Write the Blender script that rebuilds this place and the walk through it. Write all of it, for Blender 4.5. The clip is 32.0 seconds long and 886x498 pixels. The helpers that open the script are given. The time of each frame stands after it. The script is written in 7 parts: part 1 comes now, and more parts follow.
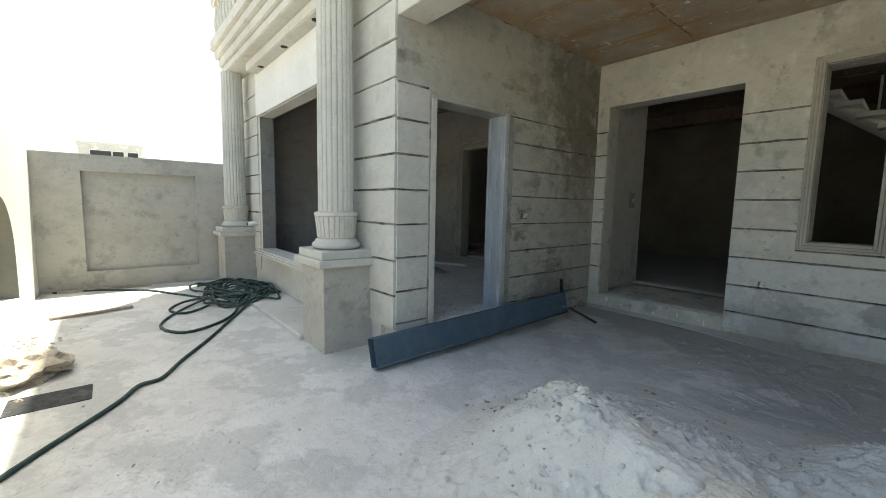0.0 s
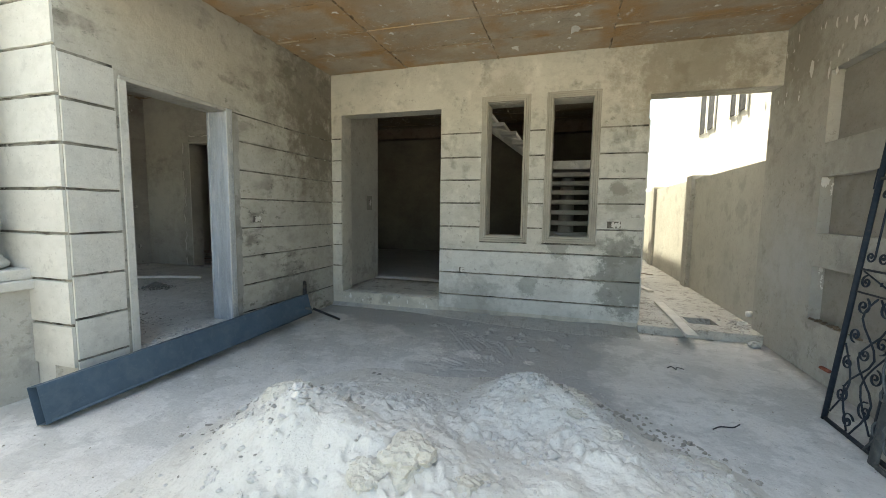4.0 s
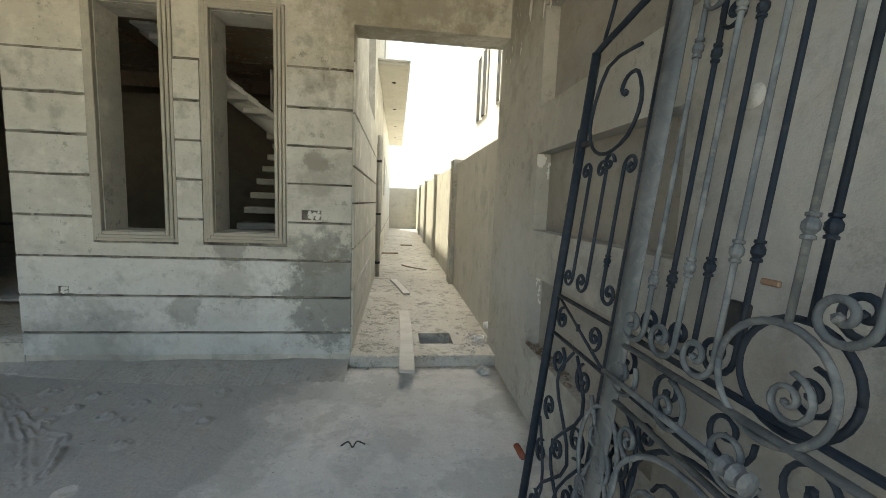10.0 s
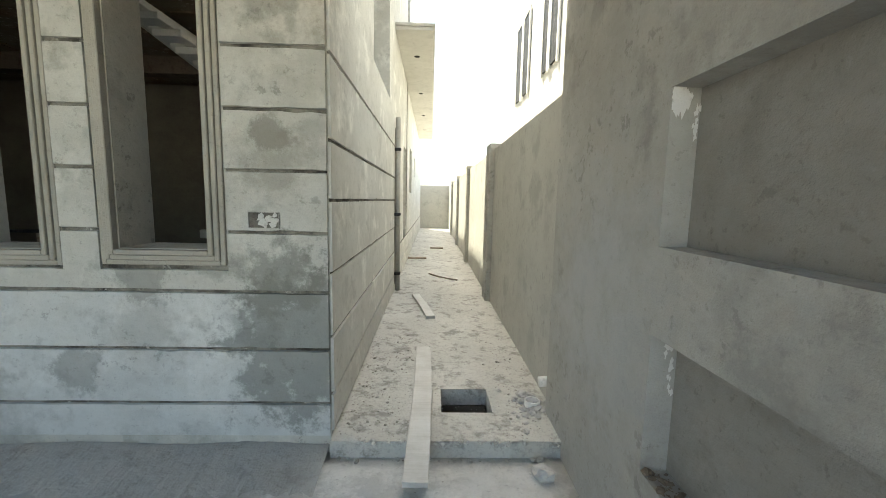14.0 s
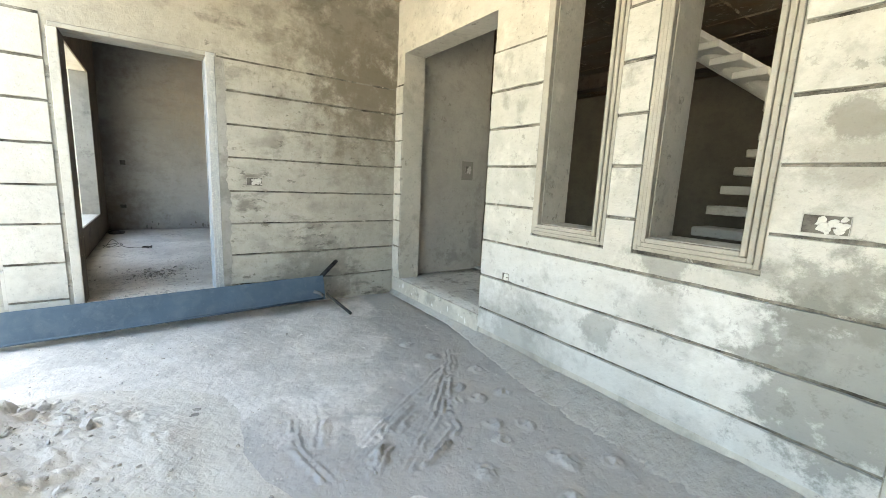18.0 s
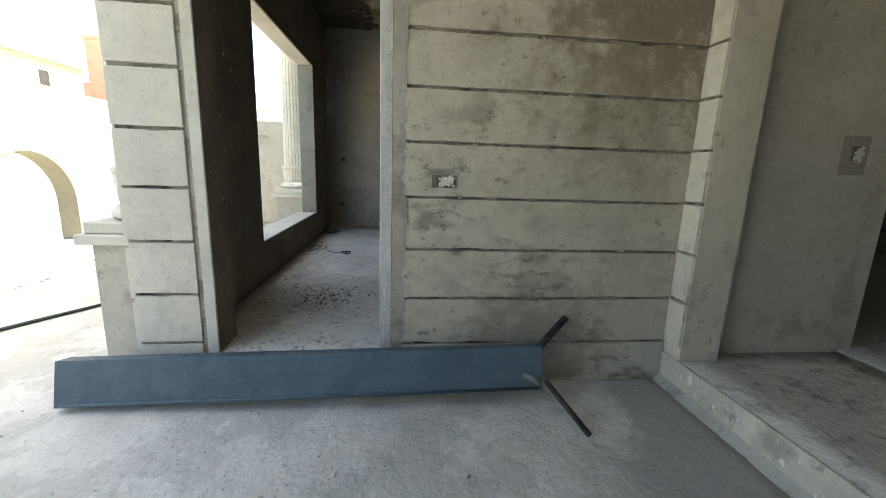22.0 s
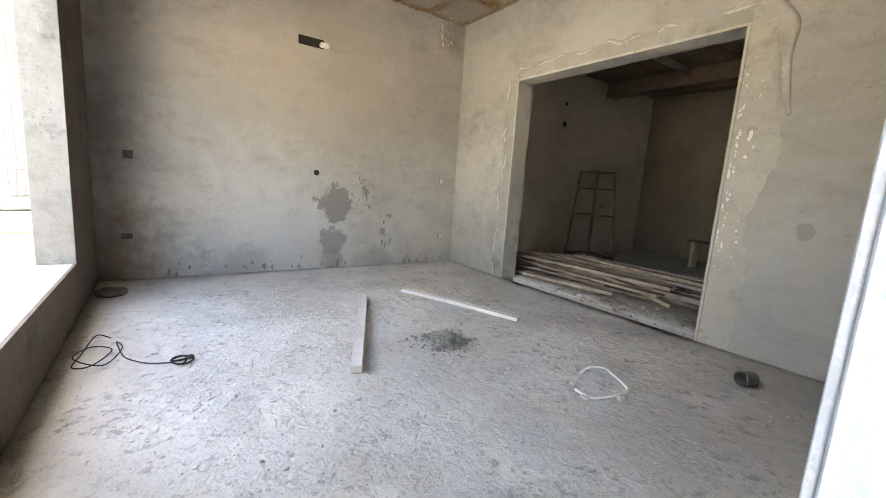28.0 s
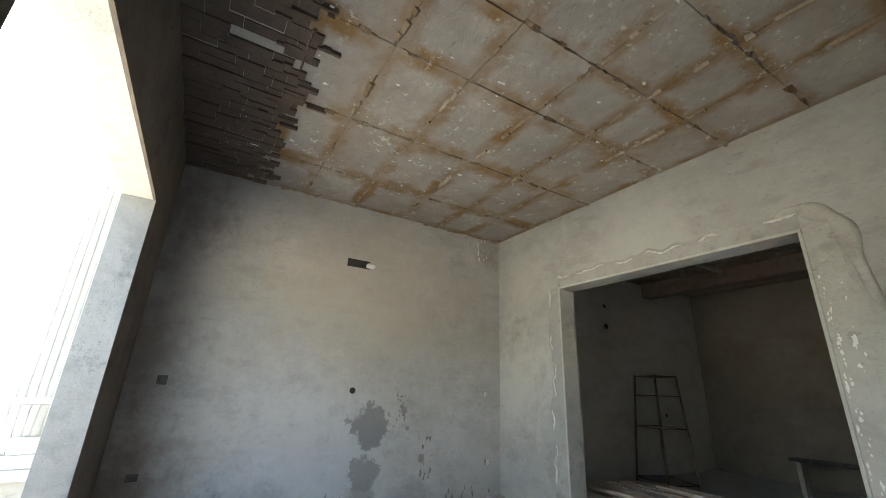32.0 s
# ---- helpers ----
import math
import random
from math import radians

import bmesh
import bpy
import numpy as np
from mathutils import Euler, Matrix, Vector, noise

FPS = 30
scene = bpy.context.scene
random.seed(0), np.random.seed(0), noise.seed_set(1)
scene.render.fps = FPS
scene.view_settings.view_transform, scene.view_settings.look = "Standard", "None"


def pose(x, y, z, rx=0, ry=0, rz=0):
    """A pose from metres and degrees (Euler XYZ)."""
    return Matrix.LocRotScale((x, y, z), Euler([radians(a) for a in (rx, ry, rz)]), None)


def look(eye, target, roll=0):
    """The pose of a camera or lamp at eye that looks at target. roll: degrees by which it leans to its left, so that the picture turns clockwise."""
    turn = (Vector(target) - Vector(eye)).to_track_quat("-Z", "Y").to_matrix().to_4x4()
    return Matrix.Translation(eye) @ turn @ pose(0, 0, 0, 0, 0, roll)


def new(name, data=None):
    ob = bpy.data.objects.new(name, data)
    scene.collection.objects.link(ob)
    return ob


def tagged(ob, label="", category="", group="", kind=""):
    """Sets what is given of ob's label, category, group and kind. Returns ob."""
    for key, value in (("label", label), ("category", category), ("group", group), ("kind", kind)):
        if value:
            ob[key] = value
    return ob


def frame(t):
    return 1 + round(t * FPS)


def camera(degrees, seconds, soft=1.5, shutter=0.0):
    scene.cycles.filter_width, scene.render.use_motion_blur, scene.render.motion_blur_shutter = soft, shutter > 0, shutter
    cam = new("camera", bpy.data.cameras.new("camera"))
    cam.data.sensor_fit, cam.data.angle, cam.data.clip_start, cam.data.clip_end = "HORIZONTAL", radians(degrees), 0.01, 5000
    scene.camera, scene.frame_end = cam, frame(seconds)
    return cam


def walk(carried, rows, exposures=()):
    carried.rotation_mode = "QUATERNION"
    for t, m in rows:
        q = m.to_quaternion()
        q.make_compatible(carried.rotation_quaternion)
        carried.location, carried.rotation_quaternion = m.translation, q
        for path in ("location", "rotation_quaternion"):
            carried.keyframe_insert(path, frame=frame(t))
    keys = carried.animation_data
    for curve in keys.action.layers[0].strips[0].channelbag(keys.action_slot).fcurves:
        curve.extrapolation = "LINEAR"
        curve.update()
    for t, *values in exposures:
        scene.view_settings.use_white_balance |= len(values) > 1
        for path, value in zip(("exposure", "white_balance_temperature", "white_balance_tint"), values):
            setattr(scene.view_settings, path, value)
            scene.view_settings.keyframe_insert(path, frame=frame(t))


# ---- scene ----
cam = camera(95.7, 32.0, 0.4)
PATH = [
    (0, (3.099, -5.418, 1.431), (1.576, -4.141, 1.216), 1.2),
    (0.5, (3.106, -5.409, 1.447), (1.655, -4.05, 1.234), 0.8),
    (1, (3.129, -5.338, 1.449), (1.822, -3.839, 1.244), 1.2),
    (1.5, (3.124, -5.374, 1.445), (1.978, -3.748, 1.246), 1.5),
    (2, (3.172, -5.338, 1.441), (2.174, -3.614, 1.25), 2.1),
    (2.5, (3.215, -5.383, 1.434), (2.355, -3.587, 1.251), 1.1),
    (4.5, (3.424, -5.286, 1.458), (2.921, -3.359, 1.267), 0.6),
    (5, (3.408, -5.23, 1.477), (3.032, -3.275, 1.282), 0.2),
    (5.5, (3.582, -5.195, 1.458), (3.457, -3.208, 1.267), 1.1),
    (6, (3.626, -5.043, 1.466), (3.786, -3.066, 1.213), 1.1),
    (6.5, (3.81, -4.87, 1.45), (4.247, -2.938, 1.175), 2.1),
    (7, (4.09, -4.762, 1.432), (4.533, -2.83, 1.169), 3.6),
    (7.5, (4.258, -4.627, 1.436), (4.806, -2.719, 1.2), 3.8),
    (8, (4.327, -4.417, 1.462), (4.831, -2.494, 1.241), 4.1),
    (8.5, (4.433, -4.211, 1.445), (4.808, -2.265, 1.174), 2.5),
    (9, (4.567, -3.959, 1.446), (4.799, -1.985, 1.22), 3.2),
    (9.5, (4.621, -3.757, 1.438), (4.855, -1.786, 1.19), 3.2),
    (10, (4.654, -3.471, 1.453), (4.888, -1.497, 1.225), 2.2),
    (10.5, (4.691, -3.251, 1.444), (4.849, -1.271, 1.211), 2.1),
    (11, (4.796, -3.019, 1.461), (4.929, -1.036, 1.238), 1.8),
    (11.5, (4.783, -2.878, 1.476), (4.878, -0.891, 1.271), 1.7),
    (12, (4.772, -2.594, 1.493), (4.913, -0.61, 1.292), 0.6),
    (12.5, (4.736, -2.417, 1.48), (4.859, -0.431, 1.276), 0.2),
    (13, (4.807, -2.236, 1.481), (4.924, -0.25, 1.283), 0.4),
    (13.5, (4.841, -2.163, 1.46), (4.983, -0.179, 1.253), 1.2),
    (15.5, (4.652, -2.114, 1.387), (3.922, -0.291, 1.012), 1.2),
    (16, (4.599, -2.146, 1.385), (3.597, -0.453, 1.024), 2.1),
    (16.5, (4.54, -2.19, 1.402), (3.316, -0.654, 1.025), 1.4),
    (17, (4.497, -2.25, 1.411), (3.085, -0.877, 1.063), 1.9),
    (17.5, (4.461, -2.306, 1.419), (2.906, -1.095, 1.076), 1.6),
    (18, (4.413, -2.367, 1.416), (2.805, -1.224, 1.086), 2.7),
    (18.5, (4.316, -2.477, 1.421), (2.687, -1.372, 1.068), 3.5),
    (19, (4.204, -2.442, 1.408), (2.494, -1.472, 1.045), 3.1),
    (19.5, (4.032, -2.274, 1.414), (2.204, -1.551, 1.051), 5.1),
    (20, (3.762, -2.18, 1.397), (1.908, -1.545, 0.997), 5.0),
    (20.5, (3.439, -2.063, 1.403), (1.548, -1.534, 1.025), 5.0),
    (21, (3.112, -1.912, 1.387), (1.173, -1.634, 0.987), 4.0),
    (21.5, (2.816, -1.847, 1.394), (0.866, -1.65, 0.996), 4.4),
    (22, (2.436, -1.834, 1.415), (0.488, -1.623, 1.015), 2.0),
    (22.5, (2.06, -1.862, 1.405), (0.098, -1.85, 1.02), 0.5),
    (23, (1.767, -1.95, 1.4), (-0.186, -1.989, 0.973), 1.5),
    (23.5, (1.52, -2.13, 1.419), (-0.441, -2.105, 0.989), 1.7),
    (24, (1.168, -2.25, 1.418), (-0.802, -2.293, 1.043), 1.2),
    (24.5, (0.884, -2.335, 1.41), (-1.06, -2.316, 0.95), 1.4),
    (25, (0.668, -2.504, 1.397), (-1.237, -2.188, 0.991), 1.8),
    (25.5, (0.413, -2.548, 1.361), (-1.476, -2.111, 0.999), 2.1),
    (26, (0.225, -2.582, 1.39), (-1.58, -1.905, 1.025), 1.4),
    (26.5, (0.151, -2.654, 1.411), (-1.523, -1.647, 1.032), 0.3),
    (28.5, (-0.263, -2.58, 1.372), (-1.852, -1.427, 1.077), 4.1),
    (29, (-0.354, -2.548, 1.338), (-1.891, -1.318, 1.035), 2.6),
    (29.5, (-0.386, -2.55, 1.334), (-1.952, -1.362, 1.038), 3.0),
    (30, (-0.419, -2.557, 1.382), (-2.044, -1.417, 1.248), 2.7),
    (30.5, (-0.434, -2.562, 1.452), (-2.112, -1.51, 1.577), 3.0),
    (31, (-0.457, -2.609, 1.486), (-2.146, -1.611, 1.834), 2.8),
    (31.5, (-0.472, -2.632, 1.508), (-2.141, -1.665, 2.032), 2.9),
    (32, (-0.49, -2.647, 1.539), (-2.128, -1.704, 2.187), 2.4),
]
EXPOSURES = [(0, 1.4, 7100, 0), (1, 1.55, 7150, 0), (2, 2.3, 7350, 0), (5, 2.15, 7600, 0), (7, 2.12, 7800, 0), (9, 2.2, 7950, 0), (10, 2.02, 7850, 0), (11, 2.03, 7750, 0), (12, 2.05, 7350, 0), (13, 2.1, 7150, 0), (13.5, 2.22, 7150, 0),
             (16, 2.68, 7250, 0), (17, 3.05, 7500, 0), (18, 3.64, 7850, 2), (19, 3.43, 7850, 2), (20, 2.70, 7900, 2), (21, 2.62, 8000, 2), (22, 2.62, 7950, 2), (23, 2.52, 7900, 2), (24, 2.54, 8050, 2), (24.5, 2.9, 8000, 2), (25, 3.45, 7300, 2),
             (26, 3.45, 7800, 6), (28.5, 4.70, 8100, 11), (30, 4.64, 8100, 11), (31, 4.0, 6900, 5), (32, 4.05, 6900, 5)]
walk(cam, [(t, look(eye, target, roll)) for t, eye, target, roll in PATH], EXPOSURES)

# ---- light ----
world = bpy.data.worlds.new("world")
scene.world = world
world.use_nodes = True
wn = world.node_tree.nodes
wl = world.node_tree.links
sky = wn.new("ShaderNodeTexSky")
sky.sky_type = 'NISHITA'
sky.sun_disc = False
SUN_DIR = Vector((-0.21, 0.25, 0.945)).normalized()
sky.sun_elevation = math.asin(SUN_DIR.z)
sky.sun_rotation = math.atan2(SUN_DIR.x, SUN_DIR.y)
sky.dust_density = 3.0
wl.new(sky.outputs[0], wn["Background"].inputs[0])
wn["Background"].inputs[1].default_value = 0.15
sun = new("sun", bpy.data.lights.new("sun", "SUN"))
sun.data.energy = 5.0
sun.data.angle = radians(0.6)
sun.data.color = (1.0, 0.95, 0.87)
sun.matrix_world = look((0, 0, 30), Vector((0, 0, 30)) - SUN_DIR)


# ---- materials ----
def material(name, rough=0.9, metal=0.0):
    m = bpy.data.materials.new(name)
    m.use_nodes = True
    nt = m.node_tree
    b = nt.nodes["Principled BSDF"]
    b.inputs["Roughness"].default_value = rough
    b.inputs["Metallic"].default_value = metal
    b.inputs["Specular IOR Level"].default_value = 0.3
    return m, nt, b


class Net:
    """Short ways to wire nodes."""

    def __init__(self, nt):
        self.nt = nt
        c = nt.nodes.new("ShaderNodeTexCoord")
        g = nt.nodes.new("ShaderNodeNewGeometry")
        self.obj, self.pos = c.outputs["Object"], g.outputs["Position"]

    def link(self, a, b):
        self.nt.links.new(a, b)

    def noise(self, scale, detail=4, rough=0.55, vec=None, stretch=None, warp=0.0):
        n = self.nt.nodes.new("ShaderNodeTexNoise")
        n.inputs["Scale"].default_value = scale
        n.inputs["Detail"].default_value = detail
        n.inputs["Roughness"].default_value = rough
        n.inputs["Distortion"].default_value = warp
        v = vec or self.pos
        if stretch:
            m = self.nt.nodes.new("ShaderNodeMapping")
            m.inputs["Scale"].default_value = stretch
            self.link(v, m.inputs[0])
            v = m.outputs[0]
        self.link(v, n.inputs["Vector"])
        return n.outputs["Fac"]

    def ramp(self, fac, a, b, ca=(0, 0, 0, 1), cb=(1, 1, 1, 1)):
        r = self.nt.nodes.new("ShaderNodeValToRGB")
        r.color_ramp.elements[0].position, r.color_ramp.elements[1].position = a, b
        r.color_ramp.elements[0].color, r.color_ramp.elements[1].color = ca, cb
        self.link(fac, r.inputs[0])
        return r.outputs[0]

    def mix(self, fac, a, b, mode='MIX'):
        n = self.nt.nodes.new("ShaderNodeMix")
        n.data_type, n.blend_type = 'RGBA', mode
        for s, v in ((n.inputs[0], fac), (n.inputs[6], a), (n.inputs[7], b)):
            if isinstance(v, (int, float)):
                s.default_value = v
            elif isinstance(v, tuple):
                s.default_value = (*v[:3], 1)
            else:
                self.link(v, s)
        return n.outputs[2]

    def maths(self, op, a, b=0.0):
        n = self.nt.nodes.new("ShaderNodeMath")
        n.operation = op
        for s, v in ((n.inputs[0], a), (n.inputs[1], b)):
            if isinstance(v, (int, float)):
                s.default_value = v
            else:
                self.link(v, s)
        return n.outputs[0]

    def axes(self, vec=None):
        n = self.nt.nodes.new("ShaderNodeSeparateXYZ")
        self.link(vec or self.pos, n.inputs[0])
        return n.outputs

    def bump(self, height, strength, distance, normal=None):
        n = self.nt.nodes.new("ShaderNodeBump")
        n.inputs["Strength"].default_value = strength
        n.inputs["Distance"].default_value = distance
        self.link(height, n.inputs["Height"])
        if normal:
            self.link(normal, n.inputs["Normal"])
        return n.outputs[0]

    def random(self):
        return self.nt.nodes.new("ShaderNodeObjectInfo").outputs["Random"]


def plaster(name, base, light, dark, rough=0.92, spots=0.5, scale=1.0, relief=0.4, lime=0.0, brown=None, stains_shade=(), blotch=0.0, course=(1, 1, 1)):
    """Trowelled cement plaster: broad mottling, patches, small staining, sand grain, and placed tones for stain and
    painted light.
    """
    m, nt, b = material(name, rough)
    n = Net(nt)
    broad = n.noise(0.9 * scale, 5, 0.6)
    mid = n.noise(2.6 * scale, 7, 0.62, stretch=(1, 1, 1.5))
    col = n.mix(n.ramp(broad, 0.35, 0.68), base, light)
    col = n.mix(n.maths('MULTIPLY', n.ramp(mid, 0.47, 0.72), spots * 0.8), col, dark)
    if brown:
        col = n.mix(n.maths('MULTIPLY', n.ramp(n.noise(1.6, 4, 0.6, warp=1.0), 0.48, 0.66), 0.7), col, brown)
    mottle = n.noise(9.0 * scale, 8, 0.74, stretch=(1, 1, 1.4))
    col = n.mix(n.maths('MULTIPLY', n.ramp(mottle, 0.47, 0.64), 0.22), col, dark)
    col = n.mix(n.maths('MULTIPLY', n.ramp(n.noise(6.0 * scale, 7, 0.75, warp=0.5), 0.54, 0.68), 0.26), col, light)
    fleck = n.noise(34.0 * scale, 5, 0.7)
    col = n.mix(n.maths('MULTIPLY', n.ramp(fleck, 0.60, 0.65), 0.36), col, tuple(c * 0.8 for c in dark))
    col = n.mix(n.maths('MULTIPLY', n.ramp(n.noise(21.0 * scale, 6, 0.75), 0.61, 0.65), 0.4), col, light)
    if lime:
        patch = n.maths('MULTIPLY', n.ramp(n.noise(2.3, 8, 0.68), 0.54, 0.64), lime)
        col = n.mix(patch, col, tuple(min(1, c * 1.35) for c in light))
    if blotch:
        wet = n.maths('MULTIPLY', n.ramp(n.noise(3.6, 8, 0.62, stretch=course), 0.53, 0.62), n.ramp(n.noise(1.2, 3, 0.5), 0.40, 0.56))
        col = n.mix(n.maths('MULTIPLY', wet, blotch), col, tuple(c * 0.62 for c in dark))
        wet = n.maths('MULTIPLY', n.ramp(n.noise(13.0, 6, 0.72, stretch=course), 0.575, 0.63), n.ramp(n.noise(2.1, 3, 0.5), 0.45, 0.58))
        col = n.mix(n.maths('MULTIPLY', wet, blotch), col, tuple(c * 0.5 for c in dark))
    for centre, reach, tint, strength, *soft in stains_shade:
        d = nt.nodes.new("ShaderNodeVectorMath")
        d.operation = 'DISTANCE'
        n.link(n.pos, d.inputs[0])
        d.inputs[1].default_value = centre
        edge = n.maths('SUBTRACT', n.maths('MULTIPLY', n.maths('SUBTRACT', n.noise(5.0, 9, 0.74), 0.17), 3.4), n.maths('DIVIDE', d.outputs["Value"], reach))
        col = n.mix(n.maths('MULTIPLY', n.ramp(edge, 0.05, 0.05 + (soft[0] if soft else 0.7)), strength * 0.9), col, tint)
    grain = n.noise(160.0, 3, 0.7)
    col = n.mix(n.maths('MULTIPLY', grain, 0.18), col, tuple(c * 0.6 for c in dark))
    n.link(col, b.inputs["Base Color"])
    nb = n.bump(grain, relief * 0.7, 0.005)
    nb = n.bump(n.noise(38.0, 5, 0.7, stretch=(1, 1, 1.5)), relief * 0.8, 0.006, nb)
    nb = n.bump(n.noise(11.0, 5, 0.65), relief * 1.2, 0.016, nb)
    n.link(nb, b.inputs["Normal"])
    return m


BACK_STAINS = [((4.15, 0.0, 0.62), 0.46, (0.165, 0.168, 0.153), 0.75, 0.35), ((4.02, 0.0, 1.0), 0.22, (0.20, 0.20, 0.175), 0.7, 0.35), ((4.0, 0.0, 1.75), 0.11, (0.21, 0.20, 0.17), 0.7, 0.35), ((3.3, 0.0, 1.02), 0.16, (0.25, 0.245, 0.22), 0.7, 0.3), ((2.95, 0.0, 0.5), 0.13, (0.27, 0.27, 0.25), 0.7, 0.3), ((4.7, 0.0, 3.15), 0.95, (0.24, 0.205, 0.15), 0.75), ((3.3, 0.0, 0.7), 0.22, (0.29, 0.285, 0.255), 0.45),
               ((2.6, 0.0, 3.0), 0.35, (0.26, 0.235, 0.19), 0.5), ((2.2, 0.0, 0.15), 0.5, (0.27, 0.265, 0.24), 0.6), ((4.0, 0.0, 1.6), 0.25, (0.24, 0.225, 0.19), 0.6)]
M_BACK = plaster("cement_plaster_back", (0.50, 0.48, 0.42), (0.60, 0.575, 0.51), (0.32, 0.305, 0.26), spots=0.5, lime=0.4, stains_shade=BACK_STAINS, blotch=0.55)
M_COURSE = plaster("cement_plaster_courses", (0.50, 0.488, 0.445), (0.60, 0.588, 0.54), (0.31, 0.30, 0.255), spots=0.45, lime=0.35, stains_shade=BACK_STAINS, blotch=0.5)
M_LOW = plaster("limed_plaster_courses", (0.56, 0.56, 0.535), (0.63, 0.63, 0.605), (0.38, 0.38, 0.355), spots=0.4, lime=0.3, stains_shade=BACK_STAINS, blotch=0.5)
LEFT_STAINS = [((0.0, -0.45, 2.95), 1.05, (0.15, 0.135, 0.105), 0.75), ((0.0, -2.6, 3.0), 0.9, (0.46, 0.44, 0.39), 0.7), ((0.0, -0.3, 2.35), 0.6, (0.15, 0.13, 0.10), 0.8), ((0.0, -0.4, 2.1), 0.8, (0.21, 0.185, 0.145), 0.6), ((0.0, -0.95, 0.35), 0.5, (0.17, 0.165, 0.145), 0.7)]
M_LEFT = plaster("cement_plaster_left", (0.42, 0.40, 0.35), (0.52, 0.50, 0.44), (0.21, 0.195, 0.16), spots=0.6, stains_shade=LEFT_STAINS, blotch=0.68, course=(1, 0.7, 1.35))
# Dark stained plaster, toned down further for an inner face without light.
M_INNER = plaster("unlit_stained_plaster", (0.165, 0.132, 0.098), (0.215, 0.18, 0.142), (0.085, 0.07, 0.055), spots=0.6, blotch=0.4)
M_FRESH = plaster("fresh_plaster_band", (0.295, 0.29, 0.262), (0.42, 0.412, 0.385), (0.22, 0.21, 0.18), spots=0.7, blotch=0.5)
M_SMEAR = plaster("smeared_plaster_band", (0.385, 0.372, 0.325), (0.50, 0.485, 0.435), (0.27, 0.255, 0.22), spots=0.6, blotch=0.4)
M_LIP = plaster("pale_plaster_ridge", (0.52, 0.51, 0.47), (0.66, 0.65, 0.62), (0.36, 0.34, 0.29), spots=0.6, scale=3.0)
M_FACADE = plaster("facade_plaster", (0.53, 0.515, 0.47), (0.63, 0.615, 0.565), (0.36, 0.35, 0.31), spots=0.35, blotch=0.22)
# Pale and dark patches also paint in light falling off from the front.
M_RIGHT = plaster("cement_plaster_right", (0.42, 0.405, 0.365), (0.51, 0.495, 0.45), (0.28, 0.265, 0.235), spots=0.45, blotch=0.4, stains_shade=[((5.57, -0.35, 1.0), 0.62, (0.50, 0.505, 0.50), 0.75, 0.9), ((5.57, -3.0, 1.75), 1.25, (0.60, 0.60, 0.58), 0.9, 0.9), ((5.57, -3.75, 0.85), 0.95, (0.22, 0.212, 0.19), 0.95, 0.9), ((5.57, -1.6, 0.75), 0.8, (0.30, 0.285, 0.265), 0.7, 0.9), ((5.57, -1.5, 2.0), 0.7, (0.31, 0.29, 0.255), 0.7, 0.9), ((5.57, -2.7, 0.5), 1.2, (0.23, 0.225, 0.21), 0.6), ((5.57, -0.3, 3.1), 0.6, (0.22, 0.195, 0.15), 0.6)])
M_ROOM = plaster("room_plaster", (0.41, 0.388, 0.352), (0.50, 0.478, 0.438), (0.28, 0.262, 0.235), spots=0.5, scale=0.8, course=(1, 0.55, 1.5), blotch=0.2,
                 # Window light painted in: first a brown cloud high up, then a pale patch low down.
                 stains_shade=[((-5.19, -0.9, 2.5), 1.5, (0.44, 0.385, 0.305), 0.6), ((-5.19, -1.5, 0.65), 1.1, (0.52, 0.52, 0.515), 0.55), ((-0.9, 1.07, 0.9), 1.0, (0.34, 0.345, 0.335), 0.75),
                         ((-0.7, 1.07, 2.5), 1.1, (0.31, 0.31, 0.265), 0.8), ((-4.4, 1.07, 2.2), 0.7, (0.46, 0.43, 0.36), 0.5), ((-5.19, -0.80, 1.07), 0.205, (0.20, 0.19, 0.175), 0.95, 0.08), ((-5.19, -0.83, 0.60), 0.165, (0.235, 0.225, 0.205), 0.9, 0.12), ((-5.19, -0.84, 0.38), 0.16, (0.25, 0.24, 0.22), 0.8, 0.3),
                         ((-5.19, -0.38, 1.25), 0.045, (0.22, 0.20, 0.17), 0.8, 0.1), ((-5.19, -0.12, 0.72), 0.04, (0.22, 0.20, 0.17), 0.8, 0.1), ((-5.19, -0.33, 1.05), 0.03, (0.2, 0.185, 0.16), 0.8, 0.1),
                         # The three tones at y below -3 paint the shade of the window corner.
                         ((-5.19, -1.9, 0.3), 0.35, (0.27, 0.26, 0.25), 0.6), ((-5.19, -3.1, 0.5), 0.8, (0.19, 0.155, 0.125), 0.75, 0.9), ((-5.19, -3.15, 1.8), 0.55, (0.23, 0.19, 0.155), 0.65, 0.9), ((-5.19, -3.15, 3.2), 0.6, (0.20, 0.165, 0.135), 0.7, 0.9), ((-5.19, -0.2, 0.28), 0.3, (0.25, 0.24, 0.22), 0.6), ((-5.19, 0.9, 3.5), 0.3, (0.28, 0.24, 0.18), 0.6)])
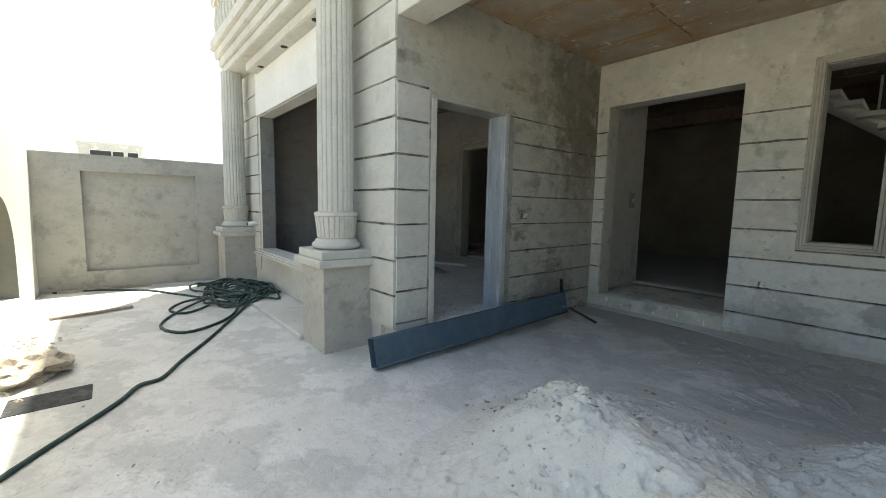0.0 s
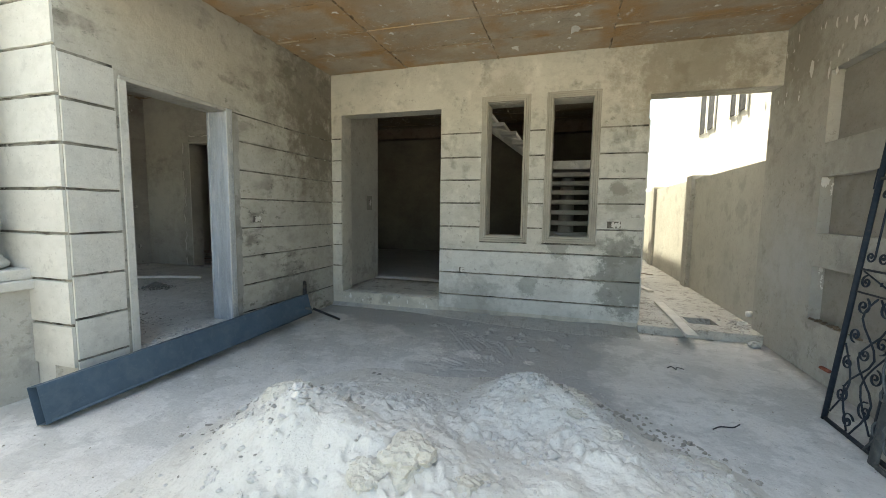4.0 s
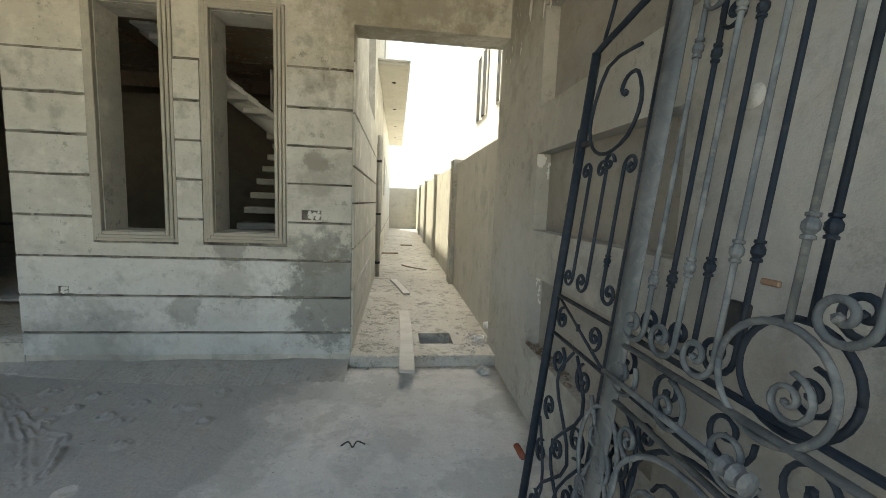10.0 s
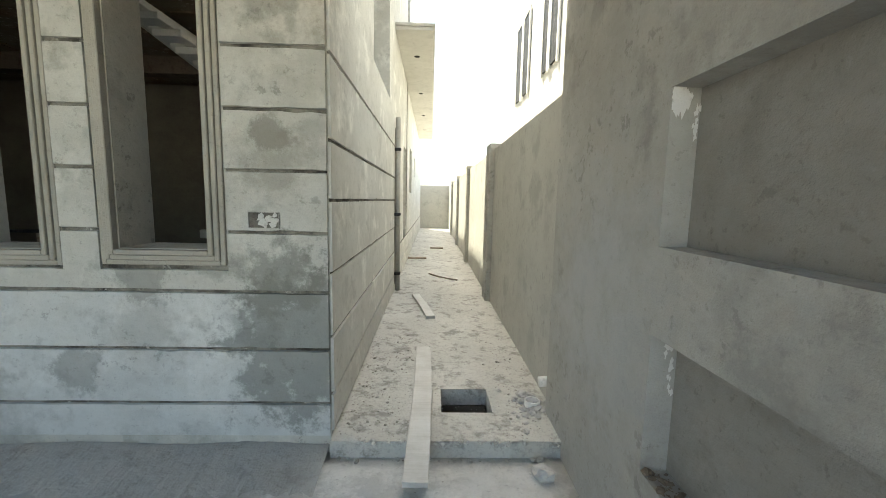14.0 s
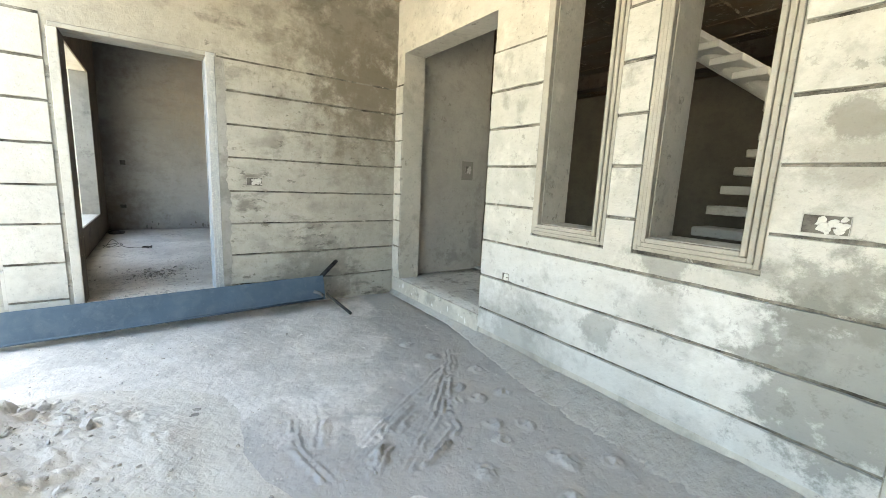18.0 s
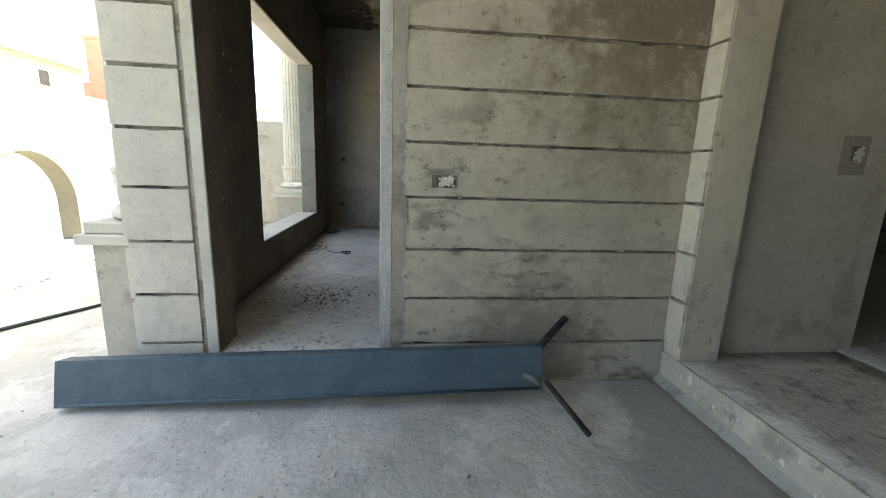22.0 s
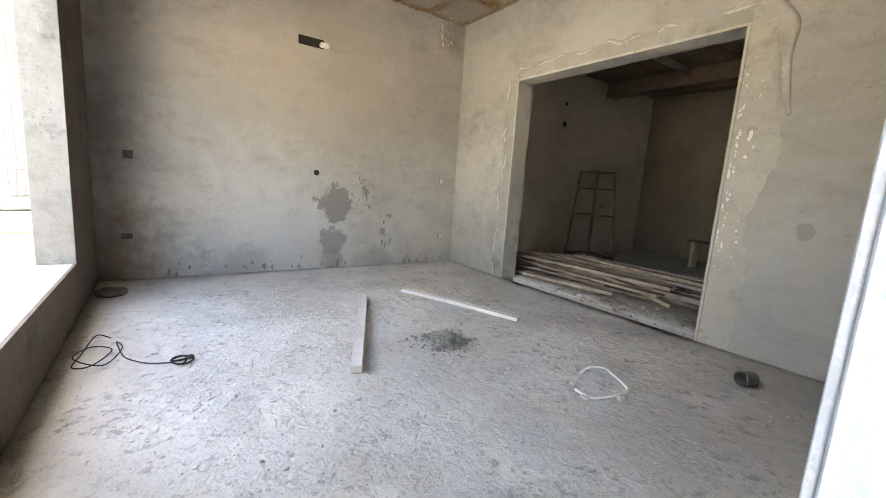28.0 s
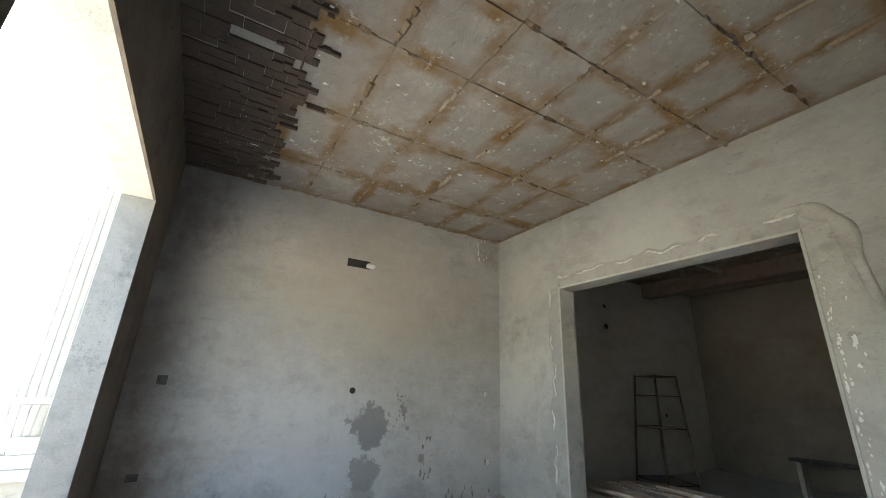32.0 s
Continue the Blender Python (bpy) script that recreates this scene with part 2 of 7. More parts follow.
M_ROOM_SIDE = plaster("room_side_plaster", (0.345, 0.335, 0.305), (0.42, 0.41, 0.375), (0.24, 0.23, 0.205), spots=0.5, scale=0.8, course=(0.6, 1, 1.5), blotch=0.25,
                      stains_shade=[((-4.75, 1.07, 1.6), 0.75, (0.50, 0.485, 0.43), 0.8, 0.9), ((-4.6, 1.07, 3.1), 0.8, (0.46, 0.445, 0.39), 0.7, 0.9), ((-2.8, 1.07, 3.2), 0.7, (0.43, 0.425, 0.385), 0.6, 0.9), ((-0.9, 1.07, 0.9), 0.9, (0.40, 0.41, 0.405), 0.6, 0.9), ((-4.15, 1.07, 0.8), 0.22, (0.24, 0.225, 0.19), 0.6, 0.4), ((-1.0, 1.07, 1.25), 0.05, (0.2, 0.2, 0.19), 0.6, 0.2)])
# Niche backs: browner plaster that also holds the shade of the recess.
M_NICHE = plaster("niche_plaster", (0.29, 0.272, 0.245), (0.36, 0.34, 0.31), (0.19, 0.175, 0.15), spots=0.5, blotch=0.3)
# Window jambs: grey plaster darkened to paint in their weaker light.
M_JAMB_SHADE = plaster("toned_grey_plaster", (0.225, 0.225, 0.215), (0.28, 0.28, 0.27), (0.15, 0.15, 0.14), spots=0.5, blotch=0.4)
# Arch inside: shade on the jamb turned from the sun is painted in.
M_REVEAL = plaster("shaded_cream_plaster", (0.17, 0.162, 0.125), (0.21, 0.20, 0.16), (0.12, 0.11, 0.085), spots=0.4)
M_BOARDS = plaster("board_marked_concrete", (0.10, 0.070, 0.048), (0.15, 0.11, 0.08), (0.055, 0.04, 0.028), spots=0.8, relief=1.0)
M_DARKBOX = plaster("grimy_steel_box", (0.12, 0.11, 0.095), (0.20, 0.185, 0.16), (0.04, 0.036, 0.03), spots=0.9, scale=6.0)
M_SPATTER = plaster("damp_mortar_spatter", (0.20, 0.188, 0.165), (0.25, 0.235, 0.21), (0.13, 0.12, 0.10), spots=0.5)
M_PATCH = plaster("fresh_mortar_patch", (0.25, 0.245, 0.215), (0.30, 0.295, 0.26), (0.20, 0.19, 0.165), spots=0.5)
# Hall and pit plaster: the dimness of unlit places put into the colour.
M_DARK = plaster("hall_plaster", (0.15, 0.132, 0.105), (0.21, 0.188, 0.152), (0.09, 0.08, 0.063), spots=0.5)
M_GARDEN = plaster("garden_wall_plaster", (0.44, 0.425, 0.38), (0.52, 0.50, 0.45), (0.26, 0.25, 0.22), spots=0.5, scale=0.7, blotch=0.4)
M_PASSWALL = plaster("passage_wall_plaster", (0.48, 0.465, 0.415), (0.56, 0.545, 0.49), (0.36, 0.345, 0.305), spots=0.4, scale=0.7, blotch=0.3)
M_SIDE = plaster("side_wall_plaster", (0.57, 0.56, 0.52), (0.67, 0.66, 0.615), (0.40, 0.39, 0.355), spots=0.35, lime=0.6, blotch=0.3)
M_TRIM = plaster("window_trim_plaster", (0.36, 0.335, 0.285), (0.44, 0.415, 0.36), (0.24, 0.225, 0.19), spots=0.4)
M_WHITE = plaster("limewash_plaster", (0.70, 0.69, 0.66), (0.78, 0.77, 0.74), (0.56, 0.55, 0.52), spots=0.3)


def groove_material():
    """Struck joint: black where it is clean, grey where plaster has filled it."""
    m, nt, b = material("groove_mortar", 0.95)
    n = Net(nt)
    col = n.mix(n.ramp(n.noise(3.2, 7, 0.72), 0.40, 0.56), (0.045, 0.041, 0.034), (0.24, 0.225, 0.19))
    col = n.mix(n.ramp(n.noise(9.0, 5, 0.7), 0.60, 0.66), col, (0.42, 0.40, 0.35))
    n.link(col, b.inputs["Base Color"])
    n.link(n.bump(n.noise(40.0, 4, 0.7), 0.8, 0.01), b.inputs["Normal"])
    return m


M_GROOVE = groove_material()


def floor_material():
    """Cement screed: pale dry film, damp dark sheets with sharp tide lines, footprints of dust."""
    m, nt, b = material("screed", 0.85)
    n = Net(nt)
    x, y, z = n.axes()
    broad = n.noise(0.8, 6, 0.6, warp=0.4)
    col = n.mix(n.ramp(broad, 0.35, 0.65), (0.54, 0.53, 0.51), (0.65, 0.64, 0.615))
    col = n.mix(n.maths('MULTIPLY', n.ramp(n.noise(5.5, 5, 0.65, warp=0.8), 0.5, 0.66), 0.35), col, (0.38, 0.375, 0.36))
    col = n.mix(n.maths('MULTIPLY', n.ramp(n.noise(1.5, 9, 0.66), 0.49, 0.535), 0.55), col, (0.385, 0.39, 0.375))
    col = n.mix(n.maths('MULTIPLY', n.ramp(n.noise(4.4, 8, 0.7), 0.56, 0.60), 0.35), col, (0.66, 0.655, 0.635))
    col = n.mix(n.maths('MULTIPLY', n.ramp(n.noise(20.0, 6, 0.72), 0.60, 0.64), 0.45), col, (0.30, 0.30, 0.285))
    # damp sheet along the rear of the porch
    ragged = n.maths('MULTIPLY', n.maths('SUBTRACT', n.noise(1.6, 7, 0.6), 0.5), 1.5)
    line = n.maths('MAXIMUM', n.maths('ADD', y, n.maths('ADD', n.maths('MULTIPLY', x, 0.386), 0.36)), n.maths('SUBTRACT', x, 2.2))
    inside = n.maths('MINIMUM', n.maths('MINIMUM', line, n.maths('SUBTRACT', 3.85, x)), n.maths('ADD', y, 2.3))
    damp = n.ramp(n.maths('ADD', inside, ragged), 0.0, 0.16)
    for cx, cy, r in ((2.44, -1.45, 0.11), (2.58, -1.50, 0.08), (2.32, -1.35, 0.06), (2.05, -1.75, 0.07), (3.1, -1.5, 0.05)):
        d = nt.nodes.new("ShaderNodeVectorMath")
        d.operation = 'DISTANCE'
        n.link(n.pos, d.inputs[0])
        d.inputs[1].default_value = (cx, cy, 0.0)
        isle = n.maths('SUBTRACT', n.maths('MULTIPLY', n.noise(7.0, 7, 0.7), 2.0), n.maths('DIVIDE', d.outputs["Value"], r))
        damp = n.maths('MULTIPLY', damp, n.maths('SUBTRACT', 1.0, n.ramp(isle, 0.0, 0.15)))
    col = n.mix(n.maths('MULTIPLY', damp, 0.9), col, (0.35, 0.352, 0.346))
    col = n.mix(n.maths('MULTIPLY', n.ramp(n.noise(60.0, 4, 0.7), 0.45, 0.8), 0.3), col, (0.36, 0.355, 0.34))
    n.link(col, b.inputs["Base Color"])
    n.link(n.ramp(damp, 0, 1, (0.88, 0.88, 0.88, 1), (0.62, 0.62, 0.62, 1)), b.inputs["Roughness"])
    pits = n.ramp(n.noise(30.0, 7, 0.75, warp=0.6), 0.58, 0.66)
    nb = n.bump(n.noise(90.0, 4, 0.7), 0.35, 0.008)
    nb = n.bump(pits, 0.55, 0.010, nb)
    nb = n.bump(n.noise(22.0, 6, 0.7), 0.45, 0.016, nb)
    nb = n.bump(n.noise(6.0, 6, 0.62), 0.75, 0.03, nb)
    n.link(nb, b.inputs["Normal"])
    return m


def rough_floor(name, base, light, dark, lumps=0.6, relief=0.8):
    m, nt, b = material(name, 0.95)
    n = Net(nt)
    col = n.mix(n.ramp(n.noise(1.1, 6, 0.6), 0.35, 0.65), base, light)
    col = n.mix(n.maths('MULTIPLY', n.ramp(n.noise(7.0, 7, 0.72), 0.52, 0.62), lumps), col, dark)
    col = n.mix(n.maths('MULTIPLY', n.ramp(n.noise(45.0, 4, 0.7), 0.5, 0.7), 0.4), col, dark)
    n.link(col, b.inputs["Base Color"])
    nb = n.bump(n.noise(70.0, 4, 0.7), 0.5, 0.008)
    nb = n.bump(n.noise(11.0, 6, 0.65), relief, 0.025, nb)
    n.link(nb, b.inputs["Normal"])
    return m


M_SCREED = floor_material()


def room_floor_material():
    """Dusty concrete: pale swept film over a rough grey base, with chipped dark scabs."""
    m, nt, b = material("dusty_room_floor", 0.95)
    n = Net(nt)
    film = n.ramp(n.noise(1.3, 8, 0.66), 0.40, 0.60)
    col = n.mix(film, (0.53, 0.505, 0.468), (0.68, 0.655, 0.61))
    x, y, z = n.axes()
    # Grey cement zone; also paints the falloff of light away from the window.
    bare = n.maths('ADD', n.maths('ADD', n.maths('MULTIPLY', x, 0.75), y), n.maths('MULTIPLY', n.noise(1.7, 7, 0.65), 1.6))
    col = n.mix(n.maths('MULTIPLY', n.ramp(bare, -0.9, 0.9), 0.8), col, (0.345, 0.335, 0.32))
    scab = n.maths('MULTIPLY', n.ramp(n.noise(15.0, 8, 0.74), 0.54, 0.59), n.ramp(n.noise(2.4, 4, 0.6), 0.40, 0.58))
    col = n.mix(n.maths('MULTIPLY', scab, 0.62), col, (0.22, 0.215, 0.205))
    col = n.mix(n.maths('MULTIPLY', n.ramp(n.noise(26.0, 6, 0.72), 0.60, 0.66), 0.3), col, (0.66, 0.64, 0.60))
    col = n.mix(n.maths('MULTIPLY', n.ramp(n.noise(70.0, 4, 0.7), 0.5, 0.7), 0.3), col, (0.30, 0.29, 0.275))
    n.link(col, b.inputs["Base Color"])
    nb = n.bump(n.noise(60.0, 4, 0.65), 0.45, 0.005)
    nb = n.bump(n.ramp(n.noise(11.0, 8, 0.7, warp=0.5), 0.48, 0.60), 0.5, 0.010, nb)
    nb = n.bump(n.noise(15.0, 6, 0.62), 0.7, 0.016, nb)
    nb = n.bump(n.noise(4.0, 5, 0.6), 0.6, 0.03, nb)
    n.link(nb, b.inputs["Normal"])
    return m


M_ROOMFLOOR = room_floor_material()
M_PATH = rough_floor("rough_concrete", (0.50, 0.487, 0.445), (0.60, 0.585, 0.54), (0.24, 0.225, 0.20), 0.75, 0.9)
M_GROUND = rough_floor("street_ground", (0.45, 0.42, 0.36), (0.54, 0.51, 0.45), (0.34, 0.31, 0.26), 0.4)
M_SAND = rough_floor("dry_mortar_sand", (0.505, 0.497, 0.462), (0.56, 0.552, 0.515), (0.40, 0.39, 0.358), 0.4, 0.8)
M_CLAY = rough_floor("yellowish_caked_mortar", (0.46, 0.44, 0.38), (0.52, 0.505, 0.45), (0.33, 0.31, 0.26), 0.5, 1.0)
M_LUMP = rough_floor("mortar_lump", (0.47, 0.463, 0.44), (0.53, 0.523, 0.50), (0.29, 0.28, 0.255), 0.5)
M_DAMPCLOD = rough_floor("damp_mortar_clod", (0.21, 0.205, 0.19), (0.29, 0.285, 0.265), (0.12, 0.115, 0.10), 0.5)
M_FILLET = rough_floor("rough_cement_fillet", (0.38, 0.377, 0.357), (0.44, 0.437, 0.415), (0.27, 0.262, 0.24), 0.5, 0.9)
M_SCAB = rough_floor("crusted_mortar_scab", (0.58, 0.56, 0.52), (0.66, 0.64, 0.60), (0.40, 0.385, 0.36), 0.4)
M_CRUST = rough_floor("grey_mortar_crust", (0.46, 0.445, 0.42), (0.56, 0.542, 0.51), (0.28, 0.27, 0.25), 0.5)
M_SOIL = rough_floor("brown_soil", (0.17, 0.13, 0.095), (0.25, 0.20, 0.15), (0.09, 0.07, 0.05), 0.5)
M_RUBBLE = rough_floor("rubble_bits", (0.30, 0.285, 0.255), (0.42, 0.40, 0.36), (0.17, 0.16, 0.14), 0.5)


def ceiling_material(name, tone, rust, reach, wash=0.75):
    """Bare concrete off the shuttering; rust has run out along the edges of each panel (its UV), lime has bloomed in between."""
    m, nt, b = material(name, 0.95)
    n = Net(nt)
    geo = nt.nodes.new("ShaderNodeNewGeometry")
    uv = nt.nodes.new("ShaderNodeUVMap")
    x, y, z = n.axes(uv.outputs[0])
    ex = n.maths('MINIMUM', x, n.maths('SUBTRACT', 1.0, x))
    ey = n.maths('MINIMUM', y, n.maths('SUBTRACT', 1.0, y))
    edge = n.maths('MINIMUM', ex, ey)
    col = n.mix(n.ramp(n.noise(1.6, 6, 0.62, warp=0.5), 0.35, 0.66), tuple(c * 0.82 for c in tone), tuple(c * 1.12 for c in tone))
    col = n.mix(n.maths('MULTIPLY', geo.outputs["Random Per Island"], 0.3), col, tuple(c * 0.78 for c in tone))
    col = n.mix(n.maths('MULTIPLY', n.ramp(n.noise(6.5, 7, 0.72, warp=0.8), 0.5, 0.64), 0.4), col, tuple(c * 0.66 for c in tone))
    run = n.maths('SUBTRACT', n.maths('MULTIPLY', n.noise(3.4, 7, 0.7, warp=0.8), reach), edge)
    col = n.mix(n.maths('MULTIPLY', n.ramp(run, -0.03, 0.11), n.ramp(n.noise(1.9, 4, 0.6), 0.36, 0.60)), col, rust)
    col = n.mix(n.maths('MULTIPLY', n.ramp(n.noise(1.3, 6, 0.66, warp=0.6), 0.44, 0.62), wash), col, tuple(0.5 * (a + c * 0.8) for a, c in zip(rust, tone)))
    col = n.mix(n.maths('MULTIPLY', n.maths('MULTIPLY', n.ramp(n.noise(15.0, 7, 0.72), 0.57, 0.62), n.ramp(n.noise(2.2, 3, 0.5), 0.47, 0.60)), 0.75), col, (0.58, 0.56, 0.51))
    col = n.mix(n.maths('MULTIPLY', n.ramp(n.noise(24.0, 5, 0.7), 0.62, 0.66), 0.55), col, tuple(c * 0.4 for c in tone))
    n.link(col, b.inputs["Base Color"])
    nb = n.bump(n.noise(40.0, 4, 0.7), 0.5, 0.006)
    nb = n.bump(n.noise(7.0, 5, 0.6, warp=0.6), 0.6, 0.02, nb)
    n.link(nb, b.inputs["Normal"])
    return m


M_CEIL = ceiling_material("shuttered_concrete", (0.42, 0.36, 0.285), (0.36, 0.225, 0.11), 0.40)
# Shaded copy of the porch ceiling for the dim hall.
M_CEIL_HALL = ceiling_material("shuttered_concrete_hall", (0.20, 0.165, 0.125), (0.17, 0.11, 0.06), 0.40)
M_CEIL_ROOM = ceiling_material("shuttered_concrete_room", (0.365, 0.33, 0.288), (0.22, 0.13, 0.05), 0.36, 0.42)
# Brown of the beam, darkened along with the dim hall around it.
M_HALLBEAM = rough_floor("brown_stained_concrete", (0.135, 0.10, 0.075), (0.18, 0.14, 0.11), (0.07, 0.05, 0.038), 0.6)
M_RIDGE = rough_floor("rust_stained_joint", (0.22, 0.14, 0.07), (0.40, 0.34, 0.26), (0.10, 0.07, 0.045), 0.85)


def painted_metal(name, base, worn, rough=0.45, metal=0.0, chips=0.25, dust=0.3, dustcol=(0.45, 0.45, 0.44), streak=False):
    m, nt, b = material(name, rough, metal)
    n = Net(nt)
    tone = n.noise(15.0, 6, 0.7, stretch=(1, 1, 0.10)) if streak else n.noise(3.0, 4, 0.6)
    col = n.mix(n.ramp(tone, 0.42, 0.66) if streak else n.ramp(tone, 0.35, 0.7), base, tuple(min(1, c * (1.5 if streak else 1.25)) for c in base))
    col = n.mix(n.maths('MULTIPLY', n.ramp(n.noise(30.0, 5, 0.7), 0.60, 0.64), chips), col, worn)
    col = n.mix(n.maths('MULTIPLY', n.ramp(n.noise(9.0, 5, 0.7, warp=0.8), 0.45, 0.7), dust), col, dustcol)
    if streak:
        col = n.mix(n.maths('MULTIPLY', n.ramp(n.noise(38.0, 5, 0.7, stretch=(1, 1, 0.6)), 0.48, 0.60), 0.35), col, dustcol)
        col = n.mix(n.maths('MULTIPLY', n.ramp(n.noise(11.0, 6, 0.7, stretch=(1, 1, 0.3)), 0.56, 0.64), 0.5), col, worn)
        col = n.mix(n.maths('MULTIPLY', n.ramp(n.noise(75.0, 4, 0.75), 0.50, 0.62), 0.45), col, worn)
        col = n.mix(n.maths('MULTIPLY', n.ramp(n.noise(26.0, 5, 0.6, stretch=(1, 1, 0.05)), 0.60, 0.66), 0.75), col, (0.66, 0.68, 0.70))
        col = n.mix(n.maths('MULTIPLY', n.ramp(n.noise(16.0, 6, 0.75), 0.62, 0.70), 0.35), col, tuple(c * 0.72 for c in base))
    n.link(col, b.inputs["Base Color"])
    n.link(n.ramp(n.noise(20.0, 4, 0.6), 0.3, 0.7, (rough, rough, rough, 1), (min(1, rough + .3),) * 3 + (1,)), b.inputs["Roughness"])
    n.link(n.bump(n.noise(25.0, 4, 0.6), 0.15, 0.004), b.inputs["Normal"])
    return m


M_IRON = painted_metal("blue_black_painted_iron", (0.065, 0.075, 0.083), (0.22, 0.205, 0.18), 0.55, 0.0, 0.25, 0.7, (0.205, 0.215, 0.212))
M_IRON_BACK = painted_metal("dark_painted_iron", (0.011, 0.019, 0.031), (0.10, 0.08, 0.06), 0.5, 0.0, 0.12, 0.15, (0.09, 0.10, 0.105))
M_IRONDUST = painted_metal("dusty_grey_iron", (0.085, 0.095, 0.10), (0.24, 0.22, 0.19), 0.6, 0.0, 0.3, 0.6, (0.22, 0.225, 0.225))
M_BEAM = painted_metal("blue_grey_primer", (0.060, 0.092, 0.124), (0.25, 0.27, 0.28), 0.5, 0.0, 0.12, 0.28, (0.16, 0.195, 0.22))
M_DARKSTEEL = painted_metal("dark_steel", (0.035, 0.036, 0.04), (0.18, 0.12, 0.08), 0.6, 0.3, 0.3, 0.3, (0.2, 0.19, 0.17))
M_TRESTLE = painted_metal("brown_rusted_steel", (0.10, 0.078, 0.055), (0.2, 0.13, 0.08), 0.7, 0.2, 0.4, 0.4, (0.22, 0.19, 0.15))
M_RUST = painted_metal("rusty_red_steel", (0.20, 0.055, 0.03), (0.12, 0.08, 0.06), 0.75, 0.2, 0.4, 0.2)
M_COPPER = painted_metal("coppery_brown_steel", (0.24, 0.15, 0.095), (0.12, 0.09, 0.07), 0.5, 0.3, 0.3, 0.3)
M_ZINC = painted_metal("galvanised_steel", (0.31, 0.35, 0.405), (0.55, 0.57, 0.59), 0.42, 0.25, 0.55, 0.55, (0.40, 0.43, 0.46), True)
M_ZINCFACE = painted_metal("limed_galvanised_edge", (0.32, 0.335, 0.345), (0.60, 0.60, 0.58), 0.6, 0.1, 0.7, 0.7, (0.48, 0.48, 0.46), True)
M_TIN = painted_metal("dusty_grey_tin", (0.20, 0.195, 0.18), (0.30, 0.26, 0.21), 0.6, 0.3, 0.3, 0.6, (0.30, 0.29, 0.265))
M_PLASTIC = painted_metal("white_plastic", (0.72, 0.71, 0.68), (0.45, 0.43, 0.40), 0.55, 0.0, 0.4, 0.3)
M_HOSE = painted_metal("green_rubber_hose", (0.018, 0.040, 0.038), (0.10, 0.12, 0.12), 0.5, 0.0, 0.2, 0.35, (0.16, 0.18, 0.175))
# Black of the cables; also paints the dark inside of holes and slots.
M_BLACK = painted_metal("black_recess", (0.02, 0.019, 0.017), (0.06, 0.055, 0.05), 0.9, 0.0, 0.2, 0.3, (0.05, 0.047, 0.042))
M_BAG = rough_floor("woven_sack", (0.40, 0.35, 0.28), (0.55, 0.50, 0.42), (0.22, 0.18, 0.14), 0.5)


def wood(name, base, dark, dusty):
    m, nt, b = material(name, 0.85)
    n = Net(nt)
    g = n.noise(6.0, 6, 0.65, vec=n.obj, stretch=(0.6, 14, 14), warp=0.4)
    col = n.mix(n.ramp(g, 0.35, 0.65), dark, base)
    col = n.mix(n.maths('MULTIPLY', n.ramp(n.noise(5.0, 5, 0.7, vec=n.obj), 0.42, 0.62), 0.75), col, dusty)
    col = n.mix(n.maths('MULTIPLY', n.random(), 0.35), col, dark)
    n.link(col, b.inputs["Base Color"])
    n.link(n.bump(g, 0.4, 0.006), b.inputs["Normal"])
    return m


M_WOOD = wood("cement_dusted_plank", (0.40, 0.36, 0.29), (0.24, 0.20, 0.15), (0.50, 0.48, 0.43))
M_WOOD2 = wood("old_shuttering_plank", (0.43, 0.345, 0.275), (0.22, 0.165, 0.12), (0.60, 0.53, 0.46))
M_OLDWOOD = wood("grey_brown_old_plank", (0.24, 0.19, 0.15), (0.12, 0.09, 0.07), (0.36, 0.31, 0.26))
M_LIMEWOOD = wood("lime_caked_timber", (0.66, 0.645, 0.61), (0.54, 0.52, 0.48), (0.74, 0.73, 0.70))


def bricks_material():
    m, nt, b = material("red_brick", 0.9)
    n = Net(nt)
    t = nt.nodes.new("ShaderNodeTexBrick")
    t.inputs["Scale"].default_value = 4.0
    t.inputs["Color1"].default_value = (0.36, 0.19, 0.13, 1)
    t.inputs["Color2"].default_value = (0.44, 0.26, 0.18, 1)
    t.inputs["Mortar"].default_value = (0.42, 0.38, 0.33, 1)
    mp = nt.nodes.new("ShaderNodeMapping")
    mp.inputs["Rotation"].default_value = (radians(90), 0, 0)
    n.link(n.pos, mp.inputs[0])
    n.link(mp.outputs[0], t.inputs["Vector"])
    n.link(n.mix(n.maths('MULTIPLY', n.noise(0.8), 0.5), t.outputs[0], (0.45, 0.36, 0.28)), b.inputs["Base Color"])
    return m


M_BRICK = bricks_material()


# ---- mesh helpers ----
def mesh_object(name, bm, mat, parent=None):
    me = bpy.data.meshes.new(name)
    bmesh.ops.recalc_face_normals(bm, faces=bm.faces)
    bm.to_mesh(me)
    bm.free()
    for k in (mat if isinstance(mat, (list, tuple)) else [mat]):
        me.materials.append(k)
    ob = new(name, me)
    if parent:
        ob.parent = parent
    return ob


def part(name, bm, mat, parent, label=""):
    ob = mesh_object(name, bm, mat, parent)
    return tagged(ob, label) if label else ob


def thing(name, label, category, group="", at=(0, 0, 0), rz=0.0):
    ob = new(name)
    ob.empty_display_size = 0.1
    ob.matrix_basis = pose(*at, 0, 0, rz)
    return tagged(ob, label, category, group)


def structure(name, bm, mat, label="", category=""):
    return tagged(mesh_object(name, bm, mat), label, category, kind="structure")


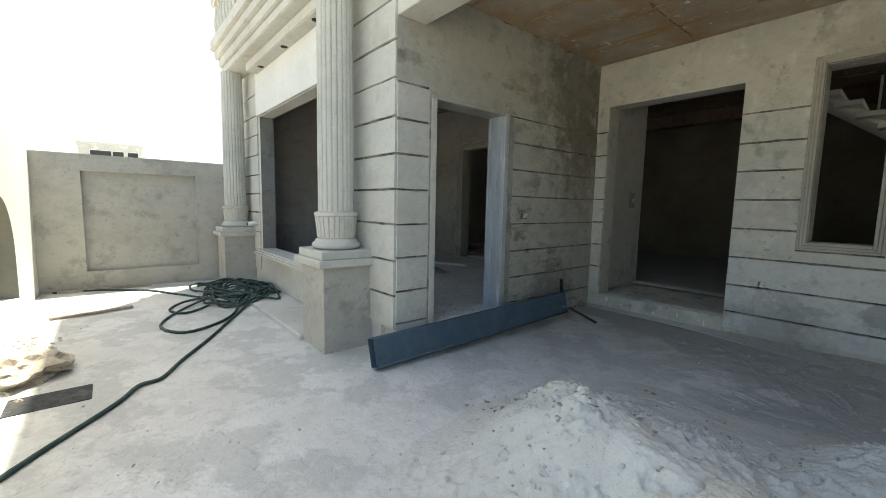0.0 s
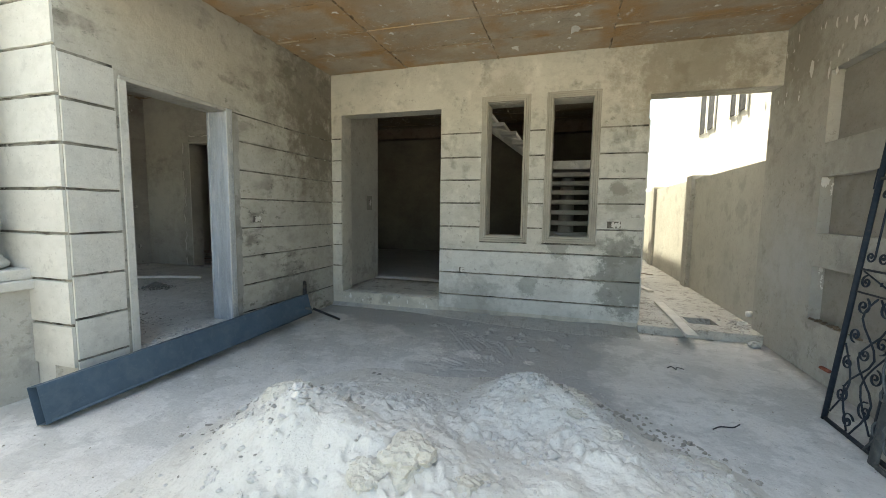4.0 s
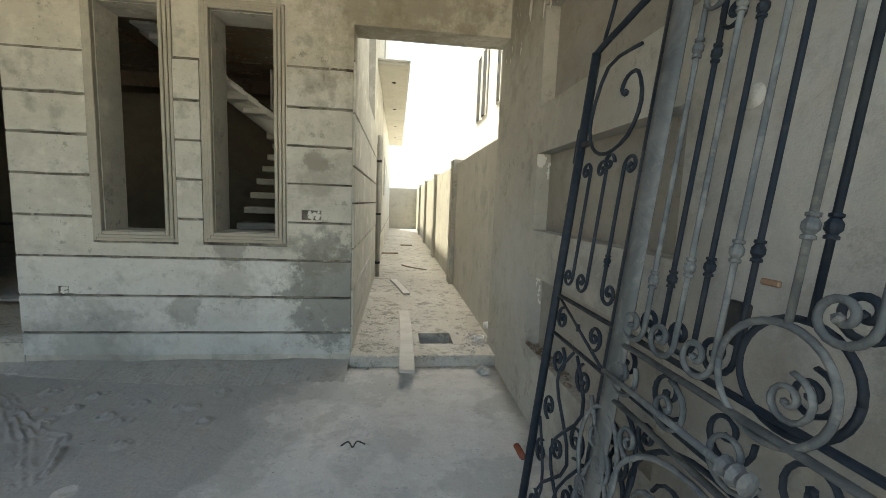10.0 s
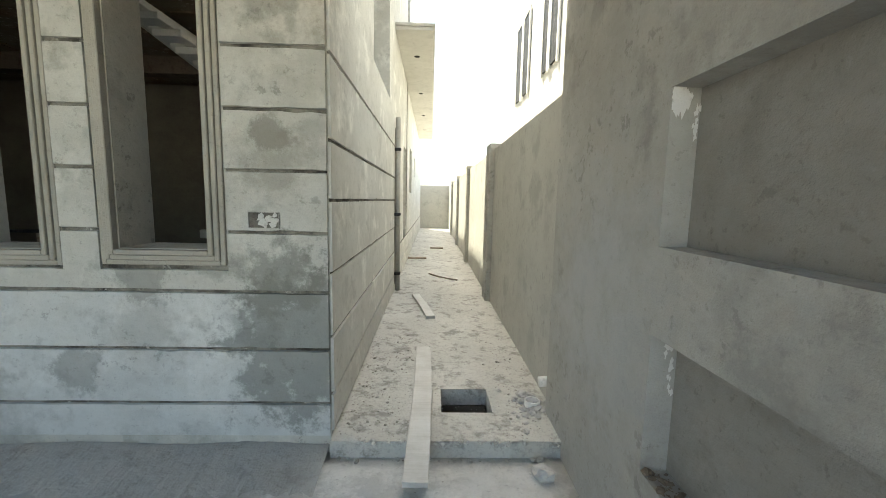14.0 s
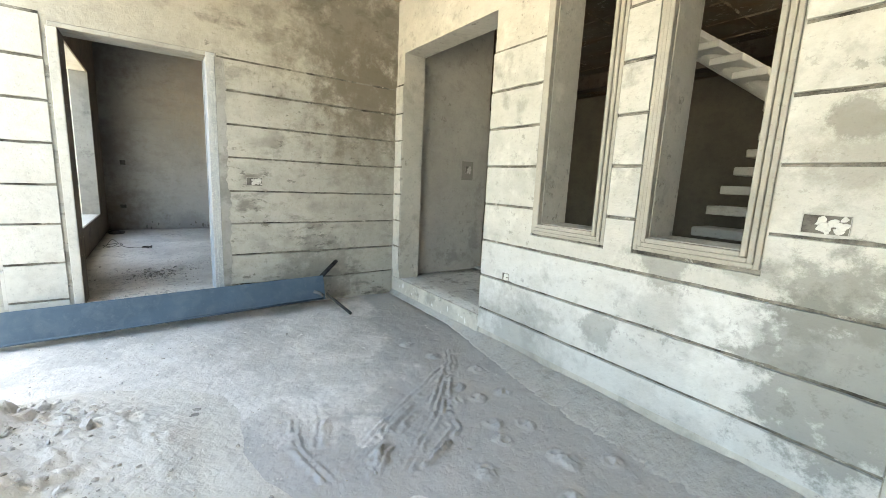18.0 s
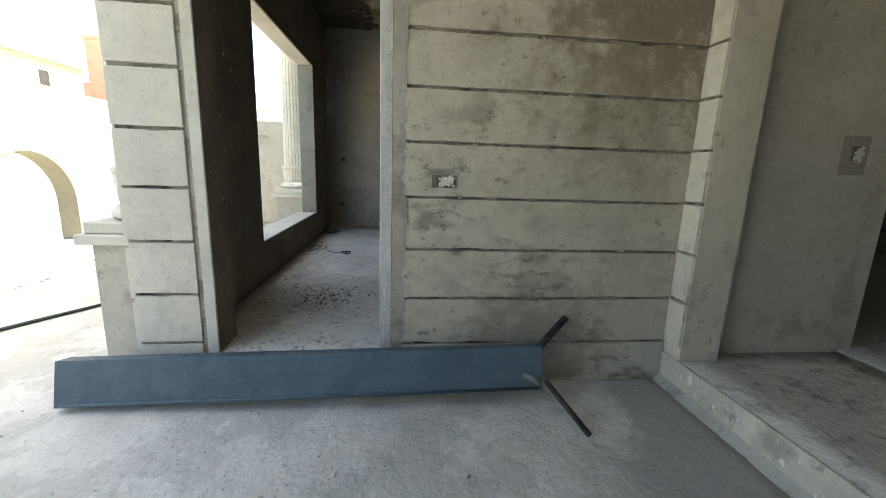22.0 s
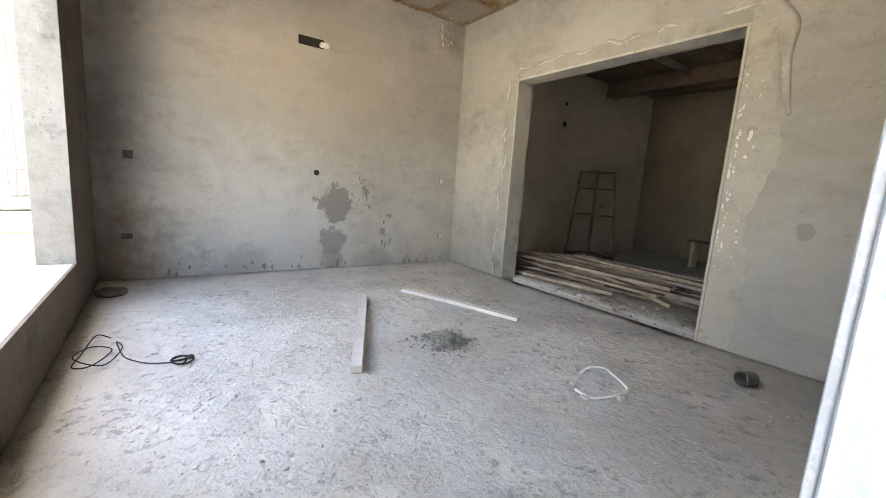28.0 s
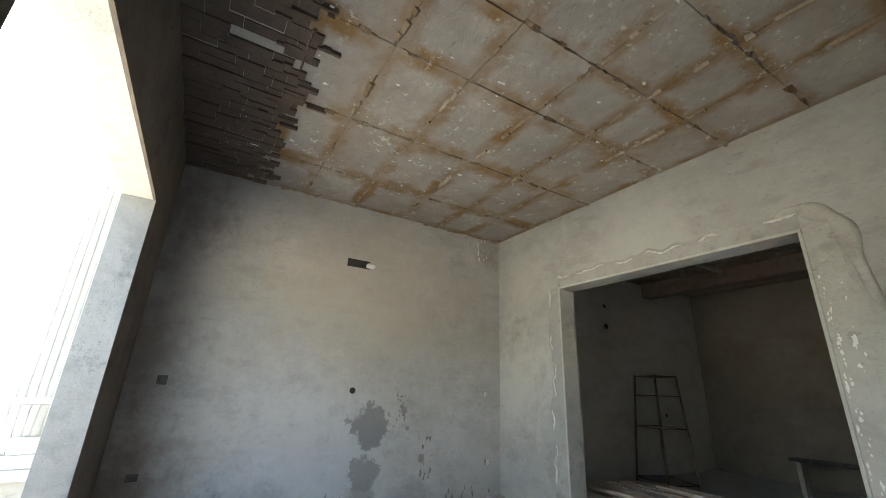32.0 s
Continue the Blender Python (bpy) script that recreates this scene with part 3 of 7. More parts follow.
def add_box(bm, a, b, m=None, mi=0):
    (x0, y0, z0), (x1, y1, z1) = a, b
    v = [bm.verts.new(p) for p in ((x0, y0, z0), (x1, y0, z0), (x1, y1, z0), (x0, y1, z0), (x0, y0, z1), (x1, y0, z1), (x1, y1, z1), (x0, y1, z1))]
    if m is not None:
        for p in v:
            p.co = m @ p.co
    for q in ((0, 3, 2, 1), (4, 5, 6, 7), (0, 1, 5, 4), (1, 2, 6, 5), (2, 3, 7, 6), (3, 0, 4, 7)):
        bm.faces.new([v[i] for i in q]).material_index = mi
    return v


def box(*boxes, bevel=0.0, seg=1):
    bm = bmesh.new()
    for a, b in boxes:
        add_box(bm, a, b)
    if bevel:
        bmesh.ops.bevel(bm, geom=bm.edges[:], offset=bevel, segments=seg, affect='EDGES')
    return bm


def wall(axis, p0, p1, u0, u1, z0, z1, holes=(), extra_u=(), extra_z=()):
    """A wall of thickness p0..p1 across axis, from u0 to u1, with rectangular openings (ua, ub, za, zb) right through it."""
    us = sorted({u0, u1, *extra_u, *(h[0] for h in holes), *(h[1] for h in holes)})
    zs = sorted({z0, z1, *extra_z, *(h[2] for h in holes), *(h[3] for h in holes)})
    us, zs = [u for u in us if u0 <= u <= u1], [z for z in zs if z0 <= z <= z1]

    def solid(i, j):
        if not (0 <= i < len(us) - 1 and 0 <= j < len(zs) - 1):
            return False
        cu, cz = (us[i] + us[i + 1]) / 2, (zs[j] + zs[j + 1]) / 2
        return not any(h[0] < cu < h[1] and h[2] < cz < h[3] for h in holes)

    bm = bmesh.new()

    def pt(p, u, z):
        return bm.verts.new((p, u, z) if axis == "x" else (u, p, z))

    for i in range(len(us) - 1):
        for j in range(len(zs) - 1):
            if not solid(i, j):
                continue
            a, b, c, d = us[i], us[i + 1], zs[j], zs[j + 1]
            for p in (p0, p1):
                bm.faces.new([pt(p, a, c), pt(p, b, c), pt(p, b, d), pt(p, a, d)])
            for di, dj, e in ((-1, 0, ((a, c), (a, d))), (1, 0, ((b, c), (b, d))), (0, -1, ((a, c), (b, c))), (0, 1, ((a, d), (b, d)))):
                if not solid(i + di, j + dj):
                    (ua, za), (ub, zb) = e
                    bm.faces.new([pt(p0, ua, za), pt(p0, ub, zb), pt(p1, ub, zb), pt(p1, ua, za)])
    bmesh.ops.remove_doubles(bm, verts=bm.verts, dist=1e-5)
    return bm


def courses(parent, axis, plane, sign, u0, u1, levels, mat, gap=0.014, proud=0.016, name="plaster_course"):
    """Proud plaster courses between struck joints, one mesh each."""
    rnd = random.Random(int(abs(u0 * 131 + u1 * 71 + plane * 17) * 100))
    for a, b in zip(levels[:-1], levels[1:]):
        g = gap * rnd.uniform(0.42, 0.72)
        p0, p1 = plane, plane + sign * proud * rnd.uniform(0.85, 1.2)
        bm = bmesh.new()
        n = max(2, int((u1 - u0) / 0.07))
        rows = []
        for z, s in ((a + g, -1), (b - g, 1)):
            row = []
            for i in range(n + 1):
                u = u0 + (u1 - u0) * i / n
                dz = rnd.uniform(-0.0014, 0.0014) + 0.0012 * noise.noise(Vector((u * 3.1, z * 9, plane))) - s * (rnd.uniform(0.002, 0.008) if rnd.random() < 0.07 else 0)
                row.append((u, z + dz))
            rows.append(row)

        def P(p, u, z):
            return bm.verts.new((p, u, z) if axis == "x" else (u, p, z))

        lo = [P(p1, u, z + 0.003) for u, z in rows[0]]
        hi = [P(p1, u, z - 0.003) for u, z in rows[1]]
        lo0 = [P(p0, u, z) for u, z in rows[0]]
        hi0 = [P(p0, u, z) for u, z in rows[1]]
        for i in range(n):
            bm.faces.new([lo[i], lo[i + 1], hi[i + 1], hi[i]])
            bm.faces.new([lo0[i], lo0[i + 1], lo[i + 1], lo[i]])
            bm.faces.new([hi[i], hi[i + 1], hi0[i + 1], hi0[i]])
        for i in (0, n):
            bm.faces.new([lo0[i], lo[i], hi[i], hi0[i]])
        part(name, bm, mat, parent)
    for z in levels[1:]:
        a, b = sorted((plane, plane + sign * 0.0015))
        lo, hi = ((a, u0, z - gap * 0.8), (b, u1, z + gap * 0.8)) if axis == "x" else ((u0, a, z - gap * 0.8), (u1, b, z + gap * 0.8))
        part("struck_joint", box((lo, hi)), M_GROOVE, parent)


def sweep(points, w, h=None, normal=(0, 0, 1), closed=False, taper=None):
    """A bar of section w x h (round-edged) along a polyline; normal: the way its width h looks."""
    h = h or w
    bm = bmesh.new()
    pts = [Vector(p) for p in points]
    nrm = Vector(normal)
    rings = []
    for i, p in enumerate(pts):
        a, b = pts[i - 1 if i or closed else 0], pts[(i + 1) % len(pts) if i + 1 < len(pts) or closed else i]
        d = (b - a).normalized()
        s = d.cross(nrm).normalized()
        k = taper(i / max(1, len(pts) - 1)) if taper else 1.0
        c = 0.3
        q = [(-1, -c), (-c, -1), (c, -1), (1, -c), (1, c), (c, 1), (-c, 1), (-1, c)]
        rings.append([bm.verts.new(p + s * (w / 2 * k * e) + nrm * (h / 2 * k * f)) for e, f in q])
    last = len(rings) if closed else len(rings) - 1
    for i in range(last):
        r0, r1 = rings[i], rings[(i + 1) % len(rings)]
        for j in range(8):
            bm.faces.new([r0[j], r0[(j + 1) % 8], r1[(j + 1) % 8], r1[j]])
    if not closed:
        bm.faces.new(rings[0])
        bm.faces.new(list(reversed(rings[-1])))
    for f in bm.faces:
        f.smooth = True
    return bm


def smooth_path(keys, n):
    """Points of a smooth curve through the keys."""
    out = []
    k = [Vector(p) for p in keys]
    k = [k[0] * 2 - k[1]] + k + [k[-1] * 2 - k[-2]]
    for i in range(1, len(k) - 2):
        for j in range(n):
            t = j / n
            out.append(0.5 * ((2 * k[i]) + (k[i + 1] - k[i - 1]) * t + (2 * k[i - 1] - 5 * k[i] + 4 * k[i + 1] - k[i + 2]) * t * t + (3 * k[i] - k[i - 1] - 3 * k[i + 1] + k[i + 2]) * t ** 3))
    return out + [k[-2]]


def tube(points, r, sides=8):
    """A round pipe along a polyline."""
    bm = bmesh.new()
    pts = [Vector(p) for p in points]
    rings = []
    for i, p in enumerate(pts):
        d = (pts[min(i + 1, len(pts) - 1)] - pts[max(i - 1, 0)]).normalized()
        s = d.cross(Vector((0, 0, 1)))
        s = s.normalized() if s.length > 1e-3 else Vector((1, 0, 0))
        t = s.cross(d)
        rings.append([bm.verts.new(p + r * (math.cos(2 * math.pi * k / sides) * s + math.sin(2 * math.pi * k / sides) * t)) for k in range(sides)])
    for a, b in zip(rings[:-1], rings[1:]):
        for j in range(sides):
            bm.faces.new([a[j], a[(j + 1) % sides], b[(j + 1) % sides], b[j]])
    bm.faces.new(rings[0])
    bm.faces.new(list(reversed(rings[-1])))
    for f in bm.faces:
        f.smooth = True
    return bm


def lathe(profile, sides=32, radius=None):
    """Turned shape from (r, z) pairs; radius(angle, r, z) may flute it."""
    bm = bmesh.new()
    rings = []
    for r, z in profile:
        rings.append([bm.verts.new(((radius(a, r, z) if radius else r) * math.cos(a), (radius(a, r, z) if radius else r) * math.sin(a), z))
                      for a in (2 * math.pi * k / sides for k in range(sides))])
    for p, q in zip(rings[:-1], rings[1:]):
        for j in range(sides):
            bm.faces.new([p[j], p[(j + 1) % sides], q[(j + 1) % sides], q[j]])
    bm.faces.new(rings[0])
    bm.faces.new(list(reversed(rings[-1])))
    return bm


def lump(rnd, r, flat=0.7, rough=0.35, sub=2):
    """An irregular clod or stone."""
    bm = bmesh.new()
    bmesh.ops.create_icosphere(bm, subdivisions=sub, radius=1.0)
    off = Vector((rnd.uniform(0, 99), rnd.uniform(0, 99), rnd.uniform(0, 99)))
    for v in bm.verts:
        k = 1 + rough * noise.noise(v.co * 1.4 + off) + rough * 0.6 * noise.noise(v.co * 3.3 + off)
        v.co = Vector((v.co.x * k * r, v.co.y * k * r * rnd.uniform(0.97, 1.03), v.co.z * k * r * flat))
    return bm


G = 0.618
ICO = [(-G, 1, 0), (G, 1, 0), (-G, -1, 0), (G, -1, 0), (0, -G, 1), (0, G, 1), (0, -G, -1), (0, G, -1), (1, 0, -G), (1, 0, G), (-1, 0, -G), (-1, 0, G)]
ICO_F = [(0, 11, 5), (0, 5, 1), (0, 1, 7), (0, 7, 10), (0, 10, 11), (1, 5, 9), (5, 11, 4), (11, 10, 2), (10, 7, 6), (7, 1, 8), (3, 9, 4), (3, 4, 2), (3, 2, 6), (3, 6, 8), (3, 8, 9), (4, 9, 5), (2, 4, 11), (6, 2, 10), (8, 6, 7), (9, 8, 1)]
OCT = [(1, 0, 0), (-1, 0, 0), (0, 1, 0), (0, -1, 0), (0, 0, 1), (0, 0, -1)]
OCT_F = [(0, 2, 4), (2, 1, 4), (1, 3, 4), (3, 0, 4), (2, 0, 5), (1, 2, 5), (3, 1, 5), (0, 3, 5)]


def scatter(name, rnd, spots, mat, label, category, flat=1.0):
    """Loose crumbs as one mesh: spots yields (x, y, z, size)."""
    vs, fs = [], []
    for x, y, z, r in spots:
        k = len(vs)
        r *= 0.62
        q, qf, wob = (ICO, ICO_F, 0.28) if r > 0.009 else (OCT, OCT_F, 0.2)
        a, sx, sy, sz = rnd.uniform(0, 6.28), rnd.uniform(0.7, 1.3), rnd.uniform(0.6, 1.0), rnd.uniform(0.45, 0.8) * flat
        for u, v, w in q:
            e = 1 + rnd.uniform(-wob, wob)
            u, v, w = u * sx * e, v * sy * e, w * sz * e
            vs.append((x + r * (u * math.cos(a) - v * math.sin(a)), y + r * (u * math.sin(a) + v * math.cos(a)), z + r * w + r * 0.25 * flat))
        fs += [tuple(k + i for i in f) for f in qf]
    me = bpy.data.meshes.new(name)
    me.from_pydata(vs, [], fs)
    me.materials.append(mat)
    ob = new(name, me)
    return tagged(ob, label, category, kind="stuff")


# ---- large structure ----
PIT = (4.905, 5.23, 0.255, 0.575)


def ground_sheet():
    bm = bmesh.new()
    far = 1500.0
    xs, ys = [-far, -60, PIT[0], PIT[1], 60, far], [-far, -60, PIT[2], PIT[3], 60, far]
    g = {(i, j): bm.verts.new((x, y, -0.03)) for i, x in enumerate(xs) for j, y in enumerate(ys)}
    for i in range(5):
        for j in range(5):
            if (i, j) != (2, 2):
                bm.faces.new([g[i, j], g[i + 1, j], g[i + 1, j + 1], g[i, j + 1]])
    return bm


structure("ground", ground_sheet(), M_GROUND, "dusty pale earth of the street and plots", "ground")


def floor_sheet(x0, x1, y0, y1, top, bottom, step=0.12, rise=0.004, seed=0):
    """A slab with a slightly uneven top."""
    nx, ny = max(1, int((x1 - x0) / step)), max(1, int((y1 - y0) / step))
    bm = bmesh.new()
    g = {}
    for i in range(nx + 1):
        for j in range(ny + 1):
            x, y = x0 + (x1 - x0) * i / nx, y0 + (y1 - y0) * j / ny
            p = Vector((x * 1.3 + seed, y * 1.3, seed))
            edge = 0 if i in (0, nx) or j in (0, ny) else 1
            g[i, j] = bm.verts.new((x, y, top + edge * rise * (noise.noise(p) + 0.3 * noise.noise(p * 1.9))))
    for i in range(nx):
        for j in range(ny):
            f = bm.faces.new([g[i, j], g[i + 1, j], g[i + 1, j + 1], g[i, j + 1]])
            f.smooth = True
    rim = [g[i, 0] for i in range(nx + 1)] + [g[nx, j] for j in range(1, ny + 1)] + [g[i, ny] for i in range(nx - 1, -1, -1)] + [g[0, j] for j in range(ny - 1, 0, -1)]
    low = [bm.verts.new((v.co.x, v.co.y, bottom)) for v in rim]
    for k in range(len(rim)):
        q = (k + 1) % len(rim)
        bm.faces.new([rim[k], low[k], low[q], rim[q]])
    return bm


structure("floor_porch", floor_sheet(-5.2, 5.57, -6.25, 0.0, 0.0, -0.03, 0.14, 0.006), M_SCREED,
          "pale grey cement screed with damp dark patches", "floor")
structure("floor_room", floor_sheet(-5.19, -0.012, -3.17, 1.07, 0.245, 0.0, 0.12, 0.007, 3.0), M_ROOMFLOOR,
          "rough dusty grey concrete floor with mortar crumbs", "floor")
structure("floor_hall", floor_sheet(-5.19, 4.03, 1.30, 6.3, 0.235, 0.0, 0.25, 0.005, 5.0), M_ROOMFLOOR,
          "bare dusty concrete floor of the dark hall", "floor")
structure("floor_hall_entry", floor_sheet(0.06, 4.03, 0.006, 1.30, 0.212, 0.0, 0.2, 0.002, 7.0), M_PATH,
          "cement door sill and entry floor", "floor")

# passage slab round the inspection pit
slab = bmesh.new()
for a, b in (((4.28, -0.05), (PIT[0], 16.7)), ((PIT[1], -0.05), (5.62, 16.7)), ((PIT[0], -0.05), (PIT[1], PIT[2])), ((PIT[0], PIT[3]), (PIT[1], 16.7))):
    add_box(slab, (a[0], a[1], -0.02), (b[0], b[1], 0.10))
structure("floor_passage", slab, M_PATH, "rough trampled concrete slab of the side passage", "floor")
pit = bmesh.new()
for a, b in (((PIT[0] - .05, PIT[2] - .05, -.8), (PIT[1] + .05, PIT[2], -.03)), ((PIT[0] - .05, PIT[3], -.8), (PIT[1] + .05, PIT[3] + .05, -.03)),
             ((PIT[0] - .05, PIT[2], -.8), (PIT[0], PIT[3], -.03)), ((PIT[1], PIT[2], -.8), (PIT[1] + .05, PIT[3], -.03)),
             ((PIT[0], PIT[2], -.85), (PIT[1], PIT[3], -.8))):
    add_box(pit, a, b)
structure("pit_lining", pit, M_DARK, "square open inspection pit in the passage slab", "manhole")

# grooves of the rusticated walls
LEVELS = [0.30, 0.61, 0.925, 1.245, 1.565, 1.87, 2.175, 2.49]
w_back = structure("wall_back", wall("y", 0.0, 0.27, -0.25, 5.57, -0.02, 3.75,
                   [(0.17, 1.71, -0.02, 2.83), (2.36, 2.82, 1.14, 2.86), (3.19, 3.66, 1.15, 2.86), (4.28, 5.57, -0.02, 2.85)]), M_BACK,
                   "grey cement-plastered house wall with struck joints", "wall")
door_base = structure("door_sill", box(((0.0, -0.012, -0.02), (1.713, 0.006, 0.215)), bevel=0.004), M_BACK, "scuffed cement sill below the entrance", "sill")
courses(w_back, "y", 0.0, -1, 0.004, 0.165, LEVELS, M_COURSE)
courses(w_back, "y", 0.0, -1, 1.715, 2.275, LEVELS[2:], M_COURSE)
courses(w_back, "y", 0.0, -1, 1.715, 4.276, [0.10] + LEVELS[:3], M_LOW)
courses(w_back, "y", 0.0, -1, 2.905, 3.095, LEVELS[2:], M_COURSE)
courses(w_back, "y", 0.0, -1, 3.755, 4.276, LEVELS[2:], M_COURSE)
courses(w_back, "y", 0.0, -1, 2.275, 3.755, [LEVELS[2], 1.05], M_COURSE)


def footing():
    """The ragged foot of the rear wall: plaster droppings that widen into a raised cement fillet towards the passage."""
    bm = bmesh.new()
    n, m = 300, 7
    rows = []
    for i in range(n + 1):
        x = 0.01 + 4.26 * i / n
        reach = 0.055 + 0.33 * min(1.0, max(0.0, (x - 1.3) / 1.5)) - 0.06 * max(0.0, x - 3.6)
        reach *= 1 + 0.10 * noise.noise(Vector((x * 1.9, 1, 0))) + 0.10 * noise.noise(Vector((x * 6.0, 4, 0))) + 0.12 * noise.noise(Vector((x * 17, 8, 0))) + 0.08 * noise.noise(Vector((x * 41, 2, 0)))
        high = 0.052 + 0.016 * noise.noise(Vector((x * 2.2, 7, 0)))
        row = []
        for j in range(m + 1):
            t = j / m
            z = high * (1 - t) ** 1.3 + 0.006 * (1 - t ** 4) + 0.004 * noise.noise(Vector((x * 13, t * 5, 3))) * (1 - t)
            row.append(bm.verts.new((x, -0.005 - reach * t, z if j < m else -0.012)))
        rows.append(row)
    for i in range(n):
        for j in range(m):
            bm.faces.new([rows[i][j], rows[i + 1][j], rows[i + 1][j + 1], rows[i][j + 1]])
    return bm


structure("wall_footing", footing(), M_FILLET, "ragged plaster foot of the house wall", "trim")

w_left = structure("wall_left", wall("x", -0.25, 0.0, -3.39, -0.0, -0.02, 3.75, [(-2.94, -1.94, 0.2, 2.44)]), M_LEFT,
                   "grey cement wall with struck joints and a bare doorway", "wall")
courses(w_left, "x", 0.0, 1, -1.87, -0.02, [0.02] + [z - 0.01 for z in LEVELS[:-1]] + [2.45], M_LEFT, 0.011)
courses(w_left, "x", 0.0, 1, -3.385, -3.03, [0.02, 0.31, 0.62, 0.94, 1.25, 1.57, 1.89, 2.20, 2.52], M_FACADE)
structure("wall_partition", wall("x", -0.25, 0.06, 0.271, 1.4, 0.0, 3.75), M_RIGHT, "grey plastered end of the inner wall beside the entrance", "wall")

# right wall with three long niches
NICHES = [(-2.25, -0.845, 0.50, 0.995), (-2.25, -0.845, 1.295, 1.80), (-2.25, -0.845, 2.10, 2.73)]
structure("wall_right", wall("x", 5.57, 5.665, -3.92, 0.27, -0.02, 3.6, NICHES), M_RIGHT, "grey plastered porch wall with three long niches", "wall")
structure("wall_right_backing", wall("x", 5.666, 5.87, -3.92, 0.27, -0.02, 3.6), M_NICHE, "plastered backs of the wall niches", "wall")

# facade of the front room
WIN = (-4.12, -1.60, 0.635, 2.83)
w_front = structure("wall_front", wall("y", -3.39, -3.19, -5.4, -0.25, -0.02, 3.75, [WIN]), M_FACADE, "pale grey plastered front of the house", "wall")
structure("wall_front_inner", wall("y", -3.189, -3.17, -5.19, -0.25, 0.2, 3.75, [WIN]), M_INNER, "dark stained plaster beside the window, toned down for the unlit inner face", "wall")
FL = [0.25, 0.58, 0.91, 1.25, 1.57, 1.89, 2.22, 2.55, 2.87, 3.21, 3.54]
courses(w_front, "y", -3.39, -1, -0.99, 0.0, FL, M_FACADE, 0.016, 0.02)
courses(w_front, "y", -3.39, -1, -5.4, -4.21, FL, M_FACADE, 0.016, 0.02)
part("window_panel", box(((-4.20, -3.43, 2.84), (-1.30, -3.392, 3.6)), bevel=0.006), M_WHITE, w_front, "smooth pale panel above the window")
for x in (WIN[0], WIN[1] - 0.005):
    part("window_reveal", box(((x, -3.388, WIN[2] + 0.002), (x + 0.005, -3.172, WIN[3] - 0.002))), M_JAMB_SHADE, w_front, "grey plaster reveal toned down for its weaker light")
sill = bmesh.new()
for k in range(3):
    add_box(sill, (-4.20, -3.47 - 0.03 * (2 - k), 0.555 + 0.026 * k), (-1.42, -3.391, 0.579 + 0.026 * k))
part("window_sill", sill, M_FACADE, w_front)
structure("wall_porch_beam", box(((0.0, -3.39, 3.07), (5.87, -3.08, 3.75)), bevel=0.008), M_FACADE, "plastered beam across the porch opening", "beam")

# room shell
structure("wall_room_far", wall("x", -5.4, -5.19, -3.19, 6.55, -0.02, 3.75), M_ROOM, "grey plastered wall of the unfinished room", "wall")
structure("wall_room_side", wall("y", 1.07, 1.30, -5.19, -0.25, 0.0, 3.75, [(-4.0, -1.55, 0.0, 2.77)]), M_ROOM_SIDE,
          "grey-green plastered wall with a wide framed opening", "wall")
structure("wall_hall_rear", wall("y", 6.3, 6.55, -5.19, 4.28, 0.0, 3.75, []), M_DARK, "plastered rear wall of the hall, toned dark for the unlit room", "wall")
w_side = structure("wall_side", wall("x", 4.03, 4.28, 0.27, 16.7, -0.02, 6.35,
                   [(1.65, 3.03, 2.67, 4.4), (3.65, 4.5, 0.2, 2.42), (5.5, 6.25, 0.3, 2.42), (7.5, 8.5, 1.6, 2.65), (9.75, 10.4, 2.1, 2.65), (1.9, 2.9, 4.7, 6.0), (6.4, 7.2, 4.7, 6.0)]), M_SIDE,
                   "pale plastered side of the house with struck joints", "wall")
SL = [0.12, 0.35, 0.68, 1.03, 1.417, 1.73, 2.16, 2.57]
courses(w_side, "x", 4.28, 1, 0.004, 3.60, SL, M_SIDE, 0.014, 0.014)
courses(w_side, "x", 4.28, 1, 4.6, 16.6, SL[:3], M_SIDE, 0.014, 0.014)
structure("wall_side_end", wall("y", 0.0, 0.27, -5.4, 5.87, 3.76, 6.35), M_FACADE,
          "upper storey wall over the porch", "wall")
# Unseen top raised to 9.6 m so its shadow reaches across the yard.
structure("wall_upper_front", wall("y", -3.39, -3.14, -5.4, 5.87, 3.76, 9.6, [(-3.9, -1.5, 3.8, 6.0), (1.2, 2.2, 4.6, 6.2), (3.4, 4.4, 4.6, 6.2)]), M_FACADE,
          "upper storey of the house front", "wall")
structure("wall_upper_sides", wall("x", -5.4, -5.15, -3.14, 16.7, 3.76, 6.35), M_FACADE, "upper storey flank of the house", "wall")
structure("wall_upper_right", wall("x", 5.62, 5.87, -3.14, 0.0, 3.76, 6.35), M_FACADE, "upper storey flank over the porch", "wall")
structure("roof", box(((-5.4, -3.13, 6.36), (4.28, 16.7, 6.5)), ((4.28, -3.13, 6.36), (5.95, 0.3, 6.5))), M_FACADE, "flat concrete roof slab", "roof")
structure("floor_upper", box(((-5.15, -3.08, 3.77), (5.57, -0.001, 3.9)), ((-5.15, 0.28, 3.77), (4.02, 16.6, 3.9))), M_FACADE, "upper storey slab", "floor")


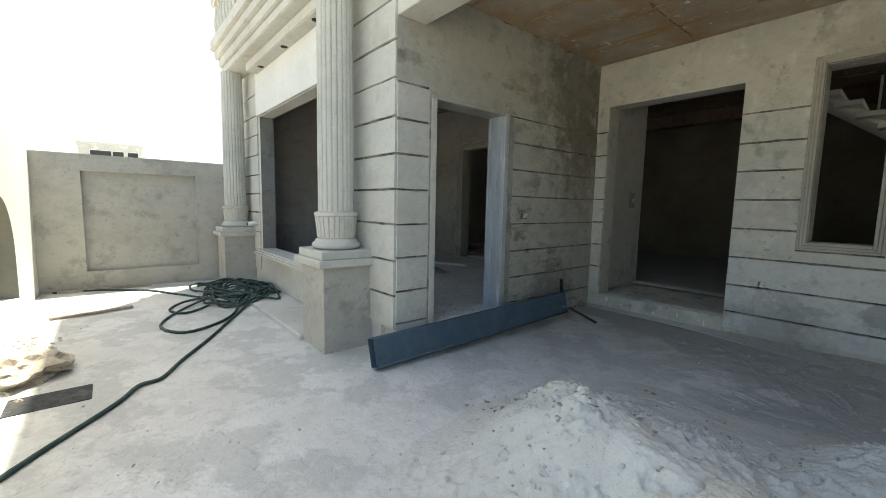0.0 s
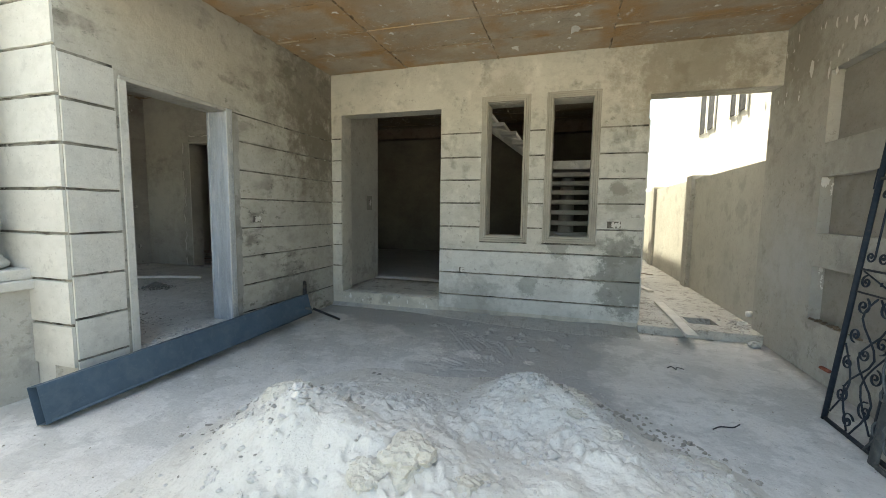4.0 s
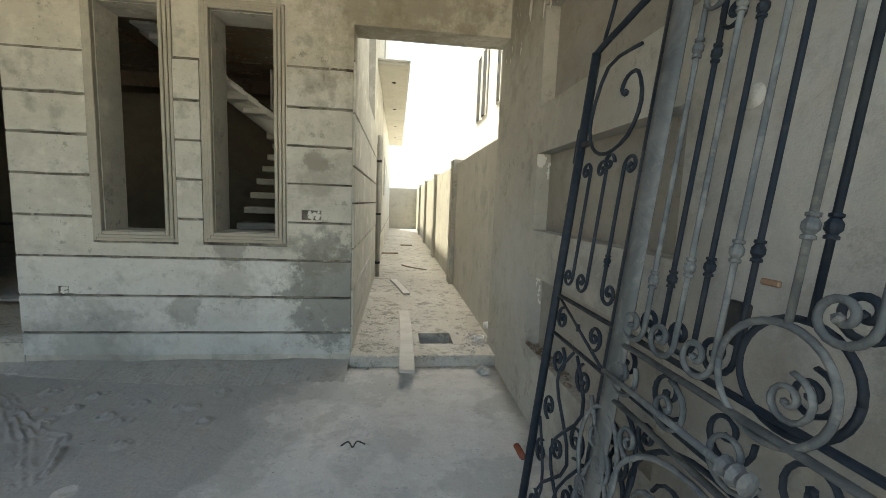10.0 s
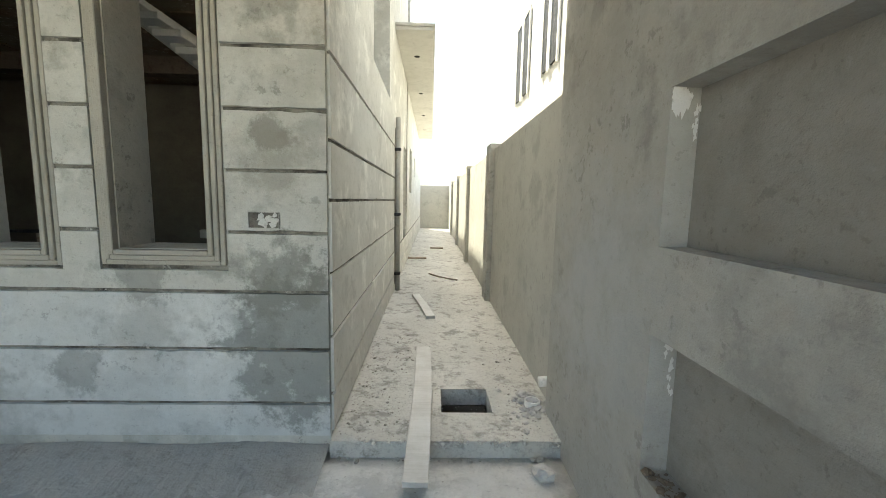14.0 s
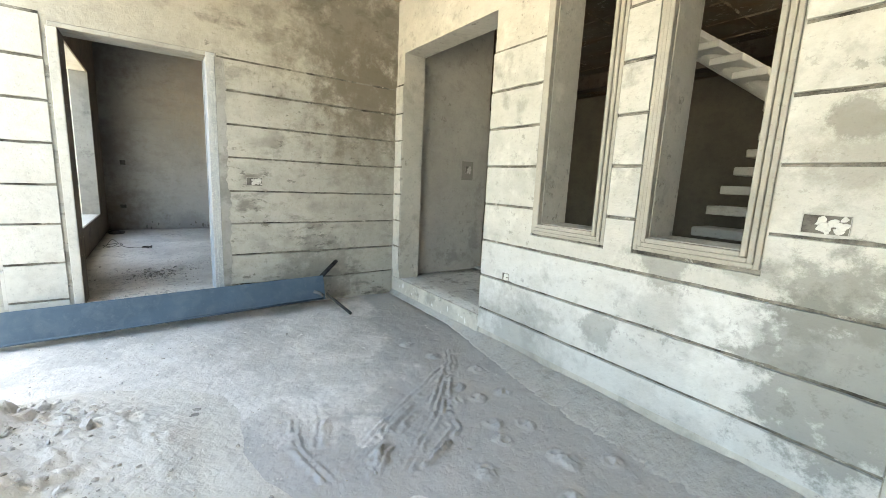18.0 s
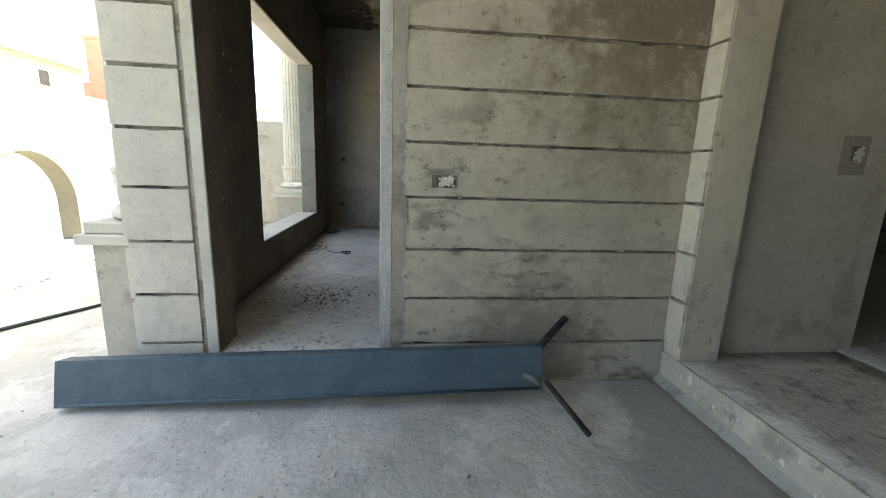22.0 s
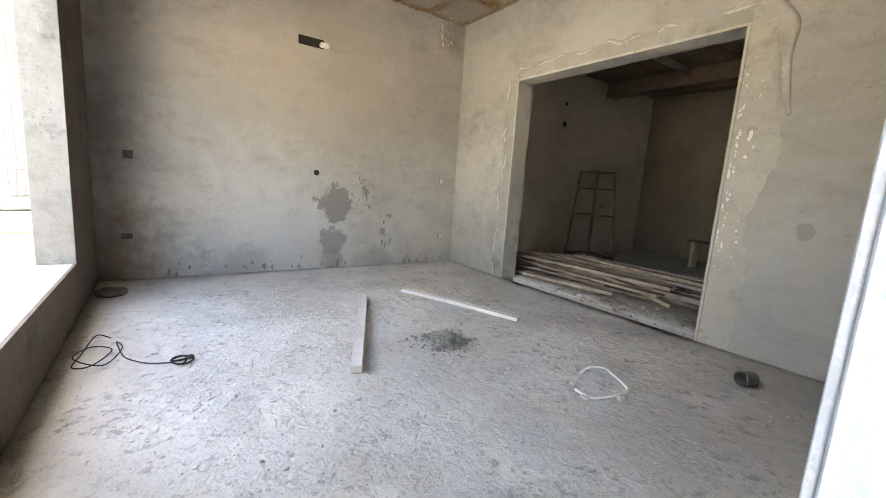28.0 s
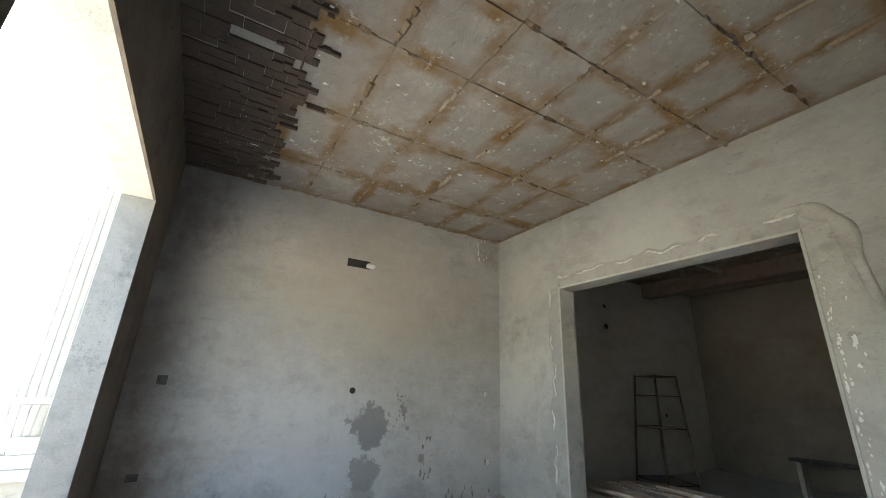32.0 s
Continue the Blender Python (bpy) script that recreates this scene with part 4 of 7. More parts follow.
def shuttered_ceiling(x0, x1, y0, y1, z, px, py, seed, ridge=0.012, xs=None, ys=None):
    """Concrete soffit cast on boards: panels of uneven level with mortar fins along the joints."""
    rnd = random.Random(seed)
    bm = bmesh.new()
    uv = bm.loops.layers.uv.new("panel")
    add_box(bm, (x0, y0, z), (x1, y1, z + 0.05))

    def cuts(a, b, s):
        c = [a]
        while c[-1] < b - s * 0.6:
            c.append(min(b, c[-1] + s * rnd.uniform(0.85, 1.15)))
        c[-1] = b
        return c

    ys = ys or cuts(y0, y1, py)
    xs = xs or cuts(x0, x1, px)
    for ya, yb in zip(ys[:-1], ys[1:]):
        for xa, xb in zip(xs[:-1], xs[1:]):
            d = rnd.uniform(0.002, 0.012)
            j = [rnd.uniform(-0.004, 0.004) for _ in range(8)]
            v = [bm.verts.new(p) for p in ((xa + .006 + j[0], ya + .006 + j[1], z - d), (xb - .006 + j[2], ya + .006 + j[3], z - d + j[0]), (xb - .006 + j[4], yb - .006 + j[5], z - d + j[1]), (xa + .006 + j[6], yb - .006 + j[7], z - d + j[2]))]
            u = [bm.verts.new((p.co.x, p.co.y, z + .01)) for p in v]
            for lp, c in zip(bm.faces.new(v).loops, ((0, 0), (1, 0), (1, 1), (0, 1))):
                lp[uv].uv = c
            for k in range(4):
                bm.faces.new([v[k], v[(k + 1) % 4], u[(k + 1) % 4], u[k]])
            # broken fins
            for (ax, ay, bx, by) in ((xa, ya, xb, ya), (xa, ya, xa, yb)):
                n = 11
                on = rnd.random() < 0.6
                for k in range(n):
                    if rnd.random() < 0.35:
                        on = not on
                    if not on:
                        continue
                    t0, t1 = k / n, (k + 1) / n
                    w = rnd.uniform(0.005, 0.011 + ridge)
                    h = z - rnd.uniform(0.012, 0.012 + ridge)
                    off = rnd.uniform(-0.008, 0.008)
                    p = Vector((ax + (bx - ax) * t0 + off, ay + (by - ay) * t0 + off, z))
                    q = Vector((ax + (bx - ax) * t1 + off * .5, ay + (by - ay) * t1 + off * .5, z))
                    s = (q - p).cross(Vector((0, 0, 1))).normalized() * w
                    vs = [bm.verts.new(c) for c in (p - s, p + s, q + s, q - s)]
                    a, b = bm.verts.new((p.x, p.y, h)), bm.verts.new((q.x, q.y, h))
                    for f in ((vs[0], vs[3], b, a), (vs[1], a, b, vs[2]), (vs[0], a, vs[1]), (vs[3], vs[2], b)):
                        bm.faces.new(f).material_index = 1
    return bm


structure("ceiling_porch", shuttered_ceiling(0.0, 5.57, -3.08, 0.0, 3.42, 1.22, 0.62, 1), [M_CEIL, M_RIDGE], "bare brown-stained concrete porch ceiling with board marks", "ceiling")
structure("ceiling_room", shuttered_ceiling(-5.19, -0.25, -3.17, 1.07, 3.71, 0.78, 0.60, 2, 0.024, [-5.19, -4.42, -3.45, -2.51, -1.91, -1.30, -0.72, -0.25], [-3.17, -2.42, -1.92, -1.32, -0.66, -0.06, 0.42, 1.07]), [M_CEIL_ROOM, M_RIDGE], "bare concrete ceiling with rust-stained shuttering joints", "ceiling")
structure("ceiling_hall", shuttered_ceiling(-5.19, 4.03, 1.30, 6.3, 3.6, 1.2, 0.6, 3), [M_CEIL_HALL, M_RIDGE], "bare concrete hall ceiling toned dark for the unlit hall", "ceiling")
structure("ceiling_entry", shuttered_ceiling(0.06, 4.03, 0.27, 1.30, 3.6, 1.2, 0.6, 5), [M_CEIL_HALL, M_RIDGE], "bare concrete entry ceiling toned dark for the unlit hall", "ceiling")
structure("hall_beam", box(((-5.19, 4.6, 3.33), (4.03, 4.86, 3.66)), bevel=0.006), M_HALLBEAM, "downstand brown-stained concrete beam toned dark with the hall", "beam")
tagged(mesh_object("prop_log", tube([(-3.70, 3.1, 3.58), (-3.71, 3.8, 3.56), (-3.73, 4.6, 3.57)], 0.06, 12), M_WOOD), "pale dusty log wedged under the hall ceiling against the beam", "log")


def board_mark(r5, x, w):
    """One dark strip of concrete that a rough board left above the window wall, its end broken."""
    bm = bmesh.new()
    end = -2.40 + r5.uniform(-0.10, 0.10)
    drop = r5.uniform(0.020, 0.027)
    y = -3.165
    while y < end:
        e = min(end, y + r5.uniform(0.10, 0.35))
        j = [r5.uniform(-0.008, 0.008) for _ in range(3)]
        add_box(bm, (x + j[0], y, 3.71 - drop - j[1]), (x + w - 0.006 + j[2], e - 0.004, 3.715))
        y = e
        drop = max(0.018, drop + r5.uniform(-0.003, 0.003))
    for _ in range(r5.choice((0, 1, 1, 2))):
        y = end - r5.uniform(-0.02, 0.3)
        add_box(bm, (x + w * 0.1, y, 3.71 - drop - 0.018), (x + w * r5.uniform(0.25, 0.5), y + r5.uniform(0.05, 0.16), 3.715))
    return bm


marks = tagged(new("ceiling_board_marks"), "dark rough board marks in the ceiling above the window", "ceiling", kind="structure")
r5 = random.Random(14)
x = -5.185
while x < -1.75:
    w = r5.uniform(0.07, 0.13)
    part("board_mark", board_mark(r5, x, w), M_BOARDS, marks)
    x += w
# Unseen block added on the roof to keep sun off the near passage wall.
structure("stair_tower", wall("x", 1.2, 4.28, 0.3, 5.3, 6.51, 9.8), M_FACADE, "unseen block on the roof that shades the near passage wall", "tower")

# garden walls
def garden_wall_left():
    bm = wall("x", -5.30, -5.20, -6.45, -3.41, -0.02, 2.10, [(-5.70, -4.19, 0.29, 1.85)])
    add_box(bm, (-5.42, -6.45, -0.02), (-5.302, -3.41, 2.10))
    return bm


structure("wall_garden_left", garden_wall_left(), M_GARDEN, "plastered boundary wall with a recessed panel", "wall")
holes = []
for k in range(72):
    a, b = -3.57 + 1.34 * k / 72, -3.57 + 1.34 * (k + 1) / 72
    c = ((a + b) / 2 + 2.90) / 0.67
    holes.append((a, b, 0.26, 0.77 + 0.67 * math.sqrt(max(0, 1 - c * c))))
w_street = structure("wall_garden_front", wall("y", -6.50, -6.25, -5.2, 0.9, -0.02, 2.22, holes), M_WHITE, "white sunlit street wall with an open arch", "wall")
reveal = bmesh.new()
rim = [(-3.57, 0.262)] + [(-2.90 - 0.67 * math.cos(math.pi * k / 40), 0.77 + 0.67 * math.sin(math.pi * k / 40)) for k in range(41)] + [(-2.23, 0.262)]
rings = []
for x, z in rim:
    inner = (-2.90 + (x + 2.90) * 0.982, 0.77 + (z - 0.77) * 0.982 if z > 0.77 else z)
    rings.append([reveal.verts.new(v) for v in ((x, -6.25, z), (x, -6.50, z), (inner[0], -6.50, inner[1]), (inner[0], -6.25, inner[1]))])
for p, q in zip(rings[:-1], rings[1:]):
    for k in range(4):
        reveal.faces.new([p[k], q[k], q[(k + 1) % 4], p[(k + 1) % 4]])
part("arch_reveal", reveal, M_REVEAL, w_street, "cream inside of the arch, toned dark for its shade")
structure("wall_garden_right", wall("x", 5.74, 5.87, -6.45, -3.93, -0.02, 2.1), M_GARDEN, "pale boundary wall beside the gateway", "wall")
w_pass = structure("wall_passage", wall("x", 5.62, 5.80, 0.275, 16.9, -0.02, 2.10), M_PASSWALL, "plastered boundary wall of the side passage", "wall")
for y in (3.1, 6.45, 9.8, 13.2):
    part("pier", box(((5.55, y, -0.02), (5.84, y + 0.32, 2.17)), bevel=0.01), M_GARDEN, w_pass)
structure("wall_passage_end", wall("y", 16.7, 16.9, 4.28, 5.62, -0.02, 2.1), M_PASSWALL, "boundary wall closing the passage", "wall")
side_slab = structure("balcony_side", box(((4.281, 3.72, 3.75), (4.80, 13.8, 3.80)), ((4.281, 3.70, 3.801), (4.83, 13.8, 3.84)), bevel=0.006), M_FACADE, "long side balcony slab with a thin moulded edge", "balcony")
for k in range(4):
    hole_bm = lathe([(0.03, 0), (0.045, 0), (0.045, 0.006), (0.03, 0.006)], 14)
    bmesh.ops.translate(hole_bm, verts=hole_bm.verts, vec=(4.54, 4.75 + 2.3 * k, 3.743))
    part("downlight_hole", hole_bm, M_BLACK, side_slab)

structure("plinth_front", box(((-4.53, -3.94, -0.02), (-0.966, -3.392, 0.055)), bevel=0.012), M_FACADE, "low cement plinth between the column pedestals", "plinth")

# front balcony over the columns
bal = thing("balcony_front", "moulded plaster balcony carried by fluted columns", "balcony")
steps = [(3.48, -3.60, -4.05, -0.99), (3.62, -3.74, -5.02, -0.30), (3.74, -3.78, -5.06, -0.26), (3.88, -3.83, -5.12, -0.20), (4.02, -3.88, -5.18, -0.14)]
for (z, y, xa, xb), zb in zip(steps, (3.62, 3.74, 3.88, 4.02, 4.20)):
    part("moulding", box(((xa, y, z), (xb, -3.41, zb - 0.001)), bevel=0.012, seg=2), M_FACADE, bal)
for x in (-3.6, -2.55, -1.5):
    bm = lathe([(0.035, 0), (0.045, 0), (0.045, 0.006), (0.035, 0.006)], 16)
    bmesh.ops.translate(bm, verts=bm.verts, vec=(x, -3.50, 3.473))
    part("downlight_hole", bm, M_BLACK, bal, "dark round downlight hole")
for k in range(24):
    bm = lathe([(0.03, 0), (0.05, 0.03), (0.03, 0.08), (0.06, 0.25), (0.04, 0.42), (0.03, 0.5), (0.05, 0.56)], 10)
    bmesh.ops.translate(bm, verts=bm.verts, vec=(-5.08 + 0.21 * k, -3.77, 4.20))
    part("baluster", bm, M_FACADE, bal)
part("handrail", box(((-5.18, -3.85, 4.76), (-0.14, -3.69, 4.88)), bevel=0.015), M_FACADE, bal)


# ---- the columns ----
def fluted(a, r, z):
    k = abs(math.sin(a * 10))
    return r * (1 - 0.10 * (1 - k) ** 2 - 0.02 * k)


def column(x, y):
    c = thing("fluted_column", "grey fluted plaster column on a square pedestal", "column", "columns of the house front", (x, y, 0))
    part("pedestal", box(((-0.265, -0.255, -0.02), (0.265, 0.253, 0.83)), bevel=0.006), M_GARDEN, c)
    part("cap_slab", box(((-0.33, -0.32, 0.83), (0.33, 0.253, 0.90)), bevel=0.008), M_FACADE, c)
    part("plinth", box(((-0.29, -0.28, 0.90), (0.29, 0.252, 0.98)), bevel=0.008), M_FACADE, c)
    bm = lathe([(0.20, 0.98), (0.235, 1.0), (0.24, 1.02), (0.225, 1.045), (0.205, 1.06), (0.205, 1.075), (0.17, 1.09)], 40)
    for f in bm.faces:
        f.smooth = True
    part("base_ring", bm, M_FACADE, c)
    part("flared_collar", lathe([(0.165, 1.08), (0.185, 1.10), (0.205, 1.28), (0.21, 1.30)], 160, lambda a, r, z: r * (1 - 0.05 * (abs(math.sin(a * 12)) < 0.25))), M_FACADE, c)
    bm = lathe([(0.20, 1.30), (0.215, 1.31), (0.215, 1.335), (0.20, 1.345), (0.18, 1.35)], 40)
    part("collar_ring", bm, M_FACADE, c)
    part("shaft", lathe([(0.178, 1.34), (0.178, 2.2), (0.174, 3.0), (0.168, 3.615)], 240, fluted), M_FACADE, c)
    return c


column(-0.70, -3.645)
column(-4.80, -3.645)

# ---- windows ----
def trim_frame(name, x0, x1, z0, z1, y):
    w = tagged(new(name), "deep window opening with stepped plaster surround", "window", kind="structure")
    for k, (o, d) in enumerate(((0.085, 0.020), (0.058, 0.032), (0.030, 0.044))):
        i = o - 0.026
        for nm, a, b in (("jamb_trim", (x0 - o, z0 - o), (x0 - i, z1 + o)), ("jamb_trim", (x1 + i, z0 - o), (x1 + o, z1 + o)),
                         ("sill_trim", (x0 - i, z0 - o), (x1 + i, z0 - i)), ("head_trim", (x0 - i, z1 + i), (x1 + i, z1 + o))):
            part(nm, box(((a[0], y - d, a[1]), (b[0], y - 0.0005, b[1])), bevel=0.004), M_TRIM, w)
    return w


trim_frame("window_1", 2.36, 2.82, 1.14, 2.86, 0.0)
trim_frame("window_2", 3.19, 3.66, 1.15, 2.86, 0.0)


# ---- doorway lining of the front room ----
frame_l = tagged(new("door_frame"), "galvanised steel door lining with whitish streaks", "door frame", kind="structure")
part("lining", box(((-0.253, -1.958, 0.235), (0.004, -1.936, 2.44)), bevel=0.002), M_ZINC, frame_l)
part("face_strip", box(((0.0045, -1.960, 0.235), (0.017, -1.886, 2.47)), bevel=0.004), M_ZINCFACE, frame_l, "limed steel edge of the lining")
bm = bmesh.new()
jr = random.Random(41)
rows_in, rows_out = [], []
for k in range(61):
    z = 0.24 + 2.2 * k / 60
    w = 0.06 + 0.035 * noise.noise(Vector((z * 4, 3, 0))) + jr.uniform(-0.012, 0.012)
    rows_in.append(bm.verts.new((0.0195, -1.888, z)))
    rows_out.append(bm.verts.new((0.0188, -1.872 + w, z)))
for k in range(60):
    bm.faces.new([rows_in[k], rows_out[k], rows_out[k + 1], rows_in[k + 1]])
part("plaster_band", bm, M_FRESH, frame_l, "ragged plaster along the steel lining")
part("stop_bead", box(((-0.238, -1.967, 0.235), (-0.222, -1.957, 2.44)), bevel=0.003), M_ZINC, frame_l)
part("dark_reveal", box(((-0.252, -2.9395, 0.235), (-0.004, -2.934, 2.44))), M_INNER, frame_l, "door reveal toned as dark as the unlit inner face")
part("head_strip", box(((0.0, -2.99, 2.44), (0.012, -1.875, 2.475)), bevel=0.004), M_RIGHT, frame_l)
part("hinge_strip", box(((0.0, -3.00, 0.235), (0.014, -2.935, 2.44)), bevel=0.004), M_FACADE, frame_l, "pale plaster reveal strip")

# ---- stair ----
stair = thing("staircase", "bare concrete stair with cantilevered treads on a stringer", "staircase")
for i in range(11):
    y, z = 0.42 + 0.225 * i, 0.43 + 0.178 * i
    part("tread", box(((2.85, y, z - 0.075), (3.9, y + 0.30, z)), bevel=0.008), M_RIGHT, stair)
part("stringer", sweep([(3.38, 0.45, 0.18), (3.38, 2.9, 2.12)], 0.25, 0.22, (0, -0.62, 0.78)), M_RIGHT, stair)
part("landing", box(((2.75, 2.75, 2.28), (4.0, 3.9, 2.44)), bevel=0.008), M_SIDE, stair)
for i in range(9):
    x, z = 2.89 - 0.225 * i, 2.61 + 0.170 * i
    part("tread", box(((x - 0.30, 2.30, z - 0.07), (x, 3.4, z)), bevel=0.008), M_WHITE, stair, "pale tread")
part("stringer", sweep([(2.95, 2.80, 2.36), (0.75, 2.80, 4.00)], 0.6, 0.2, (0.6, 0, 0.8)), M_SIDE, stair)


# ---- mortar heap ----
CRESTS = [(1.98, -3.50, 0.20, 0.18, 110), (3.45, -2.62, 0.06, 0.08, 22), (1.45, -3.38, 0.16, 0.12, 55), (1.66, -2.97, 0.06, 0.06, 12), (1.72, -3.18, 0.10, 0.06, 22), (1.86, -2.26, 0.05, 0.04, 6),
          (2.5, -2.68, 0.10, 0.05, 12), (2.2, -3.1, 0.15, 0.15, 16), (3.15, -2.38, 0.06, 0.03, 8), (2.95, -2.75, 0.12, 0.05, 8)]
HILLS = [(2.02, -3.55, 0.31, 0.34), (1.75, -3.28, 0.09, 0.16), (2.6, -3.3, 0.16, 0.62), (3.22, -2.45, 0.24, 0.26), (3.50, -2.80, 0.14, 0.24), (4.15, -3.0, 0.085, 0.17), (3.85, -3.4, 0.15, 0.34),
         (2.5, -4.0, 0.09, 0.6), (3.2, -3.9, 0.13, 0.55), (1.70, -2.95, 0.05, 0.30), (2.15, -2.50, 0.028, 0.27), (1.75, -2.45, 0.032, 0.24)]


def heap_height(x, y):
    h = sum(a * math.exp(-((x - cx) ** 2 + (y - cy) ** 2) / (2 * s * s)) for cx, cy, a, s in HILLS)
    p = Vector((x, y, 0))
    h *= 1 + 0.32 * noise.noise(p * 2.3) + 0.10 * noise.noise(p * 6.0)
    crack = abs(noise.noise(p * 4.1 + Vector((5, 2, 0))))
    h += min(h, 0.1) * min(1.0, max(0.25, (-2.7 - y) / 0.7)) * min(1.0, max(0.3, 0.7 + 1.6 * noise.noise(p * 1.7 + Vector((3, 8, 0))))) * (0.14 * noise.noise(p * 11) + 0.17 * noise.noise(p * 27) + 0.10 * noise.noise(p * 55) - 0.14 * max(0, 0.10 - crack) / 0.10)
    rough = min(1.0, max(0.0, 0.25 + 2.2 * noise.noise(p * 1.5 + Vector((3, 8, 0))) + 1.2 * noise.noise(p * 4.5))) * min(1.0, max(0.0, h - 0.05) / 0.12)
    h += rough * (0.075 * abs(noise.noise(p * 9 + Vector((1, 4, 0)))) + 0.05 * abs(noise.noise(p * 21)) + 0.02 * noise.noise(p * 45) - 0.02)
    return h - 0.028


def heap_mesh():
    bm = bmesh.new()
    nx, ny = 340, 280
    x0, x1, y0, y1 = 0.5, 4.9, -5.2, -1.6
    g = {}
    for i in range(nx + 1):
        for j in range(ny + 1):
            x, y = x0 + (x1 - x0) * i / nx, y0 + (y1 - y0) * j / ny
            g[i, j] = (x, y, heap_height(x, y))
    made = {}

    def vert(k):
        if k not in made:
            x, y, z = g[k]
            made[k] = bm.verts.new((x, y, max(z, -0.02)))
        return made[k]

    for i in range(nx):
        for j in range(ny):
            q = [(i, j), (i + 1, j), (i + 1, j + 1), (i, j + 1)]
            if max(g[k][2] for k in q) > -0.012:
                bm.faces.new([vert(k) for k in q]).smooth = True
    return bm


tagged(mesh_object("mortar_mound", heap_mesh(), M_SAND), "spread heap of pale dry mortar and sand on the screed", "sand heap")


def clod(rnd, r, flat=0.8):
    """A broken, angular block of caked mortar."""
    bm = bmesh.new()
    bmesh.ops.create_icosphere(bm, subdivisions=4, radius=1.0)
    off = Vector((rnd.uniform(0, 99), rnd.uniform(0, 99), rnd.uniform(0, 99)))
    for v in bm.verts:
        p = v.co * 1.2 + off
        k = 1 + 0.42 * noise.noise(p) + 0.22 * abs(noise.noise(p * 2.7)) + 0.16 * noise.noise(p * 6.5) + 0.07 * noise.noise(p * 15)
        v.co = Vector((v.co.x * k * r, v.co.y * k * r, v.co.z * k * r * flat))
    return bm


rnd = random.Random(11)
for x, y, r in ((1.93, -3.47, 0.15), (1.80, -3.40, 0.09), (2.74, -3.72, 0.13), (2.62, -3.85, 0.09), (3.04, -3.72, 0.11), (3.48, -2.60, 0.085), (3.53, -2.74, 0.075), (3.50, -2.86, 0.06), (3.66, -3.0, 0.07), (4.19, -2.93, 0.075), (4.08, -2.97, 0.05)):
    ob = mesh_object("caked_clod", clod(rnd, r, 0.62), M_CLAY)
    ob.location = (x, y, max(0, heap_height(x, y)) - r * 0.42)
    ob.rotation_euler = (0, 0, rnd.uniform(0, 6))
    tagged(ob, "large yellowish broken clod of caked mortar in the heap", "mortar lump", "mortar lumps")
for x, y, r in ((3.75, -3.08, 0.05), (4.02, -3.02, 0.045), (4.1, -3.4, 0.08), (2.45, -4.05, 0.13), (2.75, -4.25, 0.10), (2.2, -4.15, 0.09), (3.9, -3.7, 0.09),
                (1.72, -3.35, 0.06), (2.5, -3.2, 0.06), (3.1, -3.55, 0.07), (2.95, -3.95, 0.08), (3.5, -3.9, 0.07), (3.85, -3.25, 0.06), (2.25, -3.3, 0.05), (1.9, -3.95, 0.06)):
    ob = mesh_object("mortar_lump", clod(rnd, r, 0.75), M_LUMP)
    ob.location = (x, y, max(0, heap_height(x, y)) - r * 0.8)
    ob.rotation_euler = (0, 0, rnd.uniform(0, 6))
    tagged(ob, "caked clod of dry mortar on the heap", "mortar lump", "mortar lumps")


def heap_spots(k):
    out = []
    for _ in range(k):
        cx, cy, a, s = rnd.choice(HILLS[:9])
        x, y = rnd.gauss(cx, s * 1.5), rnd.gauss(cy, s * 1.5)
        if 0.1 < x < 5.0 and -5.3 < y < -1.3 and noise.noise(Vector((x * 2.6, y * 2.6, 4.0))) + 0.5 * noise.noise(Vector((x * 7, y * 7, 1.0))) + 1.1 * max(0.0, heap_height(x, y) - 0.1) > rnd.uniform(-0.1, 0.3):
            out.append((x, y, max(0.0, heap_height(x, y)), min(0.05, 0.004 + abs(rnd.gauss(0, 0.007)) + (rnd.uniform(0, 0.02) if rnd.random() < 0.04 else 0))))
    return out


scatter("mortar_crumbs", rnd, heap_spots(5200), M_LUMP, "loose crumbs of dry mortar round the heap", "crumbs")
rc = random.Random(29)
dark_spots = []
for _ in range(260):
    x, y = rc.gauss(2.55, 0.55), rc.gauss(-2.72, 0.25)
    dark_spots.append((x, y, max(0.0, heap_height(x, y)), 0.003 + abs(rc.gauss(0, 0.008))))
TRAIL = [(3.50, -2.36), (3.85, -2.30), (4.13, -2.58), (4.38, -2.84)]
for _ in range(190):
    k = rc.uniform(0, 2.999)
    (xa, ya), (xb, yb) = TRAIL[int(k)], TRAIL[int(k) + 1]
    f = k - int(k)
    x, y = xa + (xb - xa) * f + rc.gauss(0, 0.07), ya + (yb - ya) * f + rc.gauss(-0.03, 0.06)
    dark_spots.append((x, y, max(0.0, heap_height(x, y)), 0.005 + abs(rc.gauss(0, 0.014))))
scatter("dark_clods", rc, dark_spots, M_RUBBLE, "dark damp clods along the foot of the heap", "clods")
clods = []
for cx, cy, a, s0 in HILLS[:9]:
    for _ in range(90 if a > 0.2 else 16):
        q, d = rc.uniform(0, 6.28), s0 * (abs(rc.gauss(0, 0.65)) if a > 0.2 else rc.uniform(0.3, 1.7))
        x, y = cx + d * math.cos(q), cy + d * math.sin(q)
        if y > -2.75 and rc.random() < 0.7:
            continue
        clods.append((x, y, max(0.0, heap_height(x, y)), 0.010 + abs(rc.gauss(0, 0.017))))
